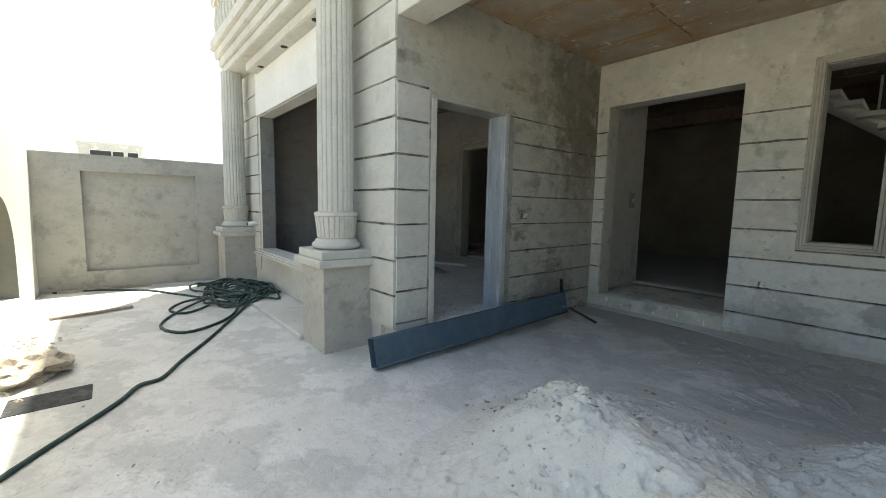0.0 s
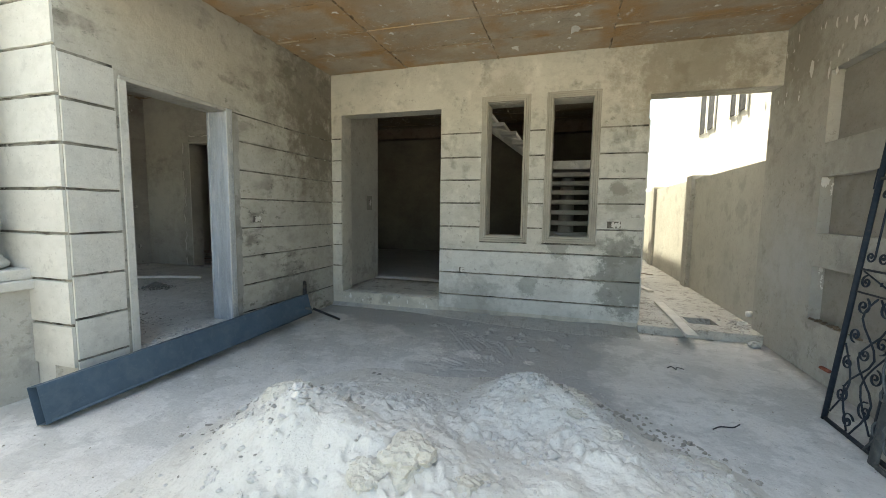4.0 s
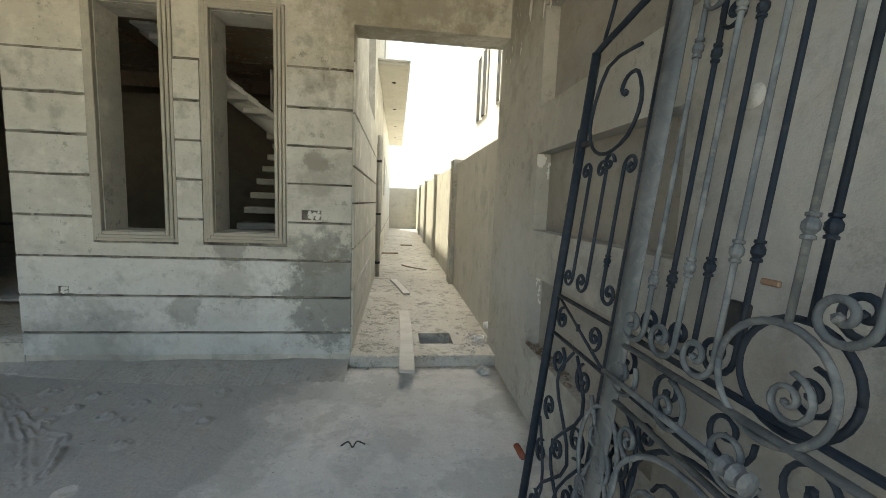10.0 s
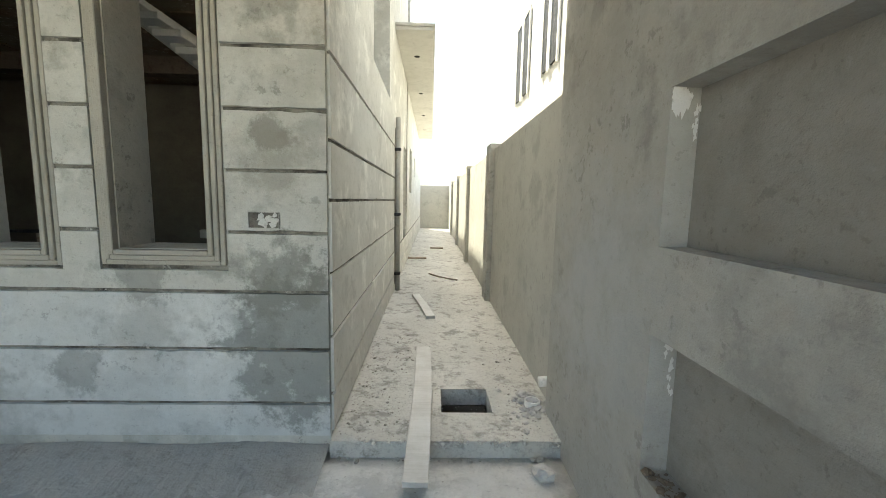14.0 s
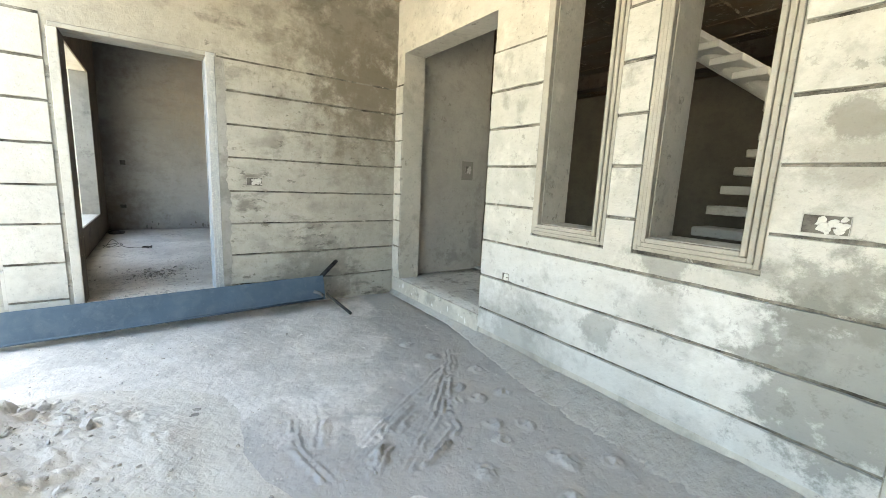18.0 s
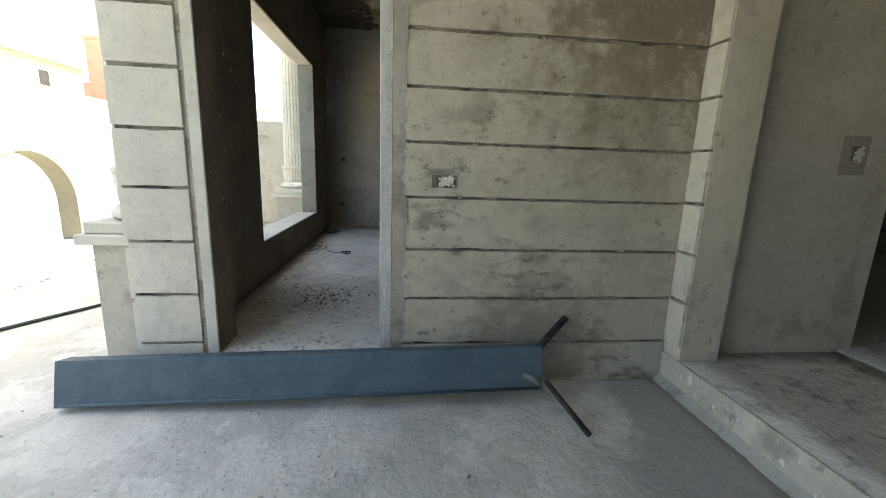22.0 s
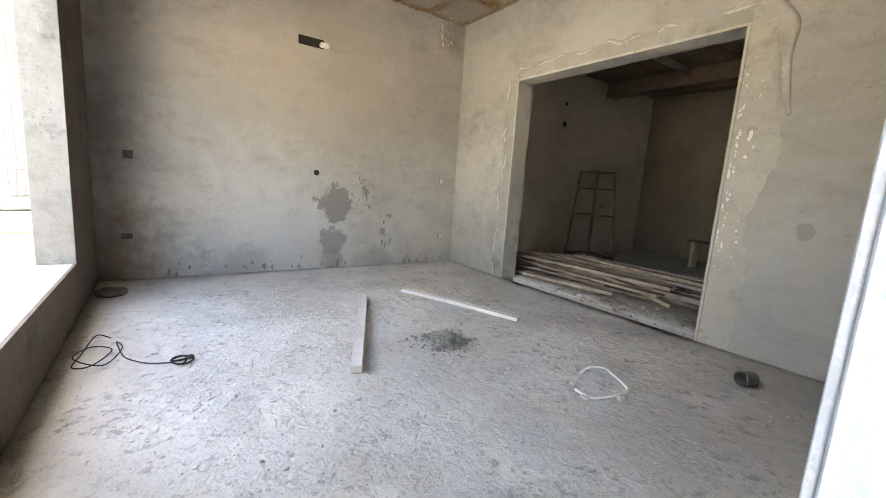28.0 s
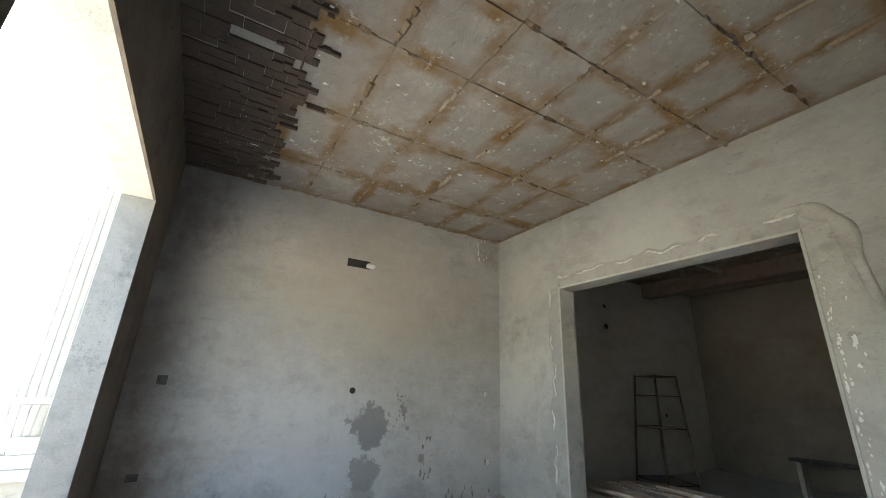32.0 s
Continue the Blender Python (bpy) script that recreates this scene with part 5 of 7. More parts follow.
for _ in range(60):
    x, y = rc.gauss(1.55, 0.25), rc.gauss(-3.0, 0.22)
    clods.append((x, y, max(0.0, heap_height(x, y)), 0.008 + abs(rc.gauss(0, 0.014))))
scatter("heap_clods", rc, clods, M_LUMP, "broken clods of caked mortar on the heap", "clods")
specks = []
for x, y, z, r in heap_spots(4200):
    specks.append((x, y, z, 0.003 + 0.35 * r))
scatter("heap_specks", rc, specks, M_RUBBLE, "small grey crumbs scattered over the heap", "crumbs")
shards = []
for cx, cy, sx, sy, k in CRESTS:
    for _ in range(k):
        x, y = rc.gauss(cx, sx), rc.gauss(cy, sy)
        shards.append((x, y, max(0.0, heap_height(x, y)), rc.uniform(0.005, 0.017) if rc.random() < 0.85 else rc.uniform(0.016, 0.034)))
scatter("crest_shards", rc, shards, M_DAMPCLOD, "dark damp shards of caked mortar on the crest of the heap", "clods", 0.45)
scatter("porch_grit", rnd, [(rnd.uniform(-4.5, 5.3), rnd.uniform(-6, -0.1), 0.0, abs(rnd.gauss(0, 0.005)) + 0.003) for _ in range(1500)], M_RUBBLE, "grit strewn over the screed", "grit")
scatter("room_crumbs", rnd, [(min(-0.3, max(-5.1, rnd.gauss(-2.0, 1.5))), min(0.95, max(-3.0, rnd.gauss(-1.9, 0.9))), 0.247, abs(rnd.gauss(0, 0.0045)) + 0.002) for _ in range(1500)],
        M_LUMP, "mortar crumbs on the room floor", "crumbs")
scabs = []
while len(scabs) < 4200:
    x, y = rnd.uniform(-4.6, -0.25), rnd.uniform(-2.95, 0.6)
    if noise.noise(Vector((x * 1.7, y * 1.7, 7.0))) + 0.7 * noise.noise(Vector((x * 6, y * 6, 2.0))) - 0.25 * max(0, y + 1.2) - 0.12 * max(0, -2.6 - x) > rnd.uniform(-0.15, 0.45):
        scabs.append((x, y, 0.2445, min(0.026, 0.003 + abs(rnd.gauss(0, 0.0075)))))
crust = []
while len(crust) < 1900:
    x, y = rnd.uniform(-4.4, -0.4), rnd.uniform(-2.95, -0.4)
    if noise.noise(Vector((x * 2.3, y * 2.3, 11.0))) + 0.8 * noise.noise(Vector((x * 8, y * 8, 5.0))) > rnd.uniform(0.0, 0.5):
        crust.append((x, y, 0.2455, min(0.034, 0.005 + abs(rnd.gauss(0, 0.010)))))
scatter("floor_crust", rnd, crust, M_CRUST, "grey crusts of trodden mortar on the room floor", "crumbs", 0.4)
scatter("floor_scabs", rnd, scabs, M_SCAB, "crusted scabs of mortar stuck to the room floor", "crumbs", 0.5)
scatter("doorway_grit", rnd, [(abs(rnd.gauss(0.9, 0.7)) + 0.05, min(-0.1, rnd.gauss(-1.5, 0.7)), 0.0, abs(rnd.gauss(0, 0.006)) + 0.003) for _ in range(900)], M_LUMP, "mortar crumbs strewn before the doorway", "grit", 0.7)
scatter("passage_crumbs", rnd, [(rnd.uniform(4.35, 5.55), abs(rnd.gauss(0.2, 2.5)), 0.10, abs(rnd.gauss(0, 0.0045)) + 0.002) for _ in range(900)], M_LUMP, "rubble crumbs in the passage", "crumbs")
scatter("floor_droppings", rnd, [(rnd.gauss(1.3, 0.8), rnd.gauss(-2.3, 0.7), 0.0, abs(rnd.gauss(0, 0.0045)) + 0.002) for _ in range(900)], M_RUBBLE, "dark mortar droppings trodden into the screed", "droppings")


# ---- sheet-steel box beam before the doorway ----
def box_beam():
    b = thing("steel_box_beam", "long blue-grey primed sheet-steel box section lying on the floor", "steel beam")
    a0, a1 = Vector((0.14, -3.72, 0.012)), Vector((0.19, -0.96, 0.085))
    d = (a1 - a0).normalized()
    side = d.cross(Vector((0, 0, 1))).normalized()
    up = side.cross(d)
    rot = Matrix((side, d, up)).transposed().to_4x4()
    m = Matrix.Translation(a0) @ rot @ pose(0, 0, 0, 0, -14, 0)
    L, W, T, H = (a1 - a0).length, 0.11, 0.004, 0.258
    for nm, p, q in (("front_face", (W - T, 0, 0.0), (W, L, H)), ("back_face", (0, 0, 0), (T, L, H)), ("top_face", (T, 0, H - T), (W - T, L, H - 0.0005)), ("bottom_face", (T, 0, 0.0005), (W - T, L, T)),
                     ("end_plate", (T, L - 0.02, T), (W - T, L - 0.015, H - T))):
        bm = bmesh.new()
        add_box(bm, p, q, m)
        part(nm, bm, M_BEAM, b)
    part("flange", sweep([m @ Vector((W + .004, 0.03, 0.012)), m @ Vector((W + .004, L - 0.02, 0.012))], 0.006, 0.02, (0, 0, 1)), M_BEAM, b)
    part("torn_tab", sweep([m @ Vector((W + .01, L - 0.12, 0.10)), m @ Vector((W + .03, L - 0.06, 0.07)), m @ Vector((W + .04, L - 0.03, 0.04))], 0.035, 0.004, (0.9, 0, 0.4)), M_IRONDUST, b, "bent bare-metal tab")
    return b


box_beam()
rod = thing("steel_angle_leg", "dark steel leg leaning through the end of the box beam", "steel bar")
part("upper_bar", sweep([(0.22, -1.0, 0.33), (0.035, -0.75, 0.465)], 0.045, 0.03, (0, 0.5, 0.85)), M_DARKSTEEL, rod)
part("lower_bar", sweep([(0.30, -0.95, 0.17), (0.60, -0.80, 0.016)], 0.045, 0.03, (0, 0.5, 0.85)), M_DARKSTEEL, rod)


# ---- wrought-iron gate leaves ----
def spiral(cx, cy, r0, turns, start, grow=-1, n=22, shrink=0.12):
    """Points of a scroll that winds in from radius r0 to r0 * shrink."""
    out = []
    for i in range(n + 1):
        t = i / n
        r = r0 * (1 - t) + r0 * shrink * t
        a = start + grow * turns * 2 * math.pi * t
        out.append((cx + r * math.cos(a), cy + r * math.sin(a)))
    return out


def gate_leaf(at, lean, mat, rz, label, flip):
    """Leaf in its own plane: local x along the leaf, z up, y its thickness; flip mirrors it."""
    g = new("wrought_iron_gate_leaf")
    g.matrix_basis = pose(*at, 0, 0, rz) @ pose(0, 0, 0, lean, 0, 0)
    tagged(g, label, "gate", "stacked gate leaves")
    N = (0, 1, 0)
    C = 1.175 if flip else 1.16
    E = 1.785 if flip else 1.87

    def X(u):
        return 2 * C - u if flip else u

    def bar(name, pts, w=0.014, h=None, taper=None, y=0.0):
        return part(name, sweep([(X(p[0]), y, p[1]) for p in pts], w, h or w, N, taper=taper), mat, g)

    def eye(x, y, r):
        bm = bmesh.new()
        bmesh.ops.create_icosphere(bm, subdivisions=1, radius=r)
        bmesh.ops.translate(bm, verts=bm.verts, vec=(X(x), 0, y))
        part("scroll_eye", bm, mat, g)

    def scroll(cx, cy, r, start, grow, turns=1.5, tail=(), w=0.0095):
        p = list(tail) + spiral(cx, cy, r, turns, start, grow)
        bar("scroll", p, w, 0.014)
        eye(p[-1][0], p[-1][1], max(0.006, r * 0.16))

    def hooked(u, v0, v1, f0, f1, r0=0.055, r1=0.04, w=0.013, t0=1.35, t1=1.3):
        """Upright bar whose two ends run on into scrolls; f: the side that each end turns to, 0 for none."""
        low = spiral(u + f0 * r0, v0, r0, t0, math.pi if f0 > 0 else 0, f0) if f0 else [(u, v0)]
        top = spiral(u + f1 * r1, v1, r1, t1, math.pi if f1 > 0 else 0, -f1) if f1 else [(u, v1)]
        bar("bar", list(reversed(low)) + top, w)
        if f0:
            eye(low[-1][0], low[-1][1], r0 * 0.22)
        if f1:
            eye(top[-1][0], top[-1][1], r1 * 0.22)

    def collar(x, y, s=1.0):
        s *= 0.66
        bm = lathe([(0.009 * s, -0.034 * s), (0.016 * s, -0.032 * s), (0.016 * s, -0.024 * s), (0.011 * s, -0.02 * s), (0.019 * s, -0.008 * s),
                    (0.019 * s, 0.008 * s), (0.011 * s, 0.02 * s), (0.016 * s, 0.024 * s), (0.016 * s, 0.032 * s), (0.009 * s, 0.034 * s)], 10)
        bmesh.ops.translate(bm, verts=bm.verts, vec=(X(x), 0, y))
        part("collar", bm, mat, g)

    def ring(cx, cy, rx, ry, w=0.013):
        bar("hoop", [(cx + rx * math.cos(a), cy + ry * math.sin(a)) for a in [2 * math.pi * k / 30 for k in range(31)]], w)

    def curve(keys, n=16):
        """Smooth run through a few points."""
        out = []
        m = len(keys) - 1
        for i in range(n * m + 1):
            k = min(i // n, m - 1)
            t = i / n - k
            p = [keys[max(0, min(m, k + j))] for j in (-1, 0, 1, 2)]
            out.append(tuple(0.5 * (2 * p[1][c] + (p[2][c] - p[0][c]) * t + (2 * p[0][c] - 5 * p[1][c] + 4 * p[2][c] - p[3][c]) * t * t
                                    + (3 * p[1][c] - p[0][c] - 3 * p[2][c] + p[3][c]) * t ** 3) for c in (0, 1)))
        return out[::2]

    def leaf(x, y, a, n=0.11):
        e = (x + n * math.cos(a), y + n * math.sin(a))
        bar("leaf", [(x, y), ((x + e[0]) / 2, (y + e[1]) / 2 + 0.012), e], 0.034, 0.009, taper=lambda t: 0.25 + 3.0 * t * (1 - t))

    # frame
    bar("stile", [(-0.02, 0), (-0.02, 2.07)], 0.034, 0.034)
    bar("stile", [(0.43, 0), (0.43, 2.18)], 0.014 if flip else 0.04, 0.014)
    part("end_stile", sweep([(X(E), 0, 0), (X(E), 0, 2.66)], 0.08 if flip else 0.06, 0.014, N), M_IRONDUST if flip else mat, g, "broad dusty flat end bar" if flip else "")
    bar("bottom_rail", [(-0.03, 0.012), (E - 0.03, 0.012)], 0.03, 0.026)
    bar("mid_rail", [(0.02, 1.10), (E - 0.03, 1.10)], 0.014, 0.026)
    bar("mid_rail", [(0.02, 0.945), (E - 0.03, 0.945)], 0.012, 0.022)
    bar("shoulder_rail", curve([(-0.02, 2.07), (0.06, 2.09), (0.22, 2.12), (0.42, 2.18), (0.50, 2.40), (0.52, 2.60)], 6), 0.024, 0.024)
    bar("top_rail", [(0.52 + (E - 0.52) * k / 18, 2.60 + 0.34 * math.sin(math.pi * k / 18) + 0.06 * k / 18) for k in range(19)], 0.024, 0.024)
    scroll(0.15, 2.27, 0.075, math.pi, -1, 1.35, [(0.03, 2.10), (0.055, 2.18)])
    # narrow side panel: loop above three hooked bars
    bar("loop", curve([(0.30, 1.99), (0.10, 1.98), (0.03, 1.80), (0.08, 1.69), (0.19, 1.655), (0.31, 1.70), (0.355, 1.80), (0.31, 1.90), (0.25, 1.905), (0.225, 1.865), (0.25, 1.85)], 6), 0.013)
    eye(0.25, 1.85, 0.014)
    hooked(0.10, 1.19, 1.60, -1, -1, 0.038, 0.034, 0.012)
    hooked(0.215, 1.19, 1.60, -1, -1, 0.042, 0.034, 0.012)
    hooked(0.325, 1.19, 1.60, 1, 1, 0.042, 0.036, 0.012)
    scroll(0.225, 1.62, 0.035, 0, 1, 1.3)
    collar(0.325, 1.29, 0.9)
    bar("diagonal_bar", [(0.03, 1.09), (0.40, 0.955)], 0.011)
    collar(0.21, 1.025, 0.6)
    for cx, cy, r, st, f in ((0.075, 1.02, 0.045, 1.6, 1), (0.33, 1.03, 0.045, -1.6, 1), (0.10, 0.86, 0.06, 1.2, -1), (0.31, 0.87, 0.055, 2.0, 1), (0.09, 0.66, 0.05, -1.5, -1), (0.33, 0.66, 0.06, -1.5, 1),
                             (0.08, 0.46, 0.05, 1.5, 1), (0.34, 0.45, 0.055, 1.5, -1), (0.09, 0.24, 0.06, 1.6, -1), (0.32, 0.22, 0.065, 1.5, 1), (0.20, 0.10, 0.055, 0.4, 1), (0.21, 0.56, 0.045, 3.0, 1)):
        scroll(cx, cy, r, st, f, 1.5)
    bar("stem", curve([(0.21, 0.03), (0.10, 0.30), (0.30, 0.55), (0.12, 0.78), (0.21, 0.93)], 8), 0.012)
    bar("stem", curve([(0.24, 0.03), (0.36, 0.28), (0.16, 0.52), (0.34, 0.76), (0.24, 0.93)], 8), 0.012)
    bar("stem", curve([(0.02, 0.08), (0.14, 0.34), (0.02, 0.58)], 8), 0.011)
    bar("stem", curve([(0.40, 0.10), (0.24, 0.36), (0.40, 0.62)], 8), 0.011)
    # tall bars, their collars rising to the middle
    for i, d in enumerate((0.055, 0.175, 0.30, 0.41, 0.52, 0.64)):
        for f in (-1, 1):
            if i == 5 and f == (1 if flip else -1):
                continue
            u = C + f * d
            low = 1.32 if i == 0 else 1.285 if i == 1 else 1.165
            top = 2.19 - 0.50 * d
            hooked(u, low, 2.60 + 0.34 * math.cos(d * 2.33), f if i != 1 else 0, 0, 0.048 if i < 5 else 0.04)
            collar(u, 1.525 - 0.45 * d)
            collar(u, 2.10 - 0.50 * d)
            if i:
                scroll(u - f * 0.035, top + (0.02 if flip else -0.01), 0.038, 0 if f > 0 else math.pi, -f, 1.35, curve([(u + f * 0.10, top + 0.15), (u + f * 0.045, top + 0.12), (u + f * 0.003, top + 0.05)], 6))
            collar(u, top + 0.17)
    # crown of loops under the arched rail
    for f in (-1, 1):
        ring(C + f * 0.40, 2.20, 0.115, 0.125)
        scroll(C + f * 0.40, 2.22, 0.06, math.pi / 2, f, 1.5)
    for d, v, r in ((0.10, 2.48, 0.11), (0.34, 2.42, 0.11), (0.55, 2.28, 0.10), (0.22, 2.68, 0.085), (0.46, 2.58, 0.075)):
        for f in (-1, 1):
            scroll(C + f * d, v, r, math.pi / 2, f, 1.8, w=0.012)
            bar("stem", curve([(C + f * (d - 0.02), v - 0.24), (C + f * (d + 0.10), v - 0.10), (C + f * (d + 0.06), v + 0.12), (C + f * d, v + r)], 6), 0.011)
    # hoops over the mid rail with scrolls inside, and the spear between them
    for f in (-1, 1):
        ring(C + f * 0.185, 1.185, 0.105, 0.10)
        scroll(C + f * 0.15, 1.17, 0.045, math.pi / 2, f, 1.6)
    bar("finial", [(C, 1.12), (C, 1.30), (C, 1.36)], 0.012)
    bar("finial", [(C, 1.33), (C, 1.355), (C, 1.42)], 0.026, 0.012, taper=lambda t: 1 - 0.85 * t)
    # scrolls between the two rails
    for i in range(8):
        u = 0.53 + 0.174 * i
        f = 1 if u > C else -1
        scroll(u, 1.022, 0.064, math.pi / 2 * f + 0.9 * (i % 3), f, 1.3)
    # wreath of leaves
    ringp = [(C + 0.066 * math.cos(a), 1.81 + 0.092 * math.sin(a)) for a in [2 * math.pi * k / 28 for k in range(29)]]
    bar("wreath_ring", ringp, 0.015, 0.022)
    for q in range(18):
        a = 2 * math.pi * q / 18
        c = (C + 0.074 * math.cos(a), 1.81 + 0.10 * math.sin(a))
        e = (c[0] + 0.042 * math.cos(a + 0.7), c[1] + 0.042 * math.sin(a + 0.7))
        bar("wreath_leaf", [c, ((c[0] + e[0]) / 2, (c[1] + e[1]) / 2), e], 0.028, 0.012, taper=lambda t: 1 - 0.8 * t)
    # lower panel: stems fanning from the foot, each ending in a scroll
    for f in (-1, 1):
        fan = (
            ([(0.02, 0.03), (0.16, 0.34), (0.36, 0.46), (0.53, 0.36), (0.66, 0.10)], None),
            ([(0.02, 0.05), (0.22, 0.26), (0.46, 0.50), (0.53, 0.76), (0.40, 0.90), (0.18, 0.91), (0.10, 0.80)], (0.16, 0.78, 0.06, math.pi, 1)),
            ([(0.01, 0.05), (0.10, 0.40), (0.30, 0.68), (0.28, 0.84), (0.20, 0.86)], (0.21, 0.815, 0.045, math.pi / 2, 1)),
            ([(0.00, 0.05), (0.05, 0.45), (0.02, 0.75), (0.05, 0.93)], None),
            ([(0.04, 0.03), (0.30, 0.18), (0.46, 0.24), (0.56, 0.18)], (0.52, 0.15, 0.05, 0.6, -1)),
            ([(0.30, 0.02), (0.60, 0.36), (0.52, 0.62), (0.70, 0.90)], None),
            ([(0.70, 0.05), (0.58, 0.30), (0.70, 0.56), (0.60, 0.80)], (0.64, 0.80, 0.04, math.pi, -1)),
        )
        for keys, end in fan:
            pts = [(C + f * p[0], p[1]) for p in curve(keys, 8)]
            bar("stem", pts, 0.0135)
            if end:
                scroll(C + f * end[0], end[1], end[2], end[3] if f > 0 else math.pi - end[3], end[4] * f, 1.5, w=0.012)
        ring(C + f * 0.62, 0.76, 0.10, 0.14)
        for u, v, r, st, w in ((0.12, 0.20, 0.05, 0, 1), (0.23, 0.14, 0.06, 2, -1), (0.40, 0.14, 0.06, 4, 1), (0.62, 0.20, 0.06, 1, -1), (0.34, 0.34, 0.06, 3, 1), (0.46, 0.36, 0.05, 5, 1), (0.64, 0.42, 0.055, 2.5, 1),
                               (0.20, 0.44, 0.05, 1.7, -1), (0.11, 0.56, 0.05, 0.5, 1), (0.22, 0.60, 0.05, 3.3, 1), (0.38, 0.58, 0.06, 1.2, -1), (0.38, 0.76, 0.065, 0.2, 1), (0.08, 0.70, 0.045, 4.1, 1),
                               (0.50, 0.50, 0.05, 2.2, 1), (0.60, 0.74, 0.06, 1.1, 1), (0.66, 0.62, 0.045, 2.0, -1), (0.28, 0.80, 0.04, 5.2, -1), (0.50, 0.88, 0.045, 3.6, 1)):
            scroll(C + f * u, v, r, st if f > 0 else math.pi - st, w * f, 1.55)
        for u, v, a in ((0.18, 0.33, 1.0), (0.30, 0.44, 0.5), (0.12, 0.48, 1.7), (0.44, 0.62, 1.3), (0.27, 0.20, 0.4), (0.52, 0.34, -0.7), (0.06, 0.30, 1.9)):
            leaf(C + f * u, v, a if f > 0 else math.pi - a)
    # long bolt on the mid rail, its latch and the hinge pin
    part("bolt_rod", tube([(X(1.34), -0.022, 1.015), (X(1.80), -0.022, 1.01)], 0.008), mat, g)
    bm = lathe([(0.008, -0.03), (0.022, -0.024), (0.014, -0.012), (0.022, 0.0), (0.014, 0.012), (0.022, 0.024), (0.008, 0.03)], 10)
    bmesh.ops.rotate(bm, verts=bm.verts, matrix=Matrix.Rotation(math.pi / 2, 3, "Y"))
    bmesh.ops.translate(bm, verts=bm.verts, vec=(X(1.36), -0.022, 1.015))
    part("bolt_knob", bm, mat, g)
    part("latch", box(((X(-0.02) - 0.030, -0.014, 1.64), (X(-0.02) - 0.018, 0.014, 1.78)), bevel=0.004), mat, g)
    if not flip:
        part("lug", box(((-0.023, -0.008, 1.70), (0.04, 0.008, 1.722)), bevel=0.003), M_DARKSTEEL, g)
        part("lock_tongue", box(((0.875, 0.0, 1.328), (0.915, 0.010, 1.341)), bevel=0.003), M_COPPER, g, "coppery rusty lock tongue")
        part("lock_case", box(((0.79, 0.012, 1.19), (0.84, 0.04, 1.28)), bevel=0.004), M_DARKSTEEL, g)
        part("hinge_bolt", sweep([(-0.055, -0.012, 0.34), (-0.15, -0.012, 0.335)], 0.032, 0.026), M_RUST, g, "rusty red hinge bolt")
    return g


gate_leaf((5.22, -1.91, 0.0), -5.6, M_IRON_BACK, -90, "dark wrought-iron gate leaf leaning on the porch wall behind another", False)
gate_leaf((5.16, -1.91, 0.0), -5.6, M_IRON, -90, "blue-black wrought-iron gate leaf leaning on the one behind it", True)


# ---- boxes, pipes and stains on the walls ----
def outlet(name, at, axis, w, h, mortar=True, label="open metal socket box with a smear of white plaster"):
    o = thing(name, label, "socket box", "socket boxes", at)
    s = pose(0, 0, 0) if axis == "y" else pose(0, 0, 0, 0, 0, 90)
    if axis == "x-":
        s = pose(0, 0, 0, 0, 0, -90)

    def b(nm, a, c, mat):
        bm = bmesh.new()
        add_box(bm, a, c, s)
        part(nm, bm, mat, o)

    b("back", (-w / 2, -0.004, -h / 2), (w / 2, -0.002, h / 2), M_DARKBOX)
    b("rim", (-w / 2, -0.008, h / 2 - .003), (w / 2, -0.0045, h / 2), M_RIGHT)
    b("rim", (-w / 2, -0.008, -h / 2), (w / 2, -0.0045, -h / 2 + .003), M_RIGHT)
    b("rim", (-w / 2, -0.008, -h / 2 + .003), (-w / 2 + .003, -0.0045, h / 2 - .003), M_RIGHT)
    b("rim", (w / 2 - .003, -0.008, -h / 2 + .003), (w / 2, -0.0045, h / 2 - .006), M_RIGHT)
    if mortar:
        r2 = random.Random(int(w * 1000 + at[1] * 10))
        for k in range(26):
            bm = lump(r2, h * r2.uniform(0.08, 0.22), 0.9, 0.8, 1)
            bmesh.ops.transform(bm, matrix=s @ Matrix.Translation((w * (-0.14 + 0.022 * k), -0.008, r2.uniform(-.36, .36) * h)) @ Matrix.Diagonal((1.0, 0.16, 1.0, 1)), verts=bm.verts)
            part("plaster_smear", bm, M_SIDE, o)
    return o


outlet("socket_box", (3.95, -0.0185, 1.31), "y", 0.16, 0.085)
outlet("socket_box", (2.04, -0.0185, 0.655), "y", 0.075, 0.06)
outlet("socket_box", (0.0195, -1.585, 1.33), "x", 0.145, 0.08)
part("mortar_patch", box(((0.0605, 0.975, 1.455), (0.064, 1.165, 1.70)), bevel=0.0), M_PATCH, bpy.data.objects["wall_partition"], "darker patch of fresh mortar")
outlet("socket_box", (0.066, 1.07, 1.59), "x", 0.09, 0.10)
for y, z, w, h in ((-2.89, 1.495, .09, .09), (-2.93, 0.69, .10, .07), (0.80, 1.465, .055, .08), (0.84, 0.635, .07, .075)):
    outlet("socket_box", (-5.19, y, z), "x", w, h, y > 0)
slotb = thing("wall_slot", "dark horizontal slot cut into the plaster for a wall unit", "wall slot", at=(-5.19, -1.13, 2.95))
bm = bmesh.new()
# Thin black plate on the plaster paints the dark of the slot.
add_box(bm, (0.0005, -0.16, -0.05), (0.004, 0.13, 0.05))
part("recess", bm, M_BLACK, slotb)
bm = lump(random.Random(3), 0.06, 0.6, 0.5)
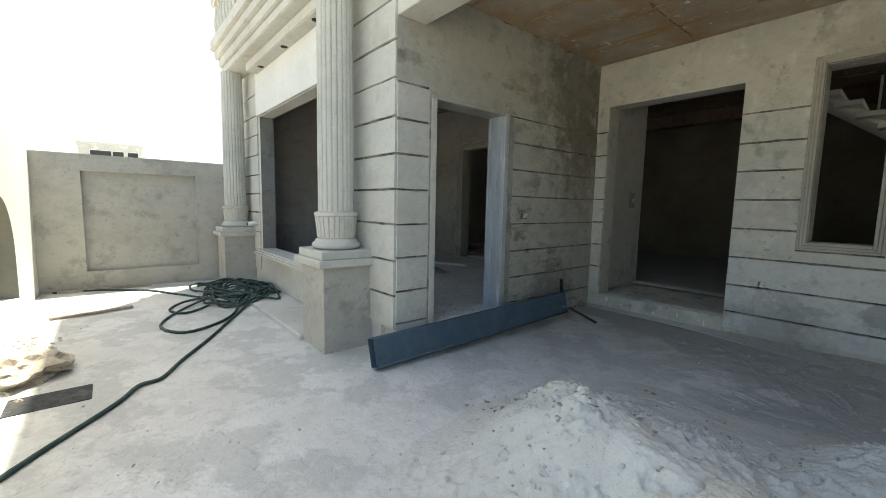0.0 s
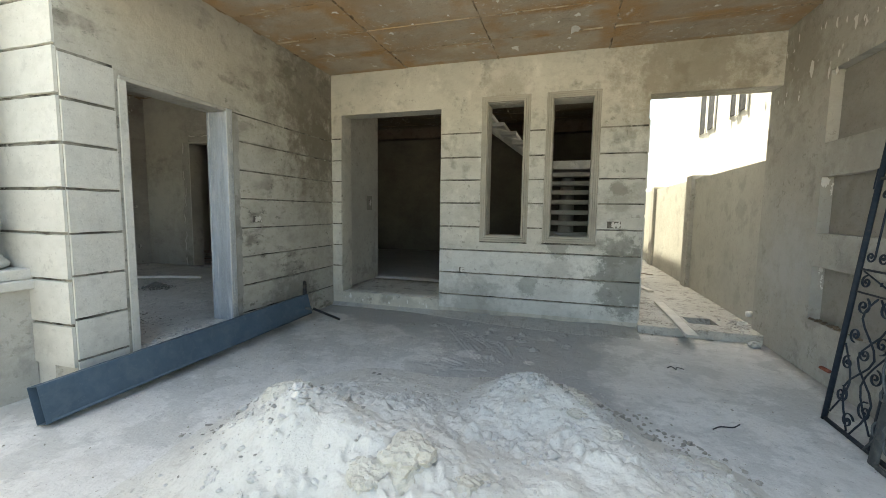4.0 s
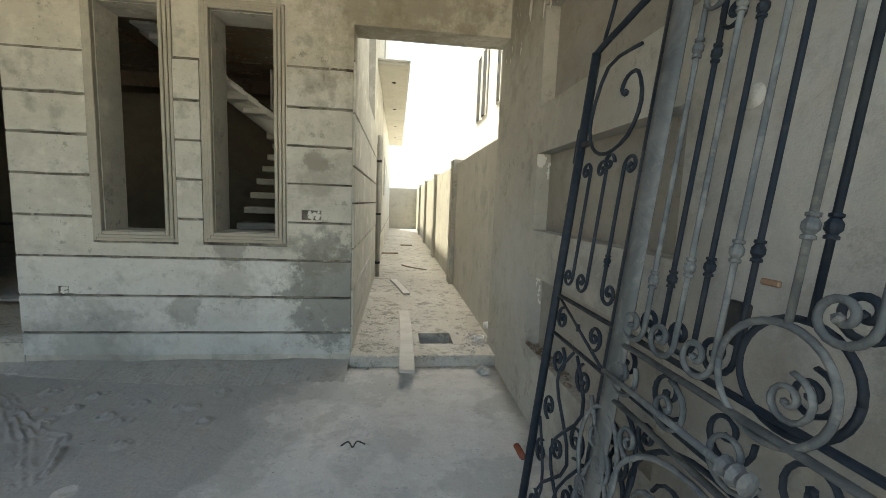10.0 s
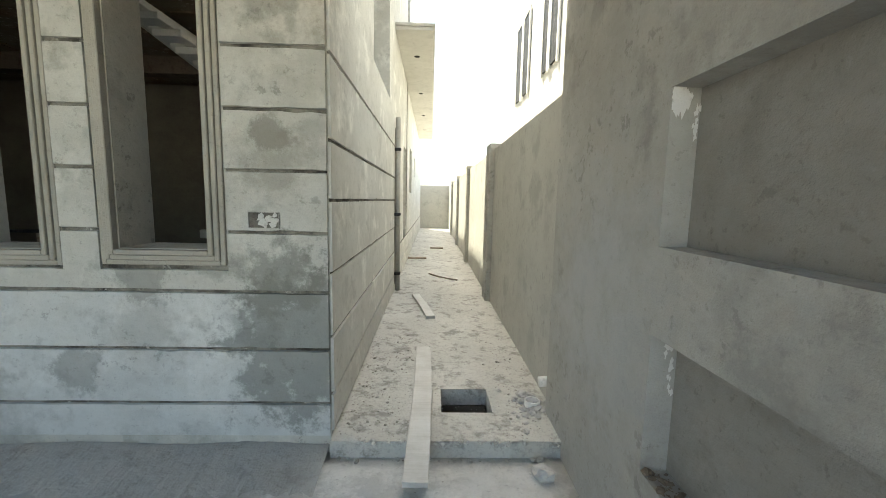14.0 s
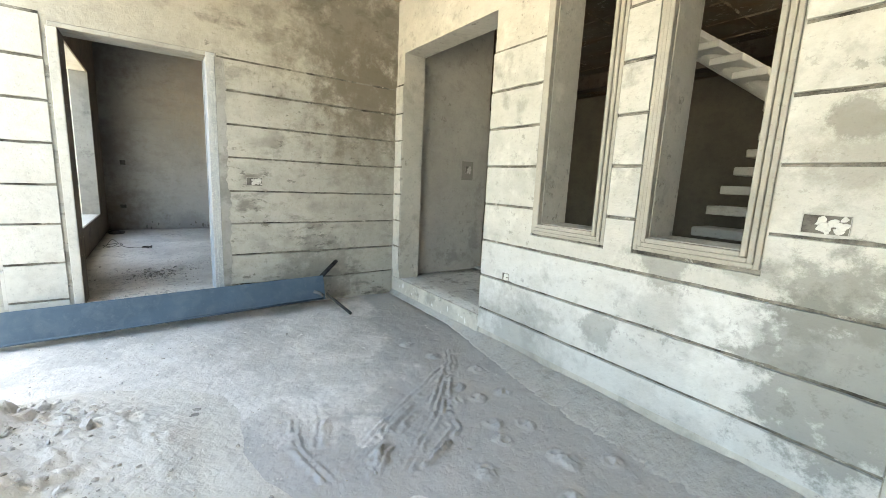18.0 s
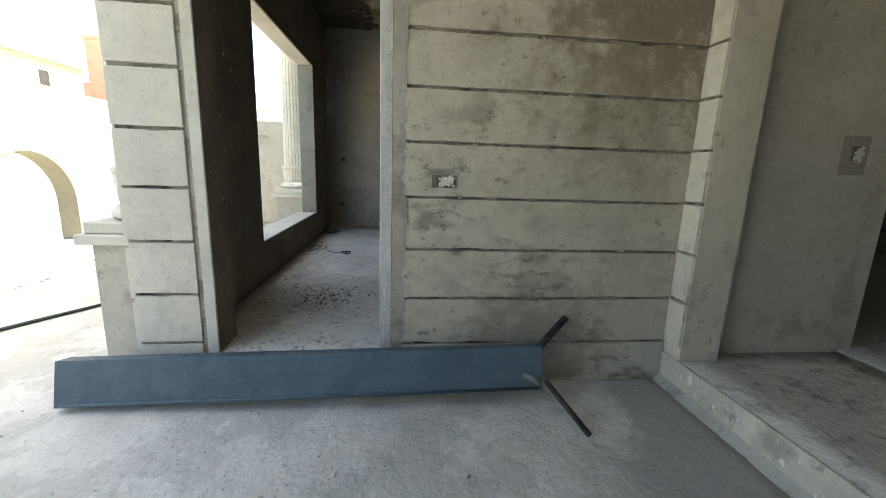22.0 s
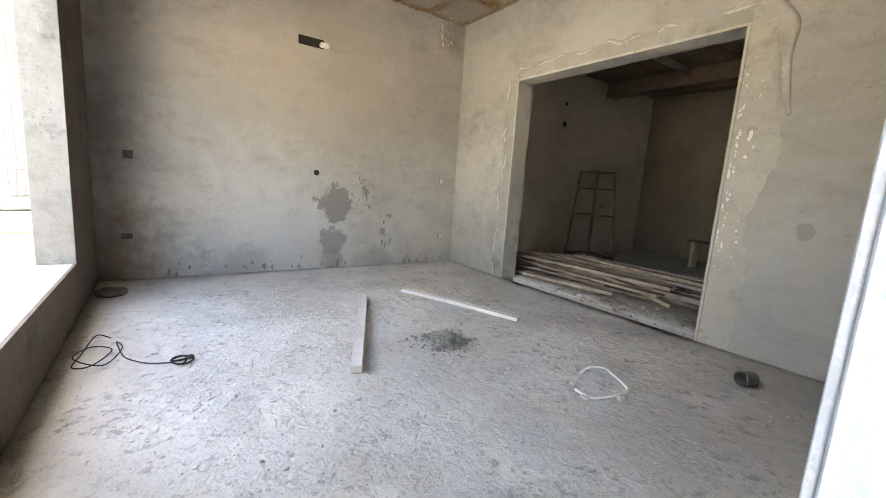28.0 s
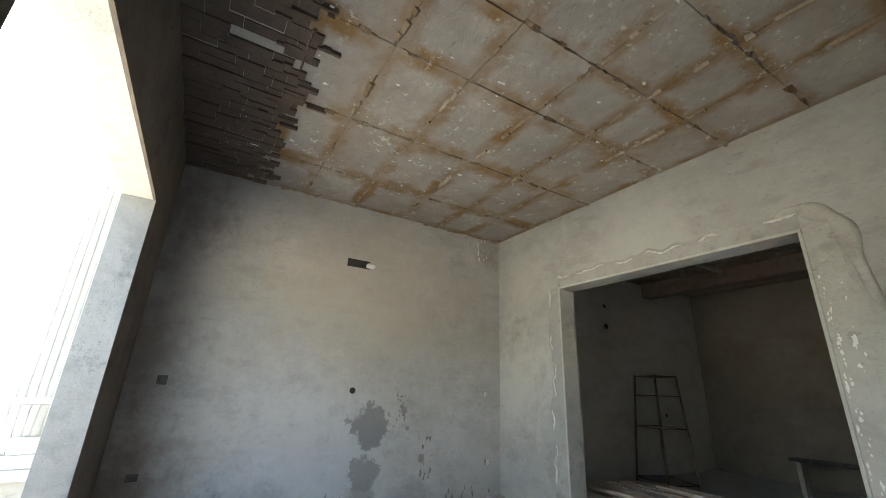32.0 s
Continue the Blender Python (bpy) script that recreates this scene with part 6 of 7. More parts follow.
bmesh.ops.translate(bm, verts=bm.verts, vec=(0.0, 0.14, -0.01))
part("plaster_smear", bm, M_WHITE, slotb)
# Black disc on the plaster paints the dark of the hole.
hole = mesh_object("wall_hole", lathe([(0.0, 0), (0.035, 0.0), (0.035, 0.004), (0.0, 0.004)], 16), M_BLACK)
hole.matrix_basis = pose(-5.189, -1.055, 1.455, 0, 90, 0)
tagged(hole, "small round conduit hole in the plaster", "wall hole")


def fresh_band(a, b, width, side, seed):
    """A ragged, slightly proud strip of newer plaster along an opening's edge on the room's side wall; a, b: (x, z) ends."""
    r3 = random.Random(seed)
    bm = bmesh.new()
    n = 110
    inner, outer, foot = [], [], []
    for k in range(n + 1):
        t = k / n
        x, z = a[0] + (b[0] - a[0]) * t, a[1] + (b[1] - a[1]) * t
        w = width * (1 + 0.5 * noise.noise(Vector((t * 4 + seed, seed, 0))) + 0.3 * noise.noise(Vector((t * 17, seed, 2))) + 0.08 * noise.noise(Vector((t * 51, seed, 4))) + r3.uniform(-0.02, 0.02))
        inner.append(bm.verts.new((x, 1.0635, z)))
        outer.append(bm.verts.new((x + side[0] * w, 1.0655, z + side[1] * w)))
        foot.append(bm.verts.new((x + side[0] * (w + 0.035), 1.0699, z + side[1] * (w + 0.035))))
    for k in range(n):
        bm.faces.new([inner[k], inner[k + 1], outer[k + 1], outer[k]])
        bm.faces.new([outer[k], outer[k + 1], foot[k + 1], foot[k]])
    return bm


def band_lip(bm):
    """The pale ridge left by the float along a band's outer edge, broken here and there."""
    out = bmesh.new()
    vs = [v.co.copy() for v in bm.verts][1::3]
    run = []
    for k, p in enumerate(vs + [None]):
        if p is not None and noise.noise(Vector((k * 0.13, 3, 1))) > -0.12:
            run.append((p.x, p.y - 0.001, p.z))
            continue
        if len(run) > 3:
            q = sweep(run, 0.020, 0.014, (0, 1, 0), taper=lambda t: 0.5 + 0.9 * abs(math.sin(t * 19 + len(run))) * (1 - (2 * t - 1) ** 4))
            me = bpy.data.meshes.new("lip")
            q.to_mesh(me)
            q.free()
            out.from_mesh(me)
            bpy.data.meshes.remove(me)
        run = []
    return out


band = tagged(new("opening_surround"), "ragged newer plaster round the wide opening", "plaster band", kind="structure")
part("left_band", fresh_band((-4.0, 0.245), (-4.0, 2.77), 0.16, (-1, 0), 3), M_FRESH, band)
part("plaster_lip", band_lip(fresh_band((-4.0, 0.245), (-4.0, 2.77), 0.16, (-1, 0), 3)), M_LIP, band)
part("top_band", fresh_band((-4.0, 2.77), (-1.55, 2.77), 0.125, (0, 1), 5), M_FRESH, band)
part("plaster_lip", band_lip(fresh_band((-4.0, 2.77), (-1.55, 2.77), 0.125, (0, 1), 5)), M_LIP, band)
part("plaster_lip", sweep(smooth_path([(-1.72, 1.066, 2.86), (-1.63, 1.066, 2.93), (-1.51, 1.066, 2.91), (-1.40, 1.066, 2.835), (-1.326, 1.066, 2.71), (-1.305, 1.066, 2.50), (-1.27, 1.066, 2.24), (-1.22, 1.066, 2.06)], 6), 0.10, 0.003, (0, 1, 0),
                          taper=lambda t: 0.3 + 0.9 * math.sin(math.pi * min(1, t * 1.05)) * (1 + 0.3 * math.sin(t * 23))), M_SMEAR, band)
part("right_band", fresh_band((-1.55, 2.77), (-1.55, 0.245), 0.21, (1, 0), 9), M_SMEAR, band)
for a, b in (((-4.0, 1.055, 0.245), (-3.975, 1.305, 2.745)), ((-1.575, 1.055, 0.245), (-1.55, 1.305, 2.745)), ((-4.0, 1.055, 2.745), (-1.55, 1.305, 2.77))):
    part("edge_lining", box((a, b), bevel=0.003), M_RIGHT, band)


def flakes(name, spots, label, mat=None):
    """White plaster splashes: small flat ragged patches, joined."""
    bm = bmesh.new()
    r4 = random.Random(len(spots))
    for q, ((px, py, pz), axis, size) in enumerate(spots):
        lift = 0.00005 * q
        if axis == "x":
            px += lift if px < 0 else -lift
        elif axis == "y":
            py -= lift
        else:
            pz -= lift
        n = 9
        a0 = r4.uniform(0, 6)
        lean = r4.uniform(1.0, 3.4)
        vs = []
        for k in range(n):
            a = a0 + 2 * math.pi * k / n
            u, v = size * r4.uniform(0.2, 1.2) * math.cos(a), size * lean * r4.uniform(0.25, 1.2) * math.sin(a)
            vs.append(bm.verts.new((px, py + u, pz + v) if axis == "x" else (px + u, py, pz + v) if axis == "y" else (px + u, py + v * 0.7, pz)))
        bm.faces.new(vs)
    ob = mesh_object(name, bm, mat or M_WHITE)
    return tagged(ob, label, "splashes", kind="stuff")


fr = random.Random(77)
flakes("plaster_splashes", [((-1.525 + abs(fr.gauss(0, 0.012)) + fr.choice((0, 0, 0, 0, 0.10)) + 0.015 * math.sin(q * 0.3), 1.062, 0.9 + 1.5 * ((q * 0.618) % 1) ** 0.8), "y", abs(fr.gauss(0, 0.006)) + 0.002) for q in range(70)]
       + [((-5.186, fr.gauss(0.75, 0.12), fr.uniform(3.2, 3.68)), "x", abs(fr.gauss(0, 0.01)) + 0.004) for _ in range(20)], "white plaster splashes on the room walls")
drips = []
for q in range(34):
    z = fr.uniform(1.08, 1.52)
    drips.append(((-5.186, -0.44 + 0.10 * (1.5 - z) + fr.gauss(0, 0.035), z), "x", abs(fr.gauss(0, 0.007)) + 0.004))
for q in range(26):
    z = fr.uniform(0.50, 0.98)
    drips.append(((-5.186, -0.06 + 0.16 * (0.9 - z) + fr.gauss(0, 0.07), z), "x", abs(fr.gauss(0, 0.007)) + 0.004))
for q in range(40):
    drips.append(((-5.186, fr.uniform(-2.6, 0.9), 0.27 + abs(fr.gauss(0, 0.06))), "x", abs(fr.gauss(0, 0.012)) + 0.005))
flakes("mortar_spatter", drips, "dark damp mortar spatter on the room wall", M_SPATTER)
flakes("porch_splashes", [((5.566, fr.gauss(-0.5, 0.8), fr.uniform(2.6, 3.35)), "x", abs(fr.gauss(0, 0.014)) + 0.005) for _ in range(50)]
       + [((fr.uniform(0.2, 5.2), fr.uniform(-2.9, -0.2), 3.402), "z", abs(fr.gauss(0, 0.02)) + 0.006) for _ in range(60)], "white plaster splashes on the porch walls and ceiling")
flakes("sill_chips", [((fr.uniform(0.1, 1.7), -0.016, fr.uniform(0.05, 0.2)), "y", abs(fr.gauss(0, 0.008)) + 0.003) for _ in range(22)], "white plaster chips on the door sill")
flakes("reveal_flecks", [((fr.uniform(-0.24, -0.01), -2.925, fr.uniform(0.6, 2.4)), "y", abs(fr.gauss(0, 0.0025)) + 0.001) for _ in range(30)], "pale plaster flecks on the dark door reveal")
flakes("window_wall_flecks", [((fr.gauss(-0.75, 0.3), -3.163, fr.gauss(2.2, 0.35)), "y", abs(fr.gauss(0, 0.004)) + 0.0015) for _ in range(36)], "pale plaster flecks on the dark window wall")
flakes("ceiling_flecks", [((fr.uniform(-5.0, -0.5), fr.uniform(-2.9, 0.9), 3.692), "z", abs(fr.gauss(0, 0.009)) + 0.003) for _ in range(160)], "pale lime flecks on the room ceiling")
flakes("niche_smears", [((5.58 + abs(fr.gauss(0, 0.025)), -0.848, 1.785 - abs(fr.gauss(0, 0.022))), "y", abs(fr.gauss(0, 0.009)) + 0.004) for _ in range(60)]
       + [((5.655 + fr.gauss(0, 0.004), -0.848, 1.74 - 0.1 * fr.random()), "y", 0.006) for _ in range(14)]
       + [((5.62 + abs(fr.gauss(0, 0.012)), -0.848, 0.98 - abs(fr.gauss(0, 0.02))), "y", 0.008) for _ in range(14)]
       + [((5.645 + fr.gauss(0, 0.004), -0.848, 0.94 - 0.16 * fr.random()), "y", 0.006) for _ in range(12)], "white plaster smears in the ends of the niches")
bm = tube([(5.566, -2.49, 1.76), (5.5675, -2.49, 1.76)], 0.034, 20)
part("conduit_hole", bm, M_WHITE, bpy.data.objects["wall_right"], "pale round filled conduit hole")


# ---- marks trodden and dragged in the wet screed ----
STROKES = [((1.82, -0.42), (2.05, -0.56), (2.13, -0.73), (2.49, -1.34), (2.71, -1.67)), ((2.10, -0.62), (2.30, -0.90), (2.54, -1.20), (2.75, -1.60)), ((2.05, -0.56), (2.54, -1.03), (2.75, -1.30), (2.88, -1.45)),
           ((2.15, -0.66), (2.58, -0.97), (2.75, -1.02), (2.86, -1.23), (2.90, -1.36)), ((2.35, -1.0), (2.55, -1.32), (2.85, -1.62)), ((2.19, -1.80), (2.45, -1.86), (2.75, -1.80)), ((2.10, -1.62), (2.30, -1.66), (2.5, -1.75))]
PAWS = [(2.35, -0.74), (2.52, -0.84), (2.81, -0.81), (2.98, -0.86), (2.92, -0.65), (3.21, -0.70), (3.29, -0.67), (2.54, -0.71), (2.74, -1.54), (1.85, -0.60), (1.55, -0.66), (3.45, -0.9), (3.1, -1.1), (2.25, -0.45), (2.6, -0.5), (3.4, -0.5)]


def trodden_screed():
    """The soft screed where something was dragged and paws went: ridges, furrows and prints in one skin over the floor."""
    mr = random.Random(5)
    x0, x1, y0, y1, st = 1.35, 3.65, -2.05, -0.25, 0.0115
    nx, ny = int((x1 - x0) / st), int((y1 - y0) / st)
    gx, gy = np.meshgrid(np.linspace(x0, x1, nx + 1), np.linspace(y0, y1, ny + 1), indexing="ij")
    h = np.zeros_like(gx)
    waver = np.array([[noise.noise(Vector((x * 7, y * 7, 0))) for y in gy[0]] for x in gx[:, 0]])
    fine = np.array([[noise.noise(Vector((x * 24, y * 24, 5))) for y in gy[0]] for x in gx[:, 0]])
    px, py = gx + 0.012 * waver, gy + 0.012 * fine
    for keys in STROKES:
        for off, amp in ((-0.03, 0.6), (0.0, 1.0), (0.028, 0.7)):
            best = np.full_like(gx, 9.0)
            jit = mr.uniform(-0.012, 0.012)
            for (ax, ay), (bx, by) in zip(keys[:-1], keys[1:]):
                dx, dy = bx - ax, by - ay
                n = math.hypot(dx, dy)
                ox, oy = -dy / n * (off + jit), dx / n * (off + jit)
                t = np.clip(((px - ax - ox) * dx + (py - ay - oy) * dy) / (n * n), 0, 1)
                best = np.minimum(best, np.hypot(px - ax - ox - t * dx, py - ay - oy - t * dy))
            broken = np.clip(0.6 + 1.5 * waver + 0.8 * fine, 0, 1.3)
            h += broken * amp * (0.019 * np.exp(-(best / 0.011) ** 2) - 0.006 * np.exp(-((best - 0.022) / 0.009) ** 2))
    for x, y in PAWS:
        a0 = mr.uniform(0, 6)
        for q in range(4):
            a = a0 + (q - 1.5) * 0.55
            cx, cy, r = (x, y, 0.02) if q == 3 else (x + 0.04 * math.cos(a), y + 0.04 * math.sin(a), 0.012)
            d = np.hypot(gx - cx, gy - cy)
            h += -0.006 * np.exp(-(d / r) ** 2) + 0.013 * np.exp(-((d - r * 1.7) / 0.009) ** 2)
    h += 0.002 * np.clip(fine, 0, 1) * np.clip(waver + 0.3, 0, 1)
    bm = bmesh.new()
    rows = []
    for i in range(nx + 1):
        row = []
        for j in range(ny + 1):
            x, y = float(gx[i, j]), float(gy[i, j])
            p = Vector((x * 1.3, y * 1.3, 0))
            rim = min(i, j, nx - i, ny - j)
            z = 0.006 * (noise.noise(p) + 0.3 * noise.noise(p * 1.9)) + max(float(h[i, j]) * min(1, rim / 10) + 0.0016, 0.0004) * min(1.0, rim / 14) - 0.0012 * max(0.0, 1 - rim / 14)
            row.append(bm.verts.new((x, y, z)))
        rows.append(row)
    for i in range(nx):
        for j in range(ny):
            bm.faces.new([rows[i][j], rows[i + 1][j], rows[i + 1][j + 1], rows[i][j + 1]]).smooth = True
    return bm


structure("floor_trodden_screed", trodden_screed(), M_SCREED, "damp screed with drag marks and paw prints", "floor")

# ---- loose timber and litter ----
def plank(name, p, q, w, t, mat, label, bow=0.02, group=""):
    """A sawn board with chipped arrises, a little bowed and twisted."""
    p, q = Vector(p), Vector(q)
    n = 10
    d = q - p
    s = d.cross(Vector((0, 0, 1))).normalized()
    up = s.cross(d).normalized()
    r6 = random.Random(int(abs(p.x * 731 + p.y * 337 + q.x * 113) * 10))
    bm = bmesh.new()
    rings = []
    for k in range(n + 1):
        c = p + d * (k / n) + s * bow * math.sin(math.pi * k / n)
        tw = r6.uniform(-0.03, 0.03)
        e = 0.004
        ring = []
        for u, v in ((-1, -1), (1, -1), (1, 1), (-1, 1)):
            for du, dv in (((e, 0), (0, e)) if u * v > 0 else ((0, e), (e, 0))):
                chip = r6.uniform(0, 0.004)
                ring.append(bm.verts.new(c + s * (u * (w / 2 - du - chip)) + up * (v * (t / 2 - dv) + u * w * tw * 0.3)))
        rings.append(ring)
    for a, b in zip(rings[:-1], rings[1:]):
        for j in range(8):
            bm.faces.new([a[j], a[(j + 1) % 8], b[(j + 1) % 8], b[j]])
    bm.faces.new(rings[0])
    bm.faces.new(list(reversed(rings[-1])))
    ob = mesh_object(name, bm, mat)
    return tagged(ob, label, "plank", group)


plank("plank", (4.765, -0.42, 0.118), (4.77, 1.30, 0.125), 0.13, 0.035, M_LIMEWOOD, "cement-caked plank lying over the passage step", 0.012)
plank("plank", (4.83, 2.25, 0.122), (4.62, 3.30, 0.122), 0.11, 0.04, M_LIMEWOOD, "short cement-caked plank on the passage floor", 0.01)
plank("batten", (4.30, 6.85, 0.12), (4.72, 6.85, 0.12), 0.06, 0.04, M_WOOD2, "short batten lying in the passage", 0.0)
plank("batten", (4.80, 8.85, 0.12), (5.15, 8.80, 0.12), 0.06, 0.04, M_WOOD2, "short batten lying in the passage", 0.0)
plank("stick", (4.79, 5.0, 0.112), (5.27, 4.45, 0.112), 0.03, 0.02, M_WOOD2, "thin bent stick on the passage floor", 0.05)
plank("plank", (-2.27, -1.70, 0.275), (-3.65, -1.06, 0.275), 0.075, 0.05, M_LIMEWOOD, "white lime-caked timber lying on the room floor", 0.006)
plank("plank", (-3.80, -0.54, 0.268), (-2.56, -0.05, 0.268), 0.06, 0.035, M_LIMEWOOD, "long lime-caked batten lying on the room floor", -0.025)
plank("plank", (-3.33, -6.0, 0.02), (-3.5, -5.22, 0.02), 0.05, 0.03, M_WOOD2, "old batten lying in the yard", 0.02)
plank("plank", (-5.08, -6.05, 0.02), (-5.05, -4.9, 0.02), 0.06, 0.035, M_WOOD2, "old batten at the foot of the garden wall", 0.01)
pr = random.Random(31)
for k in range(19):
    y = 1.62 + 0.085 * k + pr.uniform(-0.05, 0.05)
    mid, half, turn = -3.1 + pr.uniform(-0.7, 0.5), pr.uniform(0.7, 1.45), pr.uniform(-0.16, 0.10)
    xa, xb = max(-5.05, mid - half), mid + half
    lay = 0.26 + 0.045 * (k % 4) + 0.02 * pr.random()
    plank("shuttering_plank", (xa, max(1.42, y - turn * half), lay + pr.choice((0.0, 0.02, 0.07))), (xb, max(1.40, y + turn * half), lay + pr.choice((0.0, 0.0, 0.05))), pr.uniform(0.05, 0.20), pr.uniform(0.025, 0.045),
          pr.choice((M_WOOD2, M_WOOD2, M_WOOD, M_OLDWOOD)), "weathered shuttering plank in a loose pile", pr.uniform(-0.07, 0.07), "planks piled behind the opening")
plank("shuttering_plank", (-4.35, 1.98, 0.44), (-1.98, 1.52, 0.37), 0.13, 0.04, M_WOOD, "bowed pale plank on top of the pile", -0.26, "planks piled behind the opening")
plank("shuttering_plank", (-4.6, 2.3, 0.44), (-2.3, 2.75, 0.42), 0.09, 0.035, M_WOOD2, "long straight plank on top of the pile", -0.03, "planks piled behind the opening")
scatter("plank_rubble", rnd, [(rnd.gauss(-2.6, 0.35), rnd.gauss(1.42, 0.12), 0.24, abs(rnd.gauss(0, 0.015)) + 0.008) for _ in range(160)], M_RUBBLE, "rubble before the plank pile", "rubble")
scatter("grey_rubble_pile", rnd, [(-2.45 + q * math.cos(k * 2.4), -0.93 + q * math.sin(k * 2.4), 0.243 + max(0, 0.085 - 0.45 * q), abs(rnd.gauss(0, 0.009)) + 0.008) for k in range(800) for q in [abs(rnd.gauss(0, 0.115))]], M_DAMPCLOD, "small pile of dark grey gravel on the room floor", "gravel")
scatter("doorway_debris", rnd, [(rnd.gauss(-1.15, 0.45), rnd.gauss(-2.35, 0.35), 0.247, abs(rnd.gauss(0, 0.005)) + 0.002) for _ in range(900)], M_RUBBLE, "dark mortar droppings inside the doorway", "rubble")
scatter("doorway_clods", rnd, [(rnd.gauss(-1.0, 0.20), rnd.gauss(-2.45, 0.16), 0.248, abs(rnd.gauss(0, 0.007)) + 0.003) for _ in range(420)], M_DAMPCLOD, "dark clods of dried mortar inside the doorway", "rubble")
scatter("threshold_rubble", rnd, [(rnd.uniform(-0.2, 0.02), rnd.uniform(-2.93, -1.97), 0.235, abs(rnd.gauss(0, 0.013)) + 0.006) for _ in range(220)], M_LUMP, "broken mortar edge of the doorway threshold", "rubble")
scatter("passage_edge_rubble", rnd, [(rnd.uniform(4.30, 4.70) if q % 3 else rnd.gauss(5.42, 0.08), rnd.uniform(-0.04, 1.7), 0.10, 0.003 + abs(rnd.gauss(0, 0.006))) for q in range(650)], M_RUBBLE, "dark rubble along the edges of the passage", "rubble")
scatter("step_edge_crumbs", rnd, [(rnd.uniform(4.3, 5.55), -0.06 + rnd.gauss(0, 0.015), rnd.choice((0.0, 0.095)), 0.006 + abs(rnd.gauss(0, 0.010))) for _ in range(150)], M_PATH, "broken concrete along the passage step", "rubble")
scatter("pit_rubble", rnd, [(5.48 + rnd.gauss(0, 0.07), 0.33 + rnd.gauss(0, 0.1), 0.10, abs(rnd.gauss(0, 0.02)) + 0.008) for _ in range(60)], M_LUMP, "broken concrete round a drain stub", "rubble")
scatter("niche_rubble", rnd, [(rnd.uniform(5.585, 5.655), -0.86 - abs(rnd.gauss(0, 0.35)), 0.50, abs(rnd.gauss(0, 0.010)) + 0.004) for _ in range(160)], M_SOIL, "brown soil and rubble on the ledge of the lowest niche", "rubble")
ob = mesh_object("pipe_end", tube([(5.622, 0.41, 0.24), (5.56, 0.41, 0.235)], 0.035, 14), M_PLASTIC)
tagged(ob, "white plastic pipe end through the passage wall", "pipe")
bm = lathe([(0.05, 0.0), (0.05, 0.05), (0.042, 0.05), (0.042, 0.005)], 20)
ob = mesh_object("drain_stub", bm, M_PLASTIC)
ob.location = (5.5, 0.33, 0.098)
tagged(ob, "cut end of a drain pipe in the slab", "drain pipe")
ob = mesh_object("rag_ball", lump(random.Random(6), 0.05, 0.8, 0.7), M_LUMP)
ob.location = (5.42, -0.22, 0.03)
tagged(ob, "crumpled dusty rag on the screed", "rag")


def wire(name, pts, r, mat, label, category="wire"):
    return tagged(mesh_object(name, tube(pts, r, 6), mat), label, category)


wire("cable", smooth_path([(-3.4, -2.93, .27), (-3.3, -2.99, .33), (-3.2, -3.05, .26), (-3.02, -3.07, .255), (-2.97, -2.98, .27), (-3.1, -2.90, .30), (-3.3, -3.02, .26), (-3.12, -3.08, .27), (-2.95, -2.93, .27), (-3.2, -2.86, .262), (-3.35, -2.90, .255), (-3.1, -2.85, .252), (-2.99, -2.79, .252), (-2.92, -2.72, .252), (-2.87, -2.61, .254)], 8), 0.0036, M_BLACK, "tangled black cable on the room floor")
wire("cable_end", smooth_path([(-2.87 + (0.05 + 0.02 * math.sin(a * 0.37)) * math.cos(a), -2.56 + (0.045 + 0.02 * math.sin(a * 0.6)) * math.sin(a), .254 + .0016 * a) for a in [k * 0.7 for k in range(22)]], 3), 0.0055, M_BLACK, "small coil at the cable end")
wire("strap_ring", smooth_path([(-1.63, -0.41, .252), (-1.64, -0.31, .262), (-1.58, -0.23, .268), (-1.48, -0.27, .27), (-1.38, -0.32, .268), (-1.33, -0.36, .264), (-1.32, -0.44, .26), (-1.35, -0.58, .258), (-1.39, -0.64, .256), (-1.50, -0.63, .252)], 8), 0.0085, M_PLASTIC, "pale plastic strap curled on the floor", "strap")
tin = mesh_object("tin_can", lathe([(0.0, 0.0), (0.054, 0.0), (0.056, 0.004), (0.062, 0.136), (0.064, 0.14), (0.058, 0.14), (0.052, 0.008), (0.0, 0.008)], 24), M_TIN)
tin.matrix_basis = Matrix.Translation((-0.985, 0.53, 0.288)) @ Vector((-0.32, -0.94, 0.055)).to_track_quat('Z', 'Y').to_matrix().to_4x4() @ Matrix.Scale(0.78, 4)
tagged(tin, "dusty grey open tin lying on the room floor", "tin can")
for x, y, r in ((-1.30, -0.48, 0.022), (-1.41, -0.66, 0.020), (-1.56, -0.58, 0.014)):
    ob = mesh_object("mortar_chip", clod(rnd, r, 0.7), M_SCAB)
    ob.location = (x, y, 0.247 + r * 0.5)
    tagged(ob, "pale chip of mortar lying beside the curled strap", "mortar chip", "mortar chips on the room floor")
plank("stick", (-1.58, -0.05, 0.256), (-1.51, -0.02, 0.256), 0.018, 0.012, M_WOOD2, "short splinter of wood on the room floor", 0.0)

wire("wire_scrap", smooth_path([(4.36, -1.20, .004), (4.40, -1.17, .010), (4.43, -1.22, .006), (4.45, -1.16, .004), (4.50, -1.19, .004)], 6), 0.0045, M_DARKSTEEL, "bent scrap of binding wire on the screed")
wire("wire_scrap", smooth_path([(4.40, -2.32, .004), (4.46, -2.27, .006), (4.54, -2.25, .004), (4.60, -2.19, .004)], 6), 0.0045, M_DARKSTEEL, "bent scrap of binding wire on the screed")

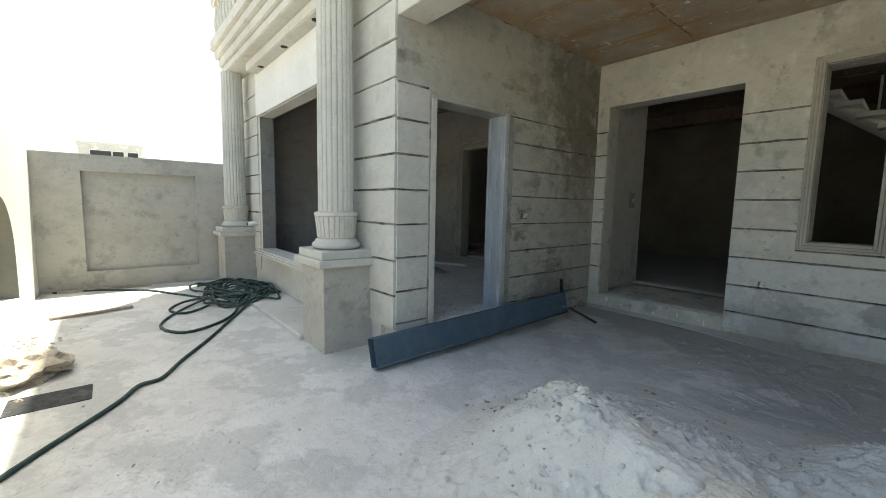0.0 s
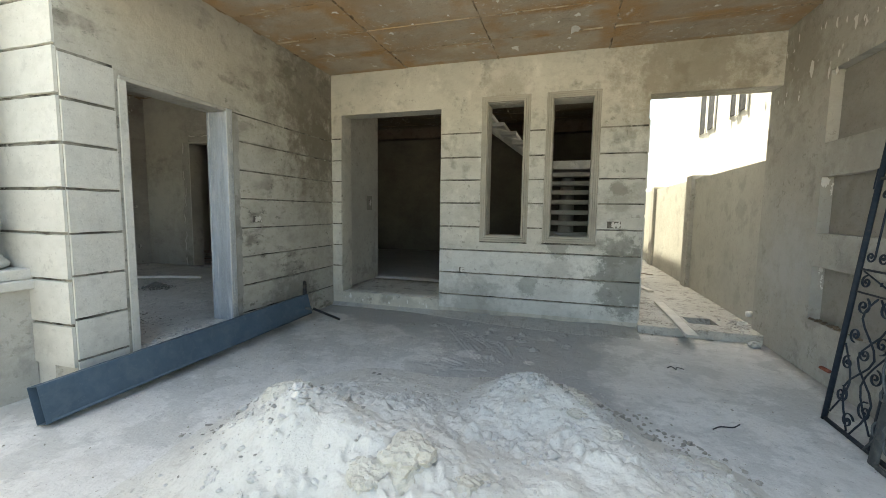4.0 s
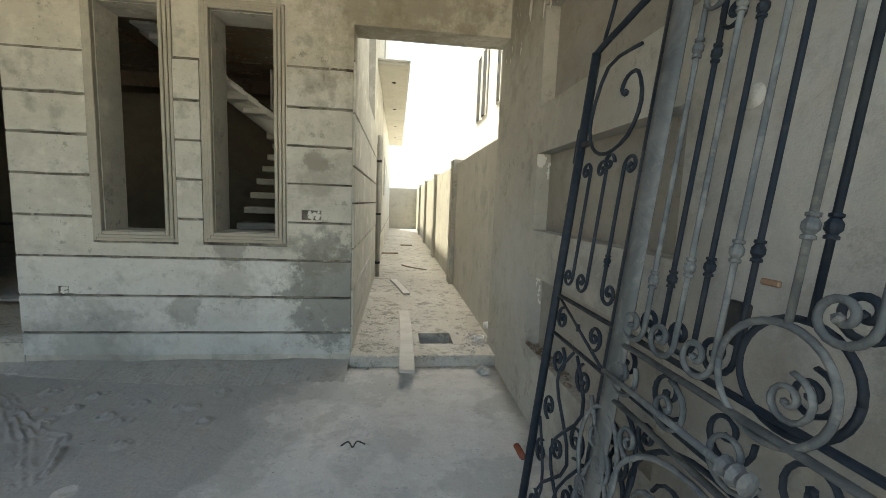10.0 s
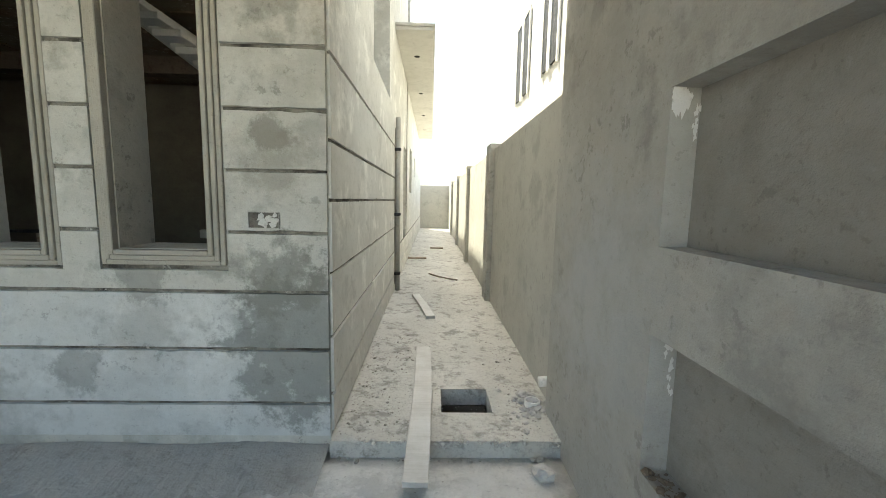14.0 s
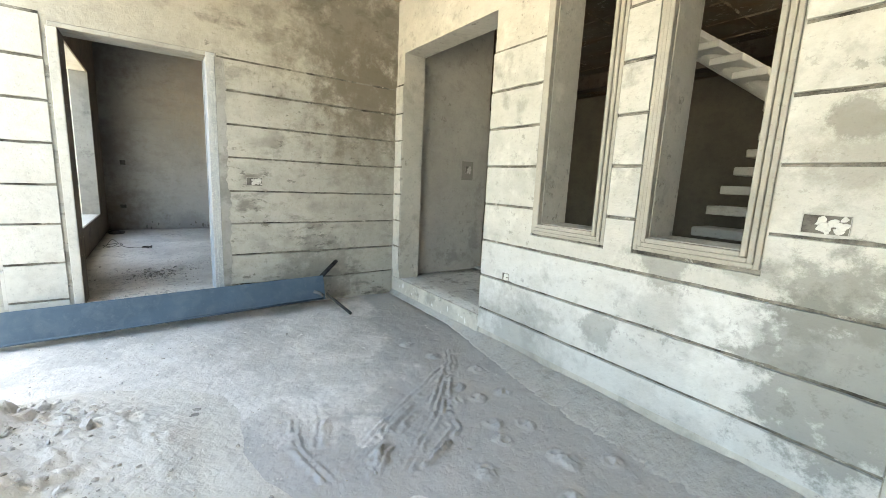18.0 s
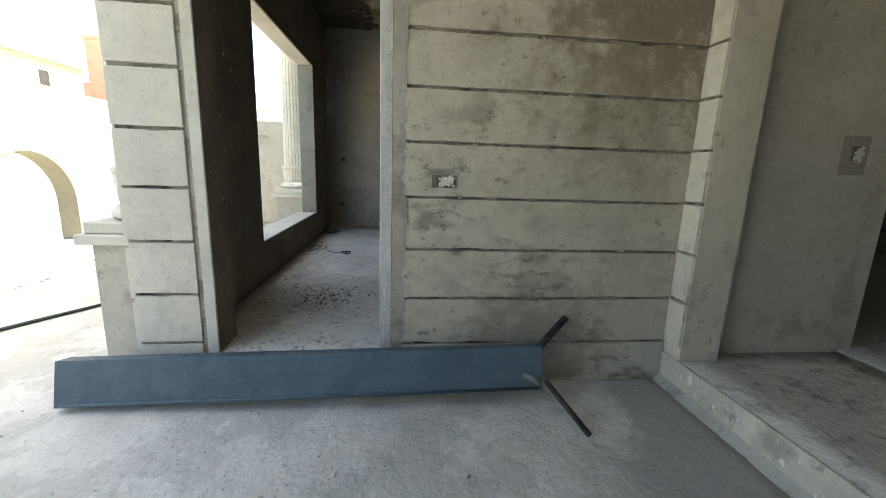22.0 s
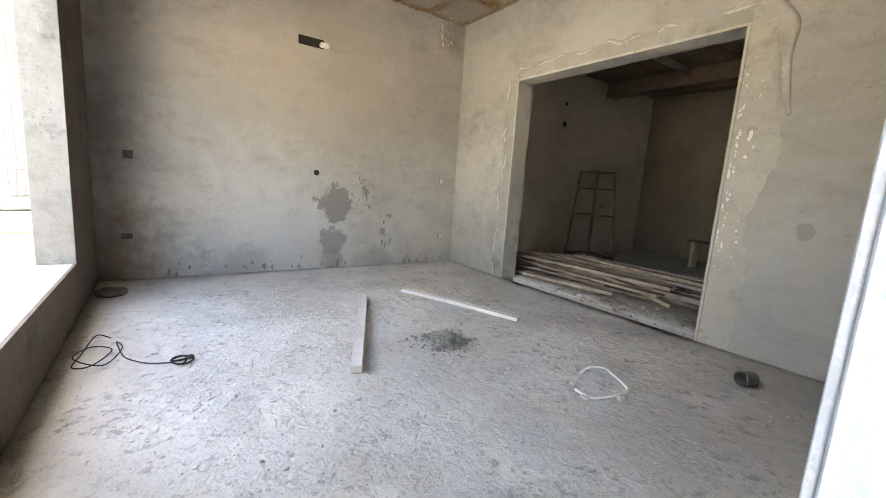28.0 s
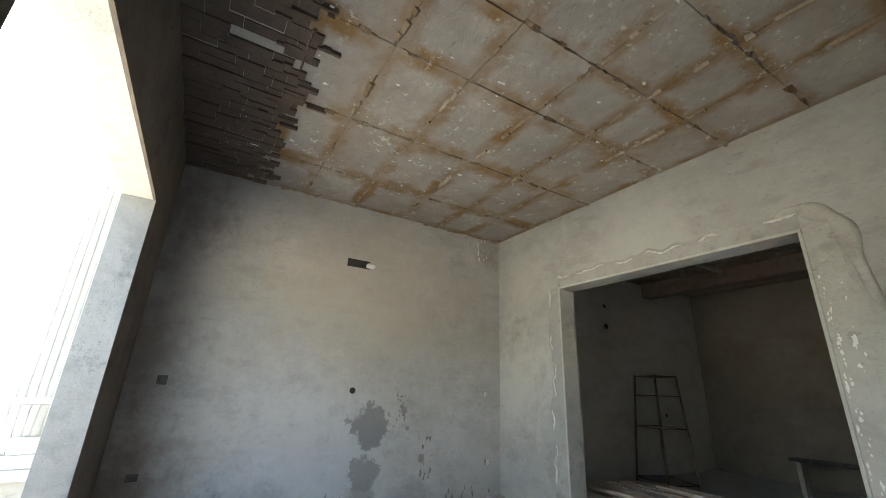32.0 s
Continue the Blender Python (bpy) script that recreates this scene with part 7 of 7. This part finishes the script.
# garden hose: a coil and a long run to the street
coil = []
hr = random.Random(17)
cx, cy, a = -3.6, -4.0, 0.0
for k in range(150):
    if k % 13 == 0:
        ra, rb, tilt = hr.uniform(0.45, 0.95), hr.uniform(0.16, 0.36), hr.uniform(-0.35, 0.45)
        cx, cy = -3.62 + hr.uniform(-0.25, 0.35), -4.02 + hr.uniform(-0.12, 0.22)
    a += 0.50
    u, v = ra * math.cos(a), rb * math.sin(a)
    x, y = cx + u * math.cos(tilt) - v * math.sin(tilt), cy + u * math.sin(tilt) + v * math.cos(tilt)
    lie = 0.073 if y > -3.97 else 0.018
    coil.append((x, min(y, -3.47), lie + 0.035 * (1 + math.sin(k * 1.7)) * (1.0 if abs(u) < 0.6 * ra else 0.35)))
coil += [(-3.5, -4.55, 0.018), (-3.05, -4.86, 0.018), (-2.75, -4.72, 0.018), (-3.0, -4.42, 0.03), (-3.4, -4.30, 0.05), (-3.1, -4.62, 0.03), (-2.6, -4.93, 0.018), (-2.2, -5.02, 0.018), (-1.88, -4.84, 0.018), (-2.05, -4.50, 0.018), (-2.45, -4.22, 0.018), (-3.0, -4.05, 0.05), (-3.2, -3.85, 0.09), (-2.95, -3.88, 0.085)]
run = [(-2.65, -4.06, 0.018), (-2.1, -4.36, 0.016), (-1.52, -4.67, 0.016), (-1.0, -4.98, 0.016), (-0.68, -5.15, 0.016), (-0.62, -5.30, 0.016), (-0.37, -5.44, 0.016), (0.1, -5.80, 0.016), (0.9, -6.4, 0.016), (1.4, -7.2, 0.016)]
wire("garden_hose", smooth_path(coil, 4) + smooth_path([coil[-1]] + run, 8), 0.0155, M_HOSE, "dark green rubber hose in a loose tangled coil", "hose")
wire("hose_run", smooth_path([(-3.5, -4.35, .016), (-4.1, -4.7, .016), (-4.6, -5.0, .016), (-5.0, -5.6, .016), (-5.1, -6.1, .016)], 8), 0.015, M_HOSE, "second hose trailing to the garden wall", "hose")

sack = mesh_object("mortar_sack", lump(random.Random(9), 0.27, 0.42, 0.5, 4), M_BAG)
sack.location = (-1.35, -5.98, 0.08)
tagged(sack, "torn crumpled cement sack by the street wall", "sack")
scatter("yard_spill", rnd, [(rnd.gauss(-1.85, 0.35), rnd.gauss(-6.05, 0.10), 0.0, abs(rnd.gauss(0, 0.015)) + 0.006) for _ in range(320)], M_BAG, "spilt sand and rubble by the street wall", "rubble")
tagged(mesh_object("sheet_offcut", box(((-0.90, -6.02, 0.001), (-0.60, -5.57, 0.006))), M_DARKSTEEL), "flat dark sheet-metal offcut on the screed", "sheet metal")
spout = thing("drain_spout", "white plastic pipe end through the house wall", "pipe", at=(-4.33, -3.41, 1.06))
bm = tube([(0, 0, 0), (0, -0.16, -0.01)], 0.035, 14)
part("pipe", bm, M_PLASTIC, spout)
bm = tube([(0, -0.161, -0.01), (0, -0.166, -0.01)], 0.026, 14)
part("bore", bm, M_BLACK, spout)


# ---- steel trestle in the hall ----
def trestle():
    t = thing("steel_trestle", "narrow welded steel trestle standing in the hall", "trestle", at=(-4.74, 3.98, 0.235), rz=-20)
    H = 1.62
    for sx in (-1, 1):
        for sy in (-1, 1):
            part("leg", sweep([(sx * 0.36, sy * 0.27, 0), (sx * 0.25, sy * 0.19, H)], 0.032, 0.032, (0, 1, 0)), M_TRESTLE, t)
    for z in (0.06, 0.82, 1.3, H - 0.02):
        k = z / H
        x, y = 0.36 - 0.11 * k, 0.27 - 0.08 * k
        for a, b in (((-x, -y), (x, -y)), ((-x, y), (x, y)), ((-x, -y), (-x, y)), ((x, -y), (x, y))):
            part("rung", sweep([(*a, z), (*b, z)], 0.02, 0.02, (0, 0, 1)), M_TRESTLE, t)
    return t


trestle()
for y, z, r in ((3.45, 3.02, 0.035), (3.45, 2.66, 0.05), (4.9, 1.2, 0.03)):
    # Flat black disc again, painted dark in place of depth.
    ob = mesh_object("wall_hole", lathe([(0.0, 0), (r, 0.0), (r, 0.004), (0.0, 0.004)], 14), M_BLACK)
    ob.matrix_basis = pose(-5.189, y, z, 0, 90, 0)
    tagged(ob, "dark conduit hole in the hall wall", "wall hole")
ob = mesh_object("blackened_pan", lump(random.Random(61), 0.12, 0.32, 0.25, 3), M_DARKBOX)
ob.location = (-4.62, -3.03, 0.272)
tagged(ob, "blackened pan in the corner of the room floor", "pan")
bench = thing("timber_bench", "low dark makeshift bench in the hall", "bench", at=(-2.9, 5.4, 0.235))
part("top_board", box(((-0.7, -0.12, 0.46), (0.7, 0.12, 0.50)), bevel=0.004), M_DARKSTEEL, bench)
for x in (-0.6, 0.6):
    part("leg", box(((x - 0.03, -0.1, 0), (x + 0.03, 0.1, 0.46)), bevel=0.004), M_WOOD, bench)


# ---- passage fittings ----
pipe = thing("downpipe", "grey plastic downpipe on the side wall", "downpipe")
part("pipe", tube([(4.34, 3.60, 0.12), (4.34, 3.60, 2.55)], 0.035, 12), M_RIGHT, pipe)
for z in (0.35, 1.2, 2.1):
    part("bracket", box(((4.295, 3.55, z), (4.38, 3.65, z + 0.04)), bevel=0.004), M_DARKSTEEL, pipe)
dfr = tagged(new("door_2"), "dark steel frame of the side door", "door frame", kind="structure")
for a, b in (((4.20, 3.65, 0.2), (4.30, 3.70, 2.42)), ((4.20, 4.45, 0.2), (4.30, 4.5, 2.42)), ((4.20, 3.70, 2.36), (4.30, 4.45, 2.42))):
    part("frame_member", box((a, b), bevel=0.004), M_TRIM, dfr)

# Dark panels added behind the openings to stop light entering the hall.
part("door_light_block", box(((4.08, 5.505, 0.3), (4.12, 6.245, 2.415)), bevel=0.004), M_DARKSTEEL, dfr, "dark panel added to keep passage light out of the hall")
part("door_light_block", box(((4.10, 3.70, 0.2), (4.14, 4.45, 2.36)), bevel=0.004), M_DARKSTEEL, dfr, "dark panel added to keep passage light out of the hall")

# ---- neighbours ----
def building(name, x0, x1, y0, y1, h, mat, wins, label, face="x", roof=0.25):
    b = thing(name, label, "building")
    part("masonry", box(((x0, y0, -0.02), (x1, y1, h))), mat, b)
    part("parapet", box(((x0 - 0.1, y0 - 0.1, h + 0.001), (x1 + 0.1, y1 + 0.1, h + roof))), mat, b)
    for u, z, w, hh in wins:
        if face == "x":
            a, c = (x0 - 0.03, u, z), (x0 - 0.001, u + w, z + hh)
        elif face == "x+":
            a, c = (x1 + 0.001, u, z), (x1 + 0.03, u + w, z + hh)
        else:
            a, c = (u, y1 + 0.001, z), (u + w, y1 + 0.03, z + hh)
        win = part("window", box((a, c)), M_DARKSTEEL, b)
        fr = Vector((0.012 if face == "x+" else -0.012 if face == "x" else 0, 0.012 if face == "y" else 0, 0))
        lo, hi = Vector(a) + fr, Vector(c) + fr
        s = 0.06
        if face.startswith("x"):
            bs = (((lo.x, lo.y - s, lo.z - s), (hi.x, lo.y, hi.z + s)), ((lo.x, hi.y, lo.z - s), (hi.x, hi.y + s, hi.z + s)), ((lo.x, lo.y, hi.z), (hi.x, hi.y, hi.z + s)))
        else:
            bs = (((lo.x - s, lo.y, lo.z - s), (lo.x, hi.y, hi.z + s)), ((hi.x, lo.y, lo.z - s), (hi.x + s, hi.y, hi.z + s)), ((lo.x, lo.y, hi.z), (hi.x, hi.y, hi.z + s)))
        for q in bs:
            part("window_frame", box(q), M_WHITE, win)
    return b


building("neighbour_house", 6.6, 14.0, 0.5, 9.0, 6.8, M_WHITE, [(3.86, 3.50, 0.34, 1.45), (4.36, 3.50, 0.28, 1.45), (5.66, 3.50, 0.42, 1.45), (6.26, 3.50, 0.42, 1.45)], "white two-storey neighbouring house", "x")
building("distant_white_house", -56, -46, -7.1, -2.5, 6.3, M_SIDE, [(-6.3, 4.9, 1.5, 0.9), (-4.7, 5.0, 0.8, 0.8), (-3.6, 4.9, 0.8, 0.9)], "distant white house with a flat roof", "x+")
building("distant_white_house", 2.5, 9.0, 48, 56, 4.6, M_WHITE, [(4, 3, 1, 1), (6.5, 3, 1.2, 1)], "distant pale house beyond the passage", "x")
building("brick_house", -26.8, -17.0, -28, -22, 6.6, M_BRICK, [(-24.2, 5.2, 0.7, 0.8)], "unplastered red-brick house across the street", "y")
building("brick_house", -44, -30.5, -28, -22.5, 6.2, M_BRICK, [(-35, 4.6, 1.0, 1.0)], "low red-brick building across the street", "y")
building("brick_tower", -33.9, -30.3, -24, -22, 9.3, M_BRICK, [], "square red-brick stair tower across the street", "y")
building("concrete_house", -37, -30, -20.8, -16.6, 6.9, M_GARDEN, [(-19.5, 3.9, 0.8, 1.5), (-18.3, 4.6, 1.5, 0.6)], "unfinished pale concrete house across the street", "x+")
building("small_white_house", -36, -30.3, -16.3, -13.9, 5.7, M_WHITE, [(-15.5, 4.2, 0.55, 0.45), (-15.45, 4.9, 0.3, 0.25)], "small white house with two dark windows", "x+")
